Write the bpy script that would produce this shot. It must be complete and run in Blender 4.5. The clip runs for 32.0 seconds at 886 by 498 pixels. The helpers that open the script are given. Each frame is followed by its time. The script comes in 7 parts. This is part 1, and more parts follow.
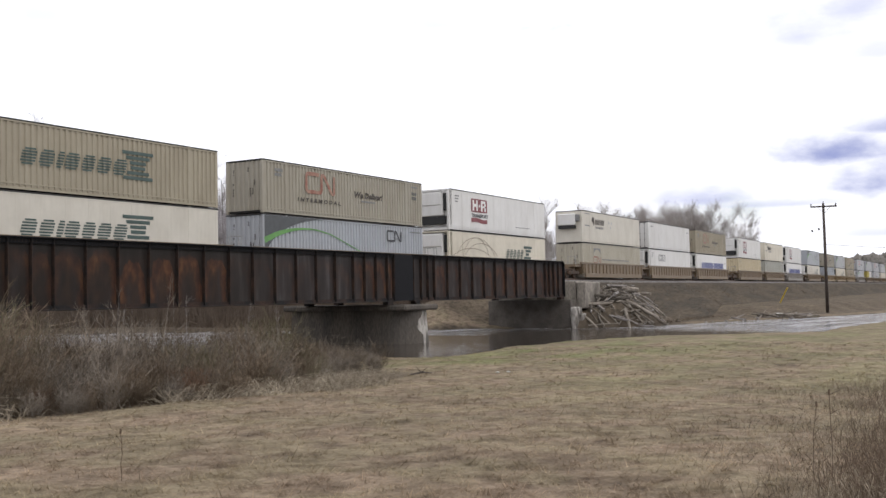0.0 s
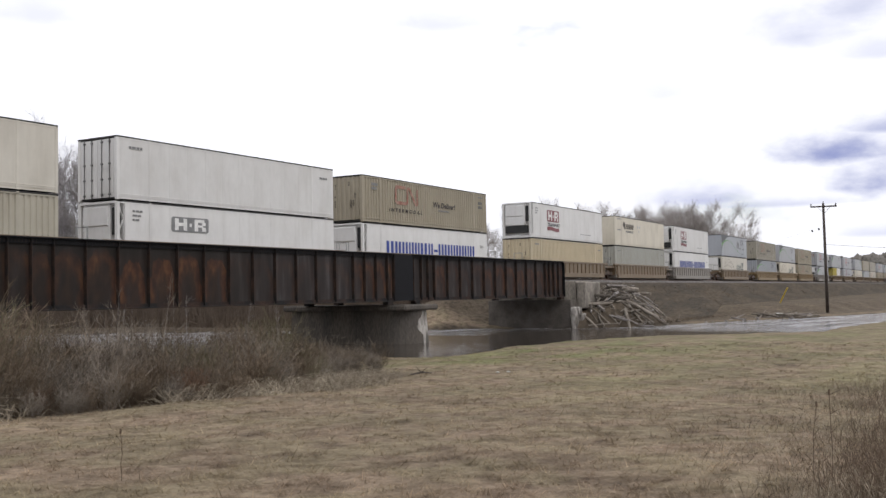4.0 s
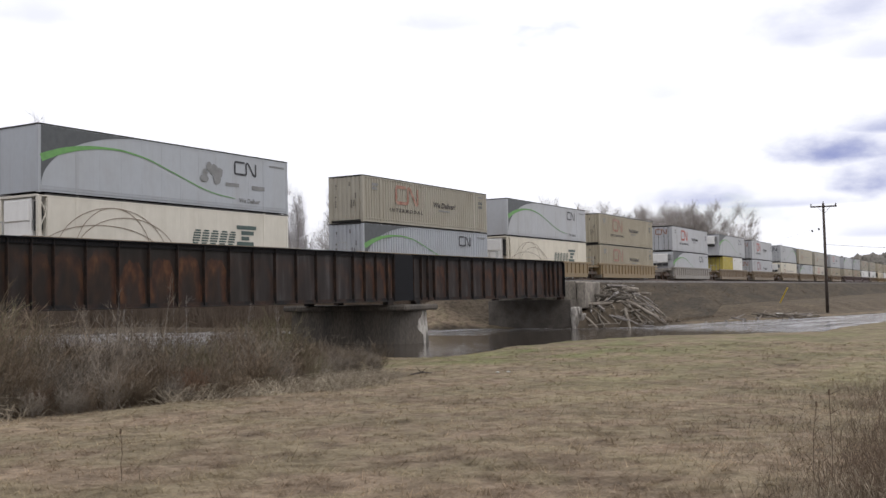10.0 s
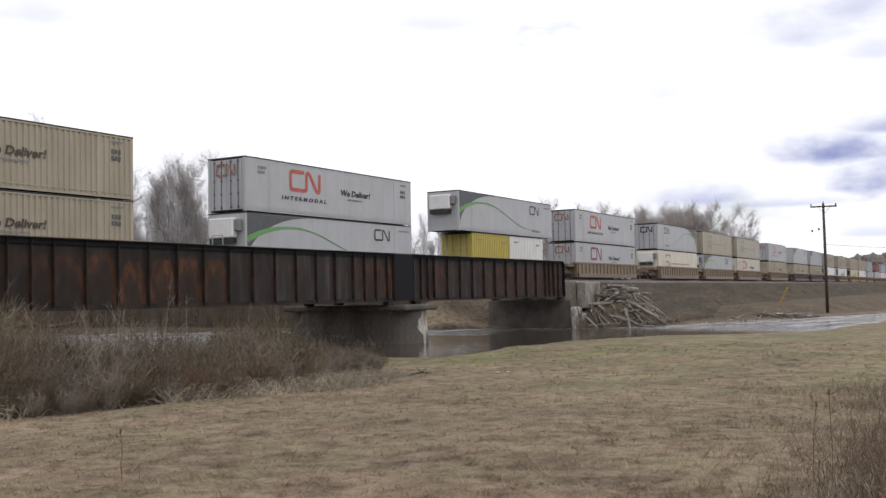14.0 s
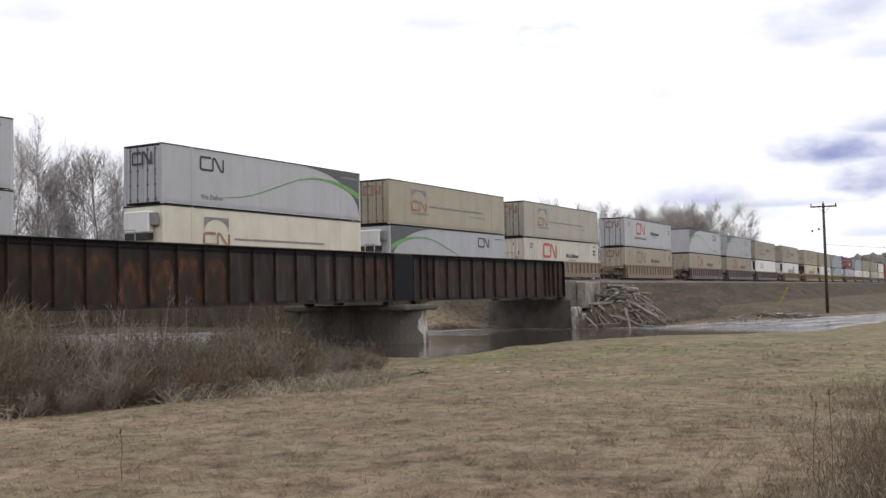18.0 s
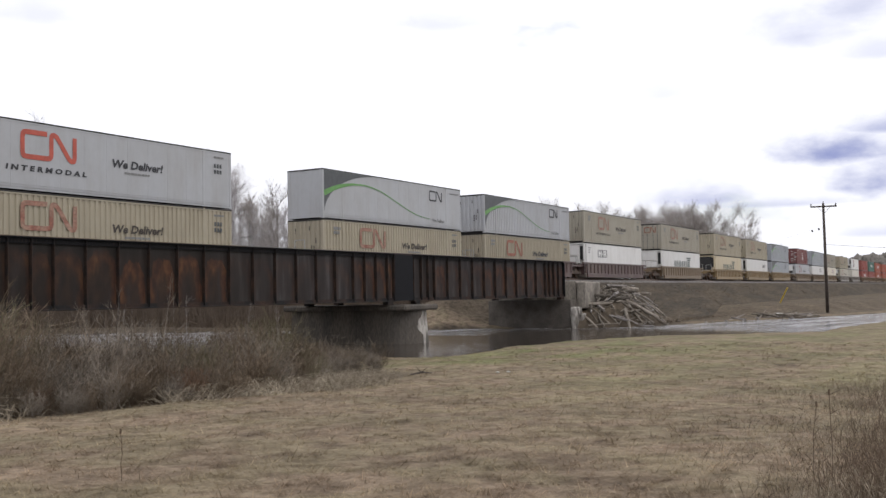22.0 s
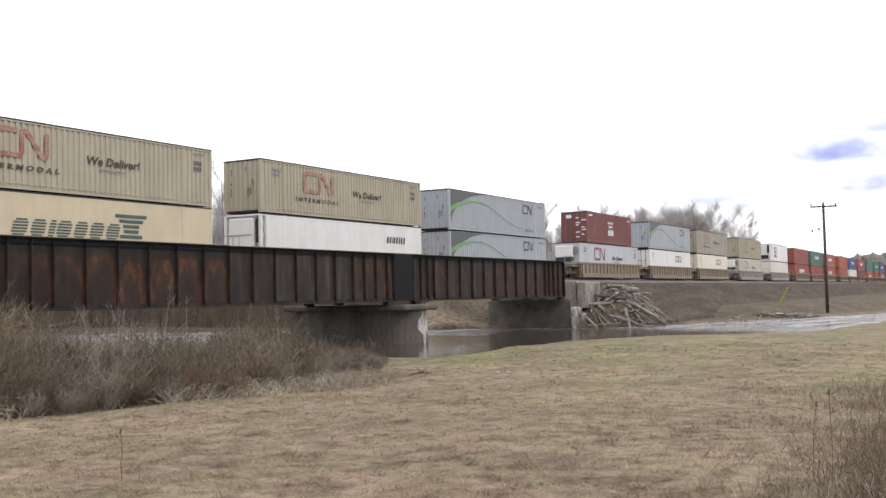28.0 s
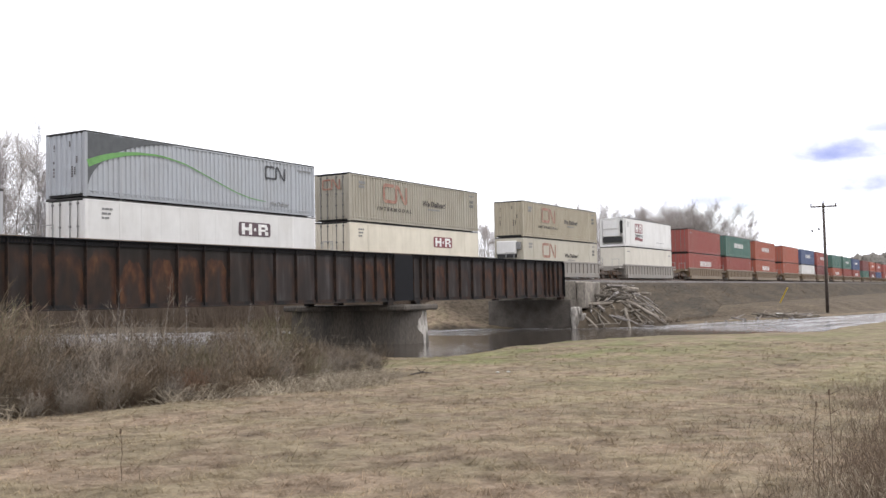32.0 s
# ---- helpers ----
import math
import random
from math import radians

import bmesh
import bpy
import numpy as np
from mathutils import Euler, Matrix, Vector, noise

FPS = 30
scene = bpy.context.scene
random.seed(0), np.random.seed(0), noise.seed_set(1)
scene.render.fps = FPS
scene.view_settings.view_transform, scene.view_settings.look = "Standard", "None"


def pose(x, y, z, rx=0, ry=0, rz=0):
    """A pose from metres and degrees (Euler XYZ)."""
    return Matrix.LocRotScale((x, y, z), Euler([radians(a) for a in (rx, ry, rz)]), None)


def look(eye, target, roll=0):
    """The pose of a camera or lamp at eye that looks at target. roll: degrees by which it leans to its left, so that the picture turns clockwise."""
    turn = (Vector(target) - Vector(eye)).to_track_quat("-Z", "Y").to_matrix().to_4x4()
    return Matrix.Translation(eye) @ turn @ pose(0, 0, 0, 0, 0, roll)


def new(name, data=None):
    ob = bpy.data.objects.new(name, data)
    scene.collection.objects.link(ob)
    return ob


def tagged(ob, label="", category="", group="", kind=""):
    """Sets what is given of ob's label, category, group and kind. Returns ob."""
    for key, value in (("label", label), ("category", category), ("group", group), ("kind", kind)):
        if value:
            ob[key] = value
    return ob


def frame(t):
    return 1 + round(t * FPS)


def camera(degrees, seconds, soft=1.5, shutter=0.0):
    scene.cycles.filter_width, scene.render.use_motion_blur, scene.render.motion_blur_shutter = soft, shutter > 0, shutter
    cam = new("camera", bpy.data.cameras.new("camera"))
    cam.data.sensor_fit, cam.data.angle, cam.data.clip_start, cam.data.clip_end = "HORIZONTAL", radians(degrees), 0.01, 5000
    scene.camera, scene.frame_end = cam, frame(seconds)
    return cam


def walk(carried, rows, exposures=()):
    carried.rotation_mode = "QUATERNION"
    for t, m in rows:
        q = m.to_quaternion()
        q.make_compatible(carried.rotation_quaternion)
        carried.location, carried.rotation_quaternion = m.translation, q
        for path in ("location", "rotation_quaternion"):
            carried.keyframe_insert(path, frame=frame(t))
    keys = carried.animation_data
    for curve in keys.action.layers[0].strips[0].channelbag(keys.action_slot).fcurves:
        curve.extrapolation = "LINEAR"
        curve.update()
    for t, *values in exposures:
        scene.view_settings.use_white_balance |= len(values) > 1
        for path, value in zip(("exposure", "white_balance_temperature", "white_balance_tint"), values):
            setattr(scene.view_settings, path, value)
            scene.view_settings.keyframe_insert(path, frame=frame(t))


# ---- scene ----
EYE = Vector((0.0, 0.0, 2.9))
YAW, PITCH, ROLL = radians(30.538), radians(2.582), -1.058
AIM = Vector((math.cos(YAW) * math.cos(PITCH), math.sin(YAW) * math.cos(PITCH), math.sin(PITCH)))
cam = camera(46.93, 32.0, soft=1.45)
walk(cam, [(0, look(EYE, EYE + AIM * 40, ROLL)), (32, look(EYE, EYE + AIM * 40, ROLL))],
     exposures=[(0, -0.19), (1, -0.02), (2, -0.2), (3, -0.31), (6, -0.31), (25, -0.3), (28, 0.2), (32, 0.25)])

# ---- world and sun ----
world = bpy.data.worlds.new("world")
scene.world = world
world.use_nodes = True
wt = world.node_tree
wt.nodes.clear()


def wn(kind, **props):
    n = wt.nodes.new(kind)
    for k, v in props.items():
        n.inputs[k].default_value = v
    return n


w_out = wn("ShaderNodeOutputWorld")
w_bg = wn("ShaderNodeBackground", Strength=0.12)
w_sky = wn("ShaderNodeTexSky")
w_sky.sky_type = "NISHITA"
w_sky.sun_disc = False
w_sky.sun_elevation, w_sky.sun_rotation = radians(42), radians(150)
w_tc = wn("ShaderNodeTexCoord")
w_map = wn("ShaderNodeMapping")
w_map.inputs["Scale"].default_value = (1.0, 1.0, 2.6)
w_map.inputs["Location"].default_value = (0.35, 0.1, 0.0)
w_n1 = wn("ShaderNodeTexNoise", Scale=3.2, Detail=6.0, Roughness=0.55)
w_n2 = wn("ShaderNodeTexNoise", Scale=5.5, Detail=7.0, Roughness=0.6)
w_r1 = wn("ShaderNodeValToRGB")   # where the cloud sheet is thin
w_r1.color_ramp.elements[0].position, w_r1.color_ramp.elements[0].color = 0.24, (0.35, 0.35, 0.35, 1)
w_r1.color_ramp.elements[1].position, w_r1.color_ramp.elements[1].color = 0.36, (1, 1, 1, 1)
w_r2 = wn("ShaderNodeValToRGB")   # brightness inside the cloud sheet
w_r2.color_ramp.elements[0].position, w_r2.color_ramp.elements[0].color = 0.20, (8.6, 8.8, 9.6, 1)
w_r2.color_ramp.elements[1].position, w_r2.color_ramp.elements[1].color = 0.36, (11.0, 11.1, 11.8, 1)
w_mix = wn("ShaderNodeMix")
w_mix.data_type = "RGBA"
L = wt.links.new
L(w_tc.outputs["Generated"], w_map.inputs["Vector"])
L(w_map.outputs["Vector"], w_n1.inputs["Vector"])
L(w_map.outputs["Vector"], w_n2.inputs["Vector"])
L(w_n1.outputs["Fac"], w_r1.inputs["Fac"])
L(w_n2.outputs["Fac"], w_r2.inputs["Fac"])
L(w_r1.outputs["Color"], w_mix.inputs["Factor"])
L(w_sky.outputs["Color"], w_mix.inputs["A"])
# grey-blue cumulus with flat bases, low in the east: azimuth, elevation, half width, half height, weight
CLOUDS = [(0.1640, 0.1190, 0.0520, 0.0250, 1.00),
          (0.1190, 0.1420, 0.0480, 0.0150, 0.70),
          (0.1300, 0.0900, 0.0420, 0.0260, 1.00),
          (0.1900, 0.2300, 0.0560, 0.0270, 0.42),
          (0.1350, 0.2480, 0.0500, 0.0420, 0.48),
          (0.1200, 0.2080, 0.0420, 0.0160, 0.30),
          (0.2830, 0.0850, 0.0560, 0.0190, 0.62),
          (0.2050, 0.0780, 0.0700, 0.0085, 0.45),
          (0.1250, 0.0480, 0.0500, 0.0100, 0.35),
          (0.3120, 0.1860, 0.0305, 0.0160, 0.16),
          (0.5339, 0.2610, 0.0443, 0.0199, 0.22),
          (0.9146, 0.2569, 0.0498, 0.0221, 0.22)]
w_sep = wn("ShaderNodeSeparateXYZ")
L(w_tc.outputs["Generated"], w_sep.inputs["Vector"])


def wm(op, a, b=None):
    n = wt.nodes.new("ShaderNodeMath")
    n.operation = op
    for k, v in enumerate((a, b)):
        if isinstance(v, (int, float)):
            n.inputs[k].default_value = v
        elif v is not None:
            L(v, n.inputs[k])
    return n.outputs[0]


w_n3 = wn("ShaderNodeTexNoise", Scale=19.0, Detail=7.0, Roughness=0.55)
w_map3 = wn("ShaderNodeMapping")
w_map3.inputs["Scale"].default_value = (1.0, 1.0, 2.2)
L(w_tc.outputs["Generated"], w_map3.inputs["Vector"])
L(w_map3.outputs["Vector"], w_n3.inputs["Vector"])
w_az, w_el = wm("ARCTAN2", w_sep.outputs["Y"], w_sep.outputs["X"]), wm("ARCSINE", w_sep.outputs["Z"])
w_rag = wm("MULTIPLY", wm("SUBTRACT", w_n3.outputs["Fac"], 0.5), 2.0)
w_sum = None
for az, el, half_w, half_h, weight in CLOUDS:
    du = wm("DIVIDE", wm("SUBTRACT", w_az, az), half_w)
    dv = wm("DIVIDE", wm("SUBTRACT", w_el, el), half_h)
    base = wm("MULTIPLY", wm("MAXIMUM", wm("MULTIPLY", dv, -1.0), 0.0), 2.0)     # sharper underside
    rad = wm("ADD", wm("SQRT", wm("ADD", wm("MULTIPLY", du, du), wm("MULTIPLY", dv, dv))), base)
    edge = wn("ShaderNodeMapRange")
    edge.interpolation_type = "SMOOTHSTEP"
    edge.inputs["From Min"].default_value, edge.inputs["From Max"].default_value = 1.45, -0.15
    edge.inputs["To Max"].default_value = weight
    L(wm("ADD", rad, w_rag), edge.inputs["Value"])
    w_sum = edge.outputs["Result"] if w_sum is None else wm("MAXIMUM", w_sum, edge.outputs["Result"])
w_mix2 = wn("ShaderNodeMix")
w_mix2.data_type = "RGBA"
w_mix2.inputs["B"].default_value = (3.2, 3.65, 6.5, 1)
L(w_sum, w_mix2.inputs["Factor"])
L(w_r2.outputs["Color"], w_mix2.inputs["A"])
L(w_mix2.outputs["Result"], w_mix.inputs["B"])
L(w_mix.outputs["Result"], w_bg.inputs["Color"])
L(w_bg.outputs["Background"], w_out.inputs["Surface"])

sun_data = bpy.data.lights.new("sun", "SUN")
sun_data.energy, sun_data.angle, sun_data.color = 0.9, radians(14), (1.0, 0.97, 0.93)
sun = new("sun", sun_data)
sun.matrix_world = look((0, 0, 60), (10, 40, 18))


# ---- materials ----
def mat(name, base, rough=0.7, metal=0.0, spread=0.25, scale=3.0, fine=40.0, bump=0.15, second=None, amount=0.5,
        vary=0.0, stretch=(1, 1, 1), cut=(0.4, 0.65), spec=0.5, dist=0.02):
    """Procedural paint: base colour, broad stains towards `second`, fine grain, bump, some change per object."""
    m = bpy.data.materials.new(name)
    m.use_nodes = True
    nt = m.node_tree
    nd, ln = nt.nodes, nt.links.new
    b = nd["Principled BSDF"]
    b.inputs["Roughness"].default_value, b.inputs["Metallic"].default_value = rough, metal
    b.inputs["Specular IOR Level"].default_value = spec
    tc, mp = nd.new("ShaderNodeTexCoord"), nd.new("ShaderNodeMapping")
    mp.inputs["Scale"].default_value = stretch
    ln(tc.outputs["Object"], mp.inputs["Vector"])
    n1, n2 = nd.new("ShaderNodeTexNoise"), nd.new("ShaderNodeTexNoise")
    for n, s, dt in ((n1, scale, 5.0), (n2, fine, 3.0)):
        n.inputs["Scale"].default_value, n.inputs["Detail"].default_value = s, dt
        ln(mp.outputs["Vector"], n.inputs["Vector"])
    ramp = nd.new("ShaderNodeValToRGB")
    ramp.color_ramp.elements[0].position, ramp.color_ramp.elements[1].position = cut
    ln(n1.outputs["Fac"], ramp.inputs["Fac"])
    mx = nd.new("ShaderNodeMix")
    mx.data_type = "RGBA"
    mx.inputs["A"].default_value = (*base, 1)
    mx.inputs["B"].default_value = (*(second or [v * 0.6 for v in base]), 1)
    am = nd.new("ShaderNodeMath")
    am.operation = "MULTIPLY"
    am.inputs[1].default_value = amount
    ln(ramp.outputs["Color"], am.inputs[0])
    ln(am.outputs[0], mx.inputs["Factor"])
    hs = nd.new("ShaderNodeHueSaturation")
    mr = nd.new("ShaderNodeMapRange")
    mr.inputs["From Min"].default_value, mr.inputs["From Max"].default_value = 0.3, 0.7
    mr.inputs["To Min"].default_value, mr.inputs["To Max"].default_value = 1 - spread, 1 + spread
    ln(n2.outputs["Fac"], mr.inputs["Value"])
    val = mr.outputs["Result"]
    if vary:
        oi, m2, m3 = nd.new("ShaderNodeObjectInfo"), nd.new("ShaderNodeMapRange"), nd.new("ShaderNodeMath")
        m2.inputs["To Min"].default_value, m2.inputs["To Max"].default_value = 1 - vary, 1 + vary
        ln(oi.outputs["Random"], m2.inputs["Value"])
        m3.operation = "MULTIPLY"
        ln(val, m3.inputs[0])
        ln(m2.outputs["Result"], m3.inputs[1])
        val = m3.outputs[0]
    ln(val, hs.inputs["Value"])
    ln(mx.outputs["Result"], hs.inputs["Color"])
    ln(hs.outputs["Color"], b.inputs["Base Color"])
    if bump:
        bp = nd.new("ShaderNodeBump")
        bp.inputs["Strength"].default_value, bp.inputs["Distance"].default_value = bump, dist
        ln(n2.outputs["Fac"], bp.inputs["Height"])
        ln(bp.outputs["Normal"], b.inputs["Normal"])
    return m


DIRT = (0.20, 0.165, 0.115)


def paint(name, base, dirt=0.45, rough=0.5, vary=0.06):
    """Weathered container paint: broad dirt, and thin dirty runs down the walls."""
    m = mat(name, base, rough, 0, 0.03, 0.7, 5.0, 0.04, DIRT, dirt, vary, (1.0, 1.0, 0.5), (0.42, 0.88))
    nd, ln = m.node_tree.nodes, m.node_tree.links.new
    b = nd["Principled BSDF"]
    src = b.inputs["Base Color"].links[0].from_socket
    tc, mp, n, rp, mx = (nd.new("ShaderNode" + k) for k in ("TexCoord", "Mapping", "TexNoise", "ValToRGB", "Mix"))
    mp.inputs["Scale"].default_value = (1.0, 1.0, 0.09)
    oi = nd.new("ShaderNodeObjectInfo")
    ln(oi.outputs["Random"], mp.inputs["Location"])
    ln(tc.outputs["Object"], mp.inputs["Vector"])
    n.inputs["Scale"].default_value, n.inputs["Detail"].default_value, n.inputs["Roughness"].default_value = 2.6, 6.0, 0.65
    ln(mp.outputs["Vector"], n.inputs["Vector"])
    rp.color_ramp.elements[0].position, rp.color_ramp.elements[0].color = 0.50, (0, 0, 0, 1)
    rp.color_ramp.elements[1].position, rp.color_ramp.elements[1].color = 0.80, (0.16, 0.16, 0.16, 1)
    ln(n.outputs["Fac"], rp.inputs["Fac"])
    mx.data_type = "RGBA"
    ln(rp.outputs["Color"], mx.inputs["Factor"])
    ln(src, mx.inputs["A"])
    mx.inputs["B"].default_value = (0.19, 0.145, 0.095, 1)
    ln(mx.outputs["Result"], b.inputs["Base Color"])
    return m


def girder_paint():
    """Sooty black paint, worn through to rust in the middle of the panels."""
    m = bpy.data.materials.new("rusted_girder_paint")
    m.use_nodes = True
    nd, ln = m.node_tree.nodes, m.node_tree.links.new
    b = nd["Principled BSDF"]
    b.inputs["Roughness"].default_value, b.inputs["Specular IOR Level"].default_value = 0.72, 0.3
    tc, oi, sep = nd.new("ShaderNodeTexCoord"), nd.new("ShaderNodeObjectInfo"), nd.new("ShaderNodeSeparateXYZ")
    ln(tc.outputs["Object"], sep.inputs["Vector"])

    def noise_of(scale, stretch, detail=6.0):
        mp, n = nd.new("ShaderNodeMapping"), nd.new("ShaderNodeTexNoise")
        mp.inputs["Scale"].default_value = stretch
        ln(oi.outputs["Random"], mp.inputs["Location"])
        ln(tc.outputs["Object"], mp.inputs["Vector"])
        n.inputs["Scale"].default_value, n.inputs["Detail"].default_value = scale, detail
        ln(mp.outputs["Vector"], n.inputs["Vector"])
        return n.outputs["Fac"]

    def ramp(src, stops):
        r = nd.new("ShaderNodeValToRGB")
        while len(r.color_ramp.elements) < len(stops):
            r.color_ramp.elements.new(0.5)
        for e, (p, c) in zip(r.color_ramp.elements, stops):
            e.position, e.color = p, (*c, 1) if isinstance(c, tuple) else (c, c, c, 1)
        ln(src, r.inputs["Fac"])
        return r.outputs["Color"]

    def times(p, q):
        x = nd.new("ShaderNodeMath")
        x.operation = "MULTIPLY"
        ln(p, x.inputs[0])
        ln(q, x.inputs[1])
        return x.outputs[0]

    def calc(op, p, q=None):
        x = nd.new("ShaderNodeMath")
        x.operation = op
        for k, v in enumerate((p, q)):
            if isinstance(v, (int, float)):
                x.inputs[k].default_value = v
            elif v is not None:
                ln(v, x.inputs[k])
        return x.outputs[0]

    def attr(name):
        a = nd.new("ShaderNodeAttribute")
        a.attribute_name = name
        return a.outputs["Fac"]

    # rust eats in from the edges of each panel as an arch; soot and grime stay in its middle and along the top
    ragged = calc("MULTIPLY", calc("SUBTRACT", noise_of(1.5, (1, 1, 0.7)), 0.5), 0.75)
    fine = calc("MULTIPLY", calc("SUBTRACT", noise_of(5.5, (1, 1, 0.35)), 0.5), 0.35)
    across = calc("ABSOLUTE", calc("MULTIPLY", calc("SUBTRACT", attr("across"), 0.5), 2.0))
    rise = attr("rise")
    dome = calc("POWER", calc("ADD", calc("POWER", across, 2.6), calc("POWER", calc("MULTIPLY", rise, 1.22), 4.0)), 0.45)
    dome = calc("ADD", calc("ADD", dome, ragged), calc("ADD", fine, calc("MULTIPLY", calc("SUBTRACT", oi.outputs["Random"], 0.5), 0.4)))
    ring = ramp(dome, [(0.40, 0.25), (0.72, 1.0), (0.95, 0.9), (1.12, 0.12)])
    low = ramp(rise, [(0.0, 0.55), (0.18, 1.0), (0.72, 1.0), (0.86, 0.12)])
    rust = times(times(ring, low), attr("rustiness"))
    rust_col = ramp(noise_of(3.0, (1, 1, 0.5)), [(0.34, (0.034, 0.0135, 0.008)), (0.52, (0.072, 0.027, 0.012)), (0.72, (0.130, 0.054, 0.019))])
    soot = ramp(noise_of(1.6, (1.5, 1.5, 0.25)), [(0.32, (0.016, 0.0135, 0.013)), (0.55, (0.032, 0.0275, 0.027)), (0.74, (0.066, 0.060, 0.061))])
    mx = nd.new("ShaderNodeMix")
    mx.data_type = "RGBA"
    ln(rust, mx.inputs["Factor"])
    dimmed = nd.new("ShaderNodeMix")       # panels go darker towards low x: lens fall-off painted into the colour
    dimmed.data_type = "RGBA"
    ln(times(attr("falloff"), ramp(noise_of(0.6, (1, 1, 0.6)), [(0.3, 0.7), (0.6, 1.0)])), dimmed.inputs["Factor"])
    ln(soot, dimmed.inputs["A"])
    dimmed.inputs["B"].default_value = (0.0105, 0.0085, 0.0065, 1)
    ln(dimmed.outputs["Result"], mx.inputs["A"])
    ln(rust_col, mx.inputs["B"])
    ln(mx.outputs["Result"], b.inputs["Base Color"])
    bp = nd.new("ShaderNodeBump")
    bp.inputs["Strength"].default_value, bp.inputs["Distance"].default_value = 0.25, 0.02
    ln(noise_of(12.0, (1, 1, 1), 3.0), bp.inputs["Height"])
    ln(bp.outputs["Normal"], b.inputs["Normal"])
    return m


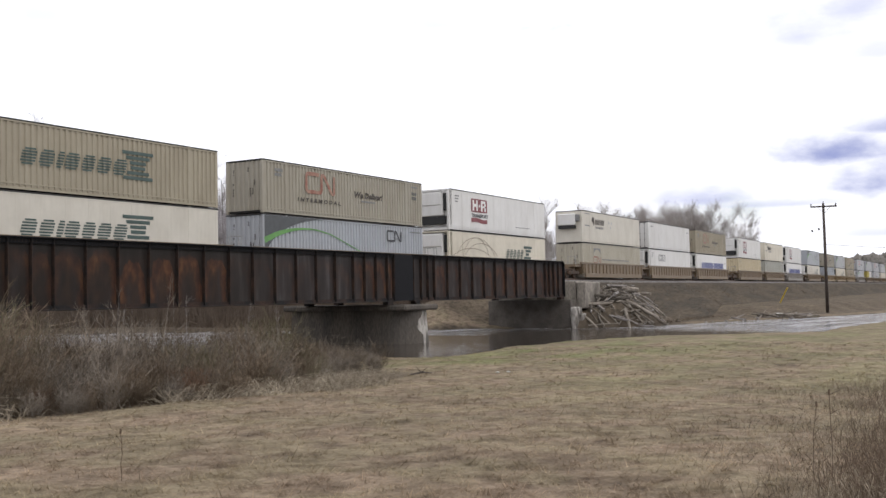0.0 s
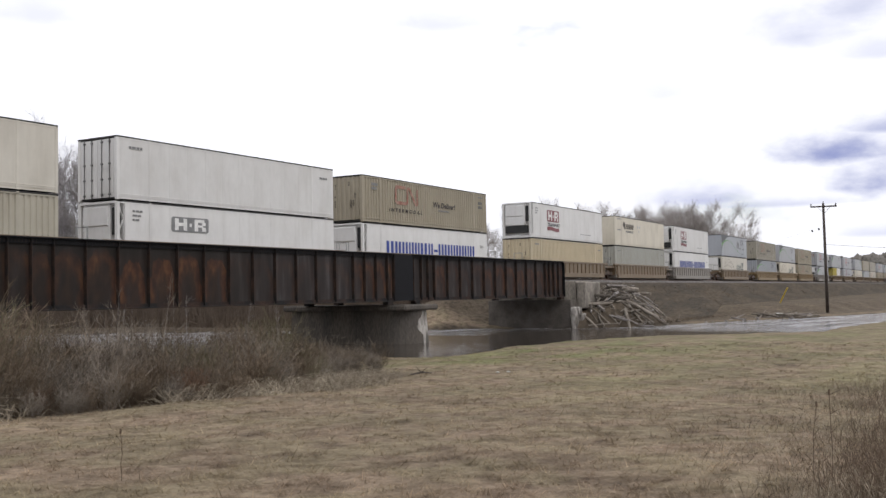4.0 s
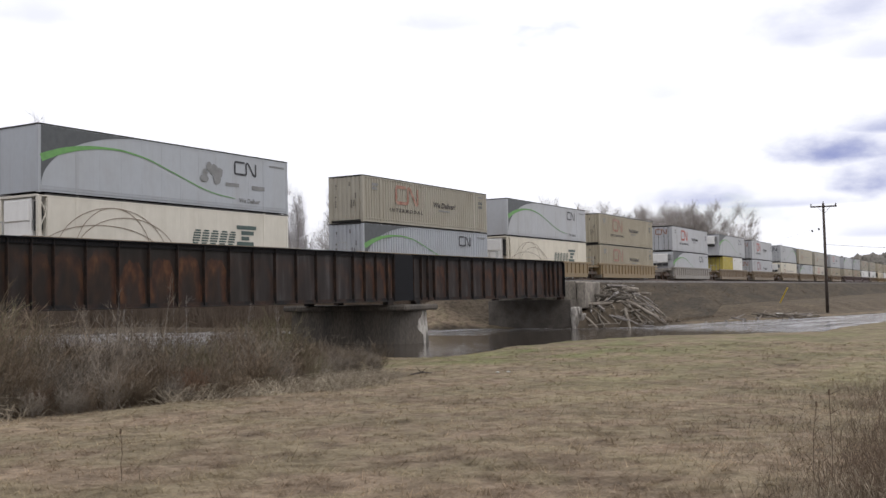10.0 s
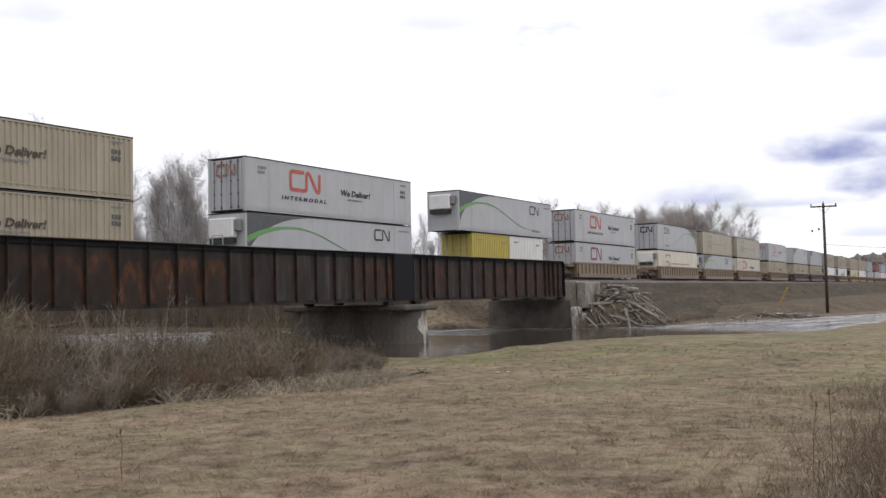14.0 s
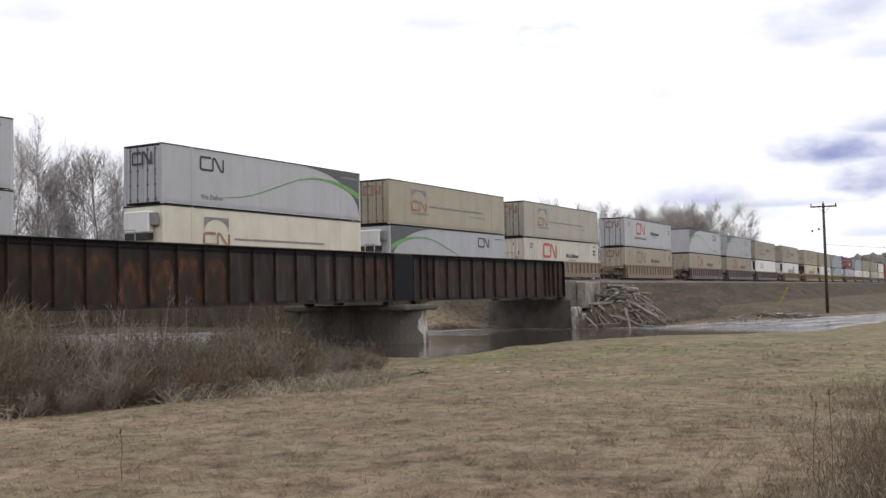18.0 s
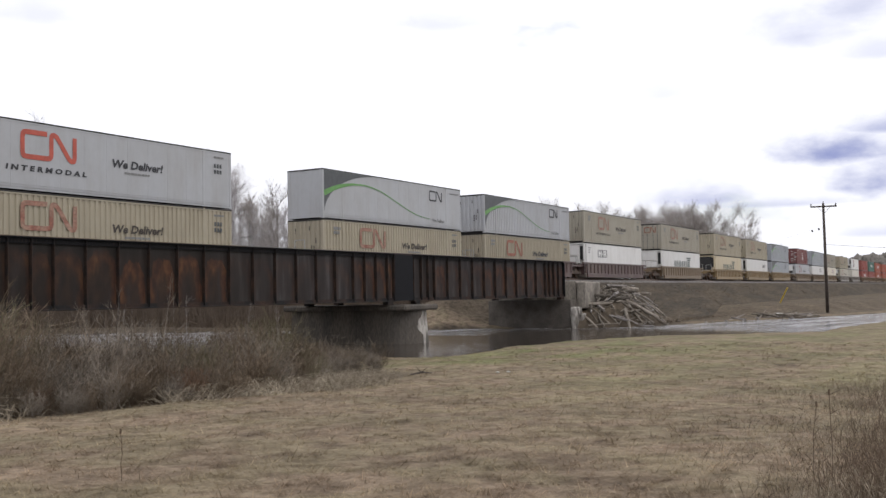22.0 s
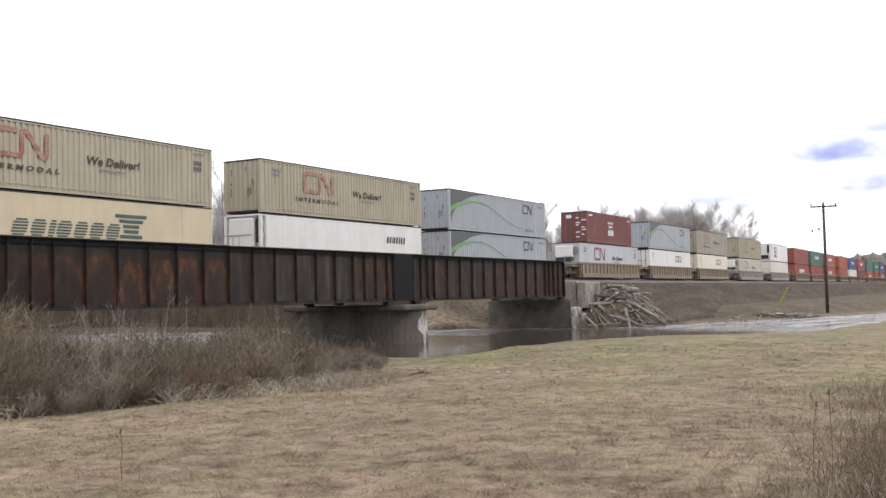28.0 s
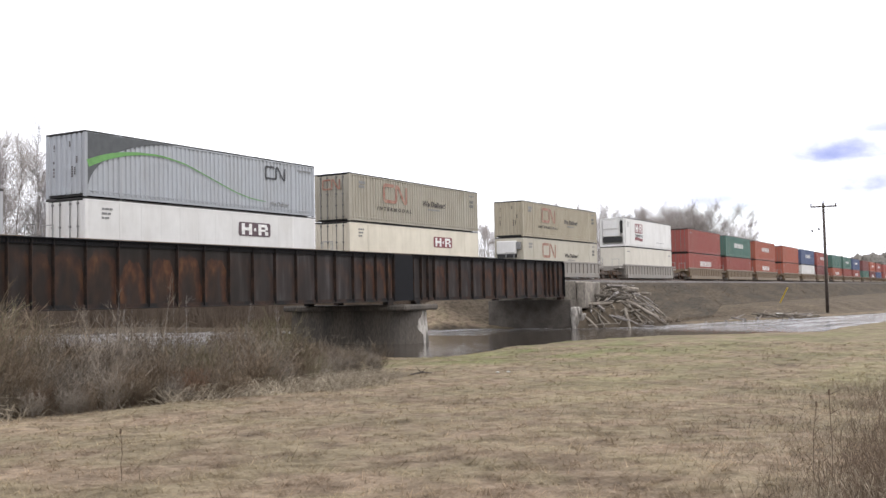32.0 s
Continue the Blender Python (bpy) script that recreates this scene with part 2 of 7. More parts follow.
M = {
    "tan": paint("tan_paint", (0.325, 0.286, 0.212)),
    "tan_yellow": paint("tan_yellow_paint", (0.345, 0.305, 0.228)),
    "tan_grey": paint("tan_grey_paint", (0.325, 0.30, 0.245)),
    "beige": paint("beige_paint", (0.40, 0.37, 0.30)),
    "cream": paint("cream_paint", (0.61, 0.56, 0.46), 0.35),
    "cream_yellow": paint("cream_yellow_paint", (0.52, 0.44, 0.30), 0.3),
    "white": paint("white_paint", (0.66, 0.65, 0.635), 0.22),
    "off_white": paint("off_white_paint", (0.58, 0.545, 0.475), 0.3),
    "grey": paint("grey_paint", (0.335, 0.353, 0.382), 0.2),
    "light_grey": paint("light_grey_paint", (0.385, 0.393, 0.412), 0.28),
    "mid_grey": paint("mid_grey_paint", (0.36, 0.36, 0.32), 0.3),
    "maroon": paint("maroon_paint", (0.155, 0.036, 0.035), 0.25),
    "red": paint("red_paint", (0.265, 0.056, 0.044), 0.25),
    "orange_red": paint("orange_red_paint", (0.32, 0.08, 0.046), 0.3),
    "green": paint("green_paint", (0.055, 0.135, 0.11), 0.25),
    "blue": paint("blue_paint", (0.055, 0.085, 0.185), 0.25),
    "yellow": paint("yellow_paint", (0.42, 0.34, 0.06), 0.3),
    "well_tan": paint("well_tan_paint", (0.155, 0.107, 0.063), 0.6),
    "well_yellow": paint("well_yellow_paint", (0.20, 0.135, 0.062), 0.6),
    "well_maroon": paint("well_maroon_paint", (0.075, 0.043, 0.042), 0.5),
    "well_grey": paint("well_grey_paint", (0.22, 0.20, 0.18), 0.5),
    "dark": mat("dark_grey_decal", (0.075, 0.08, 0.085), 0.5, bump=0.0, spread=0.08),
    "lime": mat("green_decal", (0.125, 0.30, 0.085), 0.5, bump=0.0, spread=0.08),
    "logo_red": mat("red_decal", (0.44, 0.085, 0.055), 0.5, bump=0.0, spread=0.1, fine=14),
    "logo_faded": mat("faded_red_decal", (0.235, 0.09, 0.06), 0.5, bump=0.0, spread=0.3, fine=9, second=(0.33, 0.22, 0.16), amount=0.8, scale=2.0),
    "logo_black": mat("black_decal", (0.03, 0.03, 0.035), 0.5, bump=0.0, spread=0.1),
    "logo_brown": mat("brown_red_decal", (0.205, 0.05, 0.058), 0.5, bump=0.0, spread=0.1),
    "logo_brick": mat("brick_red_decal", (0.26, 0.088, 0.055), 0.55, bump=0.0, spread=0.2, fine=9, second=(0.31, 0.17, 0.12), amount=0.5, scale=2.0),
    "logo_plum": mat("dark_plum_decal", (0.085, 0.05, 0.06), 0.5, bump=0.0, spread=0.1),
    "logo_umber": mat("umber_decal", (0.05, 0.038, 0.03), 0.5, bump=0.0, spread=0.1),
    "rod": mat("dark_lock_rod", (0.14, 0.135, 0.13), 0.5, 0.2, bump=0.0),
    "joint": mat("sooty_joint_plate", (0.007, 0.007, 0.009), 0.7, bump=0.05, spec=0.2),
    "logo_blue": mat("blue_decal", (0.03, 0.06, 0.30), 0.5, bump=0.0, spread=0.08),
    "logo_green": mat("green_grey_decal", (0.055, 0.088, 0.08), 0.5, bump=0.0, spread=0.1),
    "logo_white": mat("white_decal", (0.75, 0.74, 0.72), 0.5, bump=0.0, spread=0.05),
    "logo_grey": mat("grey_decal", (0.20, 0.20, 0.20), 0.5, bump=0.0, spread=0.1),
    "rubber": mat("black_trim", (0.02, 0.02, 0.02), 0.7, bump=0.0),
    "steel": mat("galvanised_steel", (0.35, 0.35, 0.34), 0.45, 0.6),
    "wheel": mat("wheel_steel", (0.06, 0.045, 0.035), 0.6, 0.5, second=(0.12, 0.06, 0.03)),
    "girder": girder_paint(),
    "girder_flange": mat("dark_girder_paint", (0.012, 0.011, 0.011), 0.75, 0, 0.3, 1.0, 14.0, 0.2, (0.06, 0.03, 0.018), 0.6, spec=0.3),
    # pier concrete: river stains, with the deck's shade darkened into the colour
    "dark_concrete": mat("shaded_stained_concrete", (0.070, 0.060, 0.051), 0.9, 0, 0.3, 0.9, 12.0, 0.5, (0.135, 0.112, 0.088), 0.7, stretch=(1, 1, 0.3)),
    "concrete": mat("weathered_concrete", (0.30, 0.268, 0.228), 0.9, 0, 0.3, 0.9, 9.0, 0.6, (0.09, 0.077, 0.064), 0.85, stretch=(1, 1, 0.4)),
    "bank": mat("scrubby_embankment", (0.088, 0.070, 0.050), 0.95, 0, 0.34, 0.7, 5.0, 0.3, (0.056, 0.047, 0.037), 0.8, 0.0, (0.16, 0.8, 1.2), (0.42, 0.58), 0.15, 0.08),
    "timber": mat("grey_timber", (0.22, 0.193, 0.163), 0.9, 0, 0.3, 2.0, 25.0, 0.4, (0.11, 0.09, 0.07), 0.8, 0.5, spec=0.2),
    "pole": mat("dark_pole_wood", (0.05, 0.04, 0.035), 0.85, 0, 0.3, 2.0, 20.0, 0.3, (0.09, 0.07, 0.06), 0.6),
    "stone": mat("rip_rap_stone", (0.17, 0.15, 0.13), 0.9, 0, 0.25, 1.5, 14.0, 0.5, (0.12, 0.11, 0.10), 0.7, 0.3),
    "ballast": mat("ballast", (0.17, 0.155, 0.145), 0.95, 0, 0.5, 1.2, 16.0, 1.0, (0.08, 0.07, 0.065), 0.6, dist=0.06),
    "rail": mat("rail_steel", (0.12, 0.08, 0.06), 0.5, 0.6),
    "guy": mat("yellow_guy_guard", (0.68, 0.47, 0.05), 0.5),
    "bark": mat("grey_bark", (0.20, 0.178, 0.165), 0.9, 0, 0.25, 2.0, 12.0, 0.3, (0.11, 0.09, 0.075), 0.7, 0.2, spec=0.2),
    "birch": mat("pale_bark", (0.27, 0.248, 0.235), 0.9, 0, 0.25, 2.0, 12.0, 0.3, (0.17, 0.145, 0.12), 0.7, 0.2, spec=0.2),
    "twig": mat("grey_brown_twig", (0.31, 0.28, 0.262), 0.9, 0, 0.25, 0.8, 9.0, 0.0, (0.42, 0.385, 0.365), 0.7, 0.25, spec=0.2),
    "pale_twig": mat("pale_grey_twig", (0.345, 0.322, 0.328), 0.9, 0, 0.25, 0.8, 9.0, 0.0, (0.45, 0.425, 0.432), 0.7, 0.25, spec=0.2),
    "shrub": mat("shrub_twig", (0.115, 0.085, 0.059), 0.9, 0, 0.35, 1.0, 9.0, 0.0, (0.225, 0.178, 0.13), 0.75, 0.4, spec=0.2),
    "shrub_grey": mat("grey_shrub_twig", (0.19, 0.163, 0.135), 0.9, 0, 0.4, 1.0, 9.0, 0.0, (0.135, 0.112, 0.09), 0.75, 0.35, spec=0.2),
    "pale_concrete": mat("pale_spalled_concrete", (0.38, 0.352, 0.318), 0.9, 0, 0.3, 1.6, 9.0, 0.6, (0.10, 0.088, 0.075), 1.0, stretch=(1, 1, 0.35), cut=(0.38, 0.52)),
    # concrete darkened to carry the shade under the girder end
    "shaded_concrete": mat("shaded_seat_concrete", (0.125, 0.108, 0.092), 0.9, 0, 0.3, 0.9, 12.0, 0.5, (0.065, 0.055, 0.047), 0.8),
    "bank_brush": mat("dull_bank_brush", (0.088, 0.066, 0.050), 0.9, 0, 0.3, 0.5, 9.0, 0.0, (0.135, 0.105, 0.082), 0.8, spec=0.2),
    "bud": mat("yellow_green_bud", (0.145, 0.125, 0.078), 0.9, 0, 0.3, 1.2, 9.0, 0.0, spec=0.2),
    "reed": mat("dry_reed", (0.36, 0.31, 0.235), 0.9, 0, 0.4, 2.5, 12.0, 0.0, (0.14, 0.11, 0.08), 0.85, 0.3, spec=0.2),
    "reed_dull": mat("dull_dead_grass", (0.17, 0.13, 0.09), 0.9, 0, 0.3, 0.5, 9.0, 0.0, (0.08, 0.065, 0.05), 0.9, spec=0.2),
    "rust_leaf": mat("rust_brown_leaf", (0.15, 0.09, 0.06), 0.9, 0, 0.3, 1.2, 9.0, 0.0, spec=0.2),
    "stalk": mat("dark_stalk", (0.125, 0.09, 0.063), 0.9, 0, 0.3, 1.2, 9.0, 0.0, spec=0.2),
    "far_wood": mat("far_woodland", (0.15, 0.14, 0.125), 0.95, 0, 0.25, 0.03, 0.4, 0.0, (0.20, 0.18, 0.16), 0.7, spec=0.1),
    "litter": mat("white_litter", (0.48, 0.47, 0.43), 0.6),
}


# ---- mesh helpers ----
def part(name, bm, material, parent=None, label="", smooth=False):
    """Links a bmesh (or a ready mesh) as one object under its thing."""
    if isinstance(bm, bmesh.types.BMesh):
        me = bpy.data.meshes.new(name)
        bm.to_mesh(me)
        bm.free()
        if smooth:
            for p in me.polygons:
                p.use_smooth = True
    else:
        me = bm
    if material and not me.materials:
        me.materials.append(material)
    ob = new(name, me)
    if parent:
        ob.parent = parent
    if label:
        ob["label"] = label
    return ob


def box(bm, x0, x1, y0, y1, z0, z1, bevel=0.0):
    vs = [bm.verts.new((x, y, z)) for x in (x0, x1) for y in (y0, y1) for z in (z0, z1)]
    fs = [bm.faces.new([vs[i] for i in q]) for q in
          ((0, 1, 3, 2), (4, 6, 7, 5), (0, 4, 5, 1), (2, 3, 7, 6), (0, 2, 6, 4), (1, 5, 7, 3))]
    if bevel:
        es = list({e for f in fs for e in f.edges})
        bmesh.ops.bevel(bm, geom=es, offset=bevel, segments=1, affect="EDGES", profile=0.5)


def boxes(*dims, bevel=0.0):
    bm = bmesh.new()
    for d in dims:
        box(bm, *d, bevel=bevel)
    return bm


def tube(bm, a, b, r0, r1=None, n=6):
    """A tapered rod from a to b."""
    a, b = Vector(a), Vector(b)
    r1 = r0 if r1 is None else r1
    q = (b - a).to_track_quat("Z", "Y")
    rings = []
    for p, r in ((a, r0), (b, r1)):
        rings.append([bm.verts.new(p + q @ Vector((r * math.cos(6.2832 * i / n), r * math.sin(6.2832 * i / n), 0))) for i in range(n)])
    for i in range(n):
        j = (i + 1) % n
        bm.faces.new((rings[0][i], rings[0][j], rings[1][j], rings[1][i]))
    bm.faces.new(rings[0][::-1])
    bm.faces.new(rings[1])


def poly(bm, pts, y):
    """A flat outline (x, z) in the plane y, seen from the -y side."""
    return bm.faces.new([bm.verts.new((x, y, z)) for x, z in pts])


def plate(bm, pts, y, t=0.004):
    """A thin raised plate with the outline pts, on the wall plane y."""
    f = poly(bm, pts, y)
    r = bmesh.ops.extrude_face_region(bm, geom=[f])
    for v in r["geom"]:
        if isinstance(v, bmesh.types.BMVert):
            v.co.y -= t


TEXTS = {}


def text_mesh(word, height, shear=0.0, bold=0.0):
    """Letters lying in the XZ plane, read from the -y side, starting at x = 0."""
    key = (word, height, shear, bold)
    if key not in TEXTS:
        cu = bpy.data.curves.new("lettering", "FONT")
        cu.body, cu.size, cu.extrude, cu.shear, cu.resolution_u = word, height * 1.4, 0.002, shear, 2
        cu.offset = bold
        ob = bpy.data.objects.new("lettering", cu)
        scene.collection.objects.link(ob)
        me = bpy.data.meshes.new_from_object(ob.evaluated_get(bpy.context.evaluated_depsgraph_get()))
        bpy.data.objects.remove(ob)
        me.transform(Matrix.Rotation(radians(90), 4, "X"))
        me.name = "lettering"
        TEXTS[key] = me
    return TEXTS[key].copy()


# ---- the line of the track ----
TRACK_Y, RAIL_Z = 37.01, 4.19
CURVE = 5.12e-4


def track_y(x):
    """Track centre: straight over the bridge, then an easy bend away, then straight again."""
    return TRACK_Y + CURVE * (max(0.0, x - 51.3) ** 2 - max(0.0, x - 132.7) ** 2) / 2


def track_z(x):
    return RAIL_Z + 0.00087 * max(0.0, x - 80)


def track_yaw(x):
    return math.atan(CURVE * (max(0.0, x - 51.3) - max(0.0, x - 132.7)))


# ---- ground ----
NEAR_SHORE = [(190, 2), (140, 6.5), (93, 11.6), (77, 12.9), (69.5, 13.4), (67, 16.5), (63, 20.3), (59.2, 22.3), (54.7, 24.0), (48.9, 24.9), (44.3, 24.4), (40.9, 24.4), (40.2, 25.4), (40.5, 26.9), (41.2, 28.5), (43, 30.9), (44.6, 34), (45.3, 40), (41.5, 52), (36, 57), (10, 64), (-30, 68)]
FAR_SHORE = [(-30, 92), (30, 84), (60, 79), (66, 70), (69, 60), (70, 52), (71, 46.5), (75, 43.5), (77, 36), (77.4, 32.4), (83.3, 27.8), (92, 25.2), (100, 22.0), (121, 15.8), (145, 11), (190, 7)]
RIVER = np.array(NEAR_SHORE + FAR_SHORE, float)


def river_distance(x, y):
    """Signed distance to the shore line, negative in the river."""
    a, b = RIVER, np.roll(RIVER, -1, axis=0)
    best, inside = np.full(x.shape, 1e9), np.zeros(x.shape, bool)
    for (ax, ay), (bx, by) in zip(a, b):
        dx, dy = bx - ax, by - ay
        t = np.clip(((x - ax) * dx + (y - ay) * dy) / (dx * dx + dy * dy), 0, 1)
        best = np.minimum(best, np.hypot(x - ax - t * dx, y - ay - t * dy))
        hit = ((ay > y) != (by > y)) & (x < dx * (y - ay) / (dy if dy else 1e-9) + ax)
        inside ^= hit
    return np.where(inside, -best, best)


def smooth(e0, e1, v):
    t = np.clip((v - e0) / (e1 - e0), 0, 1)
    return t * t * (3 - 2 * t)


def wobble(x, y, scale, seed):
    """Cheap smooth noise from a few sines."""
    rng = np.random.RandomState(seed)
    out = np.zeros_like(x)
    for k in range(7):
        a, f, p = rng.uniform(0, 6.28), rng.uniform(0.6, 2.2) / scale, rng.uniform(0, 6.28)
        out += np.sin((x * np.cos(a) + y * np.sin(a)) * f * 2 + p)
    return out / 7


def track_ys(x):
    return TRACK_Y + CURVE * (np.maximum(0, x - 51.3) ** 2 - np.maximum(0, x - 132.7) ** 2) / 2


def ground_height(x, y):
    x, y = np.asarray(x, float), np.asarray(y, float)
    r = np.hypot(x, y)
    sd = river_distance(x + 0.5 * wobble(x, y, 2.5, 3), y + 0.5 * wobble(x, y, 2.5, 4))
    z = 0.12 + 0.98 * smooth(36, 3, r) + 0.10 * smooth(2, 9, sd) + 0.08 * wobble(x, y, 6, 1) + 0.05 * wobble(x, y, 1.6, 2) + 0.022 * wobble(x, y, 0.6, 5) + 0.008 * wobble(x, y, 0.3, 15)
    z += 0.5 * smooth(9, -10, y) * smooth(30, 80, x)
    far = smooth(45, 100, y)
    z += far * (0.8 + 0.4 * wobble(x, y, 20, 6))
    # scrubby bank that dips to the river
    dip = smooth(16.5, 19.5, y - 0.12 * np.minimum(np.abs(x - 20), 30)) * smooth(37, 29, x)
    z -= 0.10 * dip * smooth(60, 32, y)
    # low shelf below the line, where the pole stands
    z += 1.0 * smooth(100, 115, x) * smooth(3.0, 9.0, sd) * smooth(10, 16, y)
    # embankment of the line, left out where the bridge stands
    d = np.abs(y - track_ys(x))
    gap = np.maximum(0, np.minimum(x - 22.0, 80.5 - x))
    top = RAIL_Z - 0.42 + 0.00087 * np.maximum(0, x - 80)
    bank = top - 1.9 - np.maximum(0, d - 2.7) / 1.65 - gap / 1.1
    # mound of earth and driftwood beside the abutment
    mound = 3.0 * np.exp(-((x - 84.0) / 6.0) ** 2) * smooth(27.4, 31.6, y) * smooth(37, 33, y) + 0.12 * wobble(x, y, 1.0, 9)
    z = np.maximum(np.maximum(z, bank), np.where(mound > 0.3, mound, -9))
    z = np.maximum(z, 3.3 * smooth(70.5, 84.0, x) * smooth(98, 88, x) * np.exp(-((y - 47.0) / 4.5) ** 2) + 0.14 * wobble(x, y, 1.4, 10))
    bed = -1.2
    k = smooth(-2.6, 0.8, sd)
    return bed + (z - bed) * k


def steps(*runs):
    out = []
    for a, b, n in runs:
        out += list(np.linspace(a, b, n, endpoint=False))
    return np.array(out + [runs[-1][1]])


def greenness(x, y, sd):
    """New grass comes along the shore and over the far side of the meadow."""
    return (smooth(9, 2, np.abs(sd - 5)) * smooth(36, 42, x + 0.4 * y) * smooth(34, 28, y) * smooth(76, 48, x)
            + 0.5 * smooth(15, 34, x) * smooth(17, 10, y) + 0.08 * smooth(40, 20, x))


def build_ground():
    xs = steps((-3500, -700, 6), (-700, -40, 30), (-40, -4, 24), (-4, 60, 150), (60, 135, 130), (135, 300, 80), (300, 700, 60), (700, 4500, 14))
    ys = steps((-3000, -200, 6), (-200, -12, 14), (-12, 2, 16), (2, 34, 92), (34, 60, 50), (60, 130, 36), (130, 400, 14), (400, 4500, 10))
    gx, gy = np.meshgrid(xs, ys, indexing="ij")
    gz = ground_height(gx, gy)
    nx, ny = gx.shape
    co = np.stack([gx, gy, gz], -1).reshape(-1, 3)
    i, j = np.meshgrid(np.arange(nx - 1), np.arange(ny - 1), indexing="ij")
    a = (i * ny + j).ravel()
    faces = np.stack([a, a + ny, a + ny + 1, a + 1], -1)
    me = bpy.data.meshes.new("ground")
    me.from_pydata(co.tolist(), [], faces.tolist())
    for p in me.polygons:
        p.use_smooth = True
    sd = river_distance(co[:, 0], co[:, 1])
    d = np.abs(co[:, 1] - track_ys(co[:, 0]))
    on_bank = smooth(1.0, 2.2, co[:, 2]) * smooth(11, 6, d)
    tan = np.exp(-((co[:, 0] - 79) / 7.0) ** 4 - ((co[:, 1] - 46.5) / 4.5) ** 4)     # dry grassy mound beyond the bridge
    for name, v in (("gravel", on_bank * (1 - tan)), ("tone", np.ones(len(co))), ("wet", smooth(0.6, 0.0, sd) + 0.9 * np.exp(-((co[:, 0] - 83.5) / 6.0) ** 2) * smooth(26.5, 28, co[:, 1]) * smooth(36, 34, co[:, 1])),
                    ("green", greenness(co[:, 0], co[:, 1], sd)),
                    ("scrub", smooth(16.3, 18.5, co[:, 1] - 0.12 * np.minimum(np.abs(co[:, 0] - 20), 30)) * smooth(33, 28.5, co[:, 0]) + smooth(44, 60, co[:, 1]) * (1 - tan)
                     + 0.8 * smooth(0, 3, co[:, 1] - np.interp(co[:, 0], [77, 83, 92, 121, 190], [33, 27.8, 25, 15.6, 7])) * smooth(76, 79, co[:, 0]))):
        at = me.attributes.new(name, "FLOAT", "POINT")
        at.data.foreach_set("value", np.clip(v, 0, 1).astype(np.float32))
    m = bpy.data.materials.new("meadow")
    m.use_nodes = True
    nd, ln = m.node_tree.nodes, m.node_tree.links.new
    b = nd["Principled BSDF"]
    b.inputs["Roughness"].default_value = 0.95
    b.inputs["Specular IOR Level"].default_value = 0.15
    tc = nd.new("ShaderNodeTexCoord")

    def nz(scale, detail=6.0, rough=0.6, stretch=None):
        n = nd.new("ShaderNodeTexNoise")
        n.inputs["Scale"].default_value, n.inputs["Detail"].default_value, n.inputs["Roughness"].default_value = scale, detail, rough
        src = tc.outputs["Object"]
        if stretch:
            mp = nd.new("ShaderNodeMapping")
            mp.inputs["Scale"].default_value = stretch
            ln(src, mp.inputs["Vector"])
            src = mp.outputs["Vector"]
        ln(src, n.inputs["Vector"])
        return n

    def ramp(src, *stops):
        r = nd.new("ShaderNodeValToRGB")
        while len(r.color_ramp.elements) < len(stops):
            r.color_ramp.elements.new(0.5)
        for e, (p, col) in zip(r.color_ramp.elements, stops):
            e.position, e.color = p, (*col, 1)
        ln(src, r.inputs["Fac"])
        return r.outputs["Color"]

    def mix(f, a, bb):
        x = nd.new("ShaderNodeMix")
        x.data_type = "RGBA"
        ln(f, x.inputs["Factor"])
        ln(a, x.inputs["A"])
        ln(bb, x.inputs["B"])
        return x.outputs["Result"]

    def attr(name):
        a = nd.new("ShaderNodeAttribute")
        a.attribute_name = name
        return a.outputs["Fac"]

    def times(a, bb):
        x = nd.new("ShaderNodeMath")
        x.operation = "MULTIPLY"
        ln(a, x.inputs[0])
        ln(bb, x.inputs[1])
        return x.outputs[0]

    mid, fine = nz(2.6, 5.0, 0.62), nz(13.0, 6.0, 0.68)
    tint = nz(0.75, 5.0, 0.6)
    straw = ramp(mid.outputs["Fac"], (0.28, (0.108, 0.081, 0.051)), (0.41, (0.187, 0.147, 0.094)), (0.55, (0.268, 0.217, 0.142)), (0.74, (0.226, 0.179, 0.118)))
    warm = ramp(mid.outputs["Fac"], (0.30, (0.115, 0.081, 0.056)), (0.43, (0.190, 0.141, 0.098)), (0.58, (0.262, 0.198, 0.139)))
    col = mix(ramp(tint.outputs["Fac"], (0.42, (0, 0, 0)), (0.58, (1, 1, 1))), straw, warm)
    greens = ramp(mid.outputs["Fac"], (0.3, (0.10, 0.104, 0.043)), (0.65, (0.20, 0.205, 0.092)))
    spots = ramp(nz(0.95, 3.0, 0.5).outputs["Fac"], (0.33, (0.55, 0.55, 0.55)), (0.45, (0, 0, 0)))
    clots = ramp(nz(3.4, 4.0, 0.6).outputs["Fac"], (0.30, (0.4, 0.4, 0.4)), (0.38, (0, 0, 0)))
    col = mix(clots, col, ramp(mid.outputs["Fac"], (0.3, (0.06, 0.045, 0.03)), (0.65, (0.12, 0.09, 0.06))))
    col = mix(spots, col, ramp(mid.outputs["Fac"], (0.3, (0.07, 0.052, 0.036)), (0.65, (0.17, 0.125, 0.083))))
    gmask = times(attr("green"), ramp(nz(0.33).outputs["Fac"], (0.40, (0, 0, 0)), (0.60, (0.85, 0.85, 0.85))))
    col = mix(gmask, col, greens)
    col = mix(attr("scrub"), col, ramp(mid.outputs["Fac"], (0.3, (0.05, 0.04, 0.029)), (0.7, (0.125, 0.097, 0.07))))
    stones = ramp(nz(2.2, 8.0, 0.7).outputs["Fac"], (0.3, (0.04, 0.035, 0.031)), (0.5, (0.085, 0.072, 0.06)), (0.72, (0.16, 0.125, 0.092)))
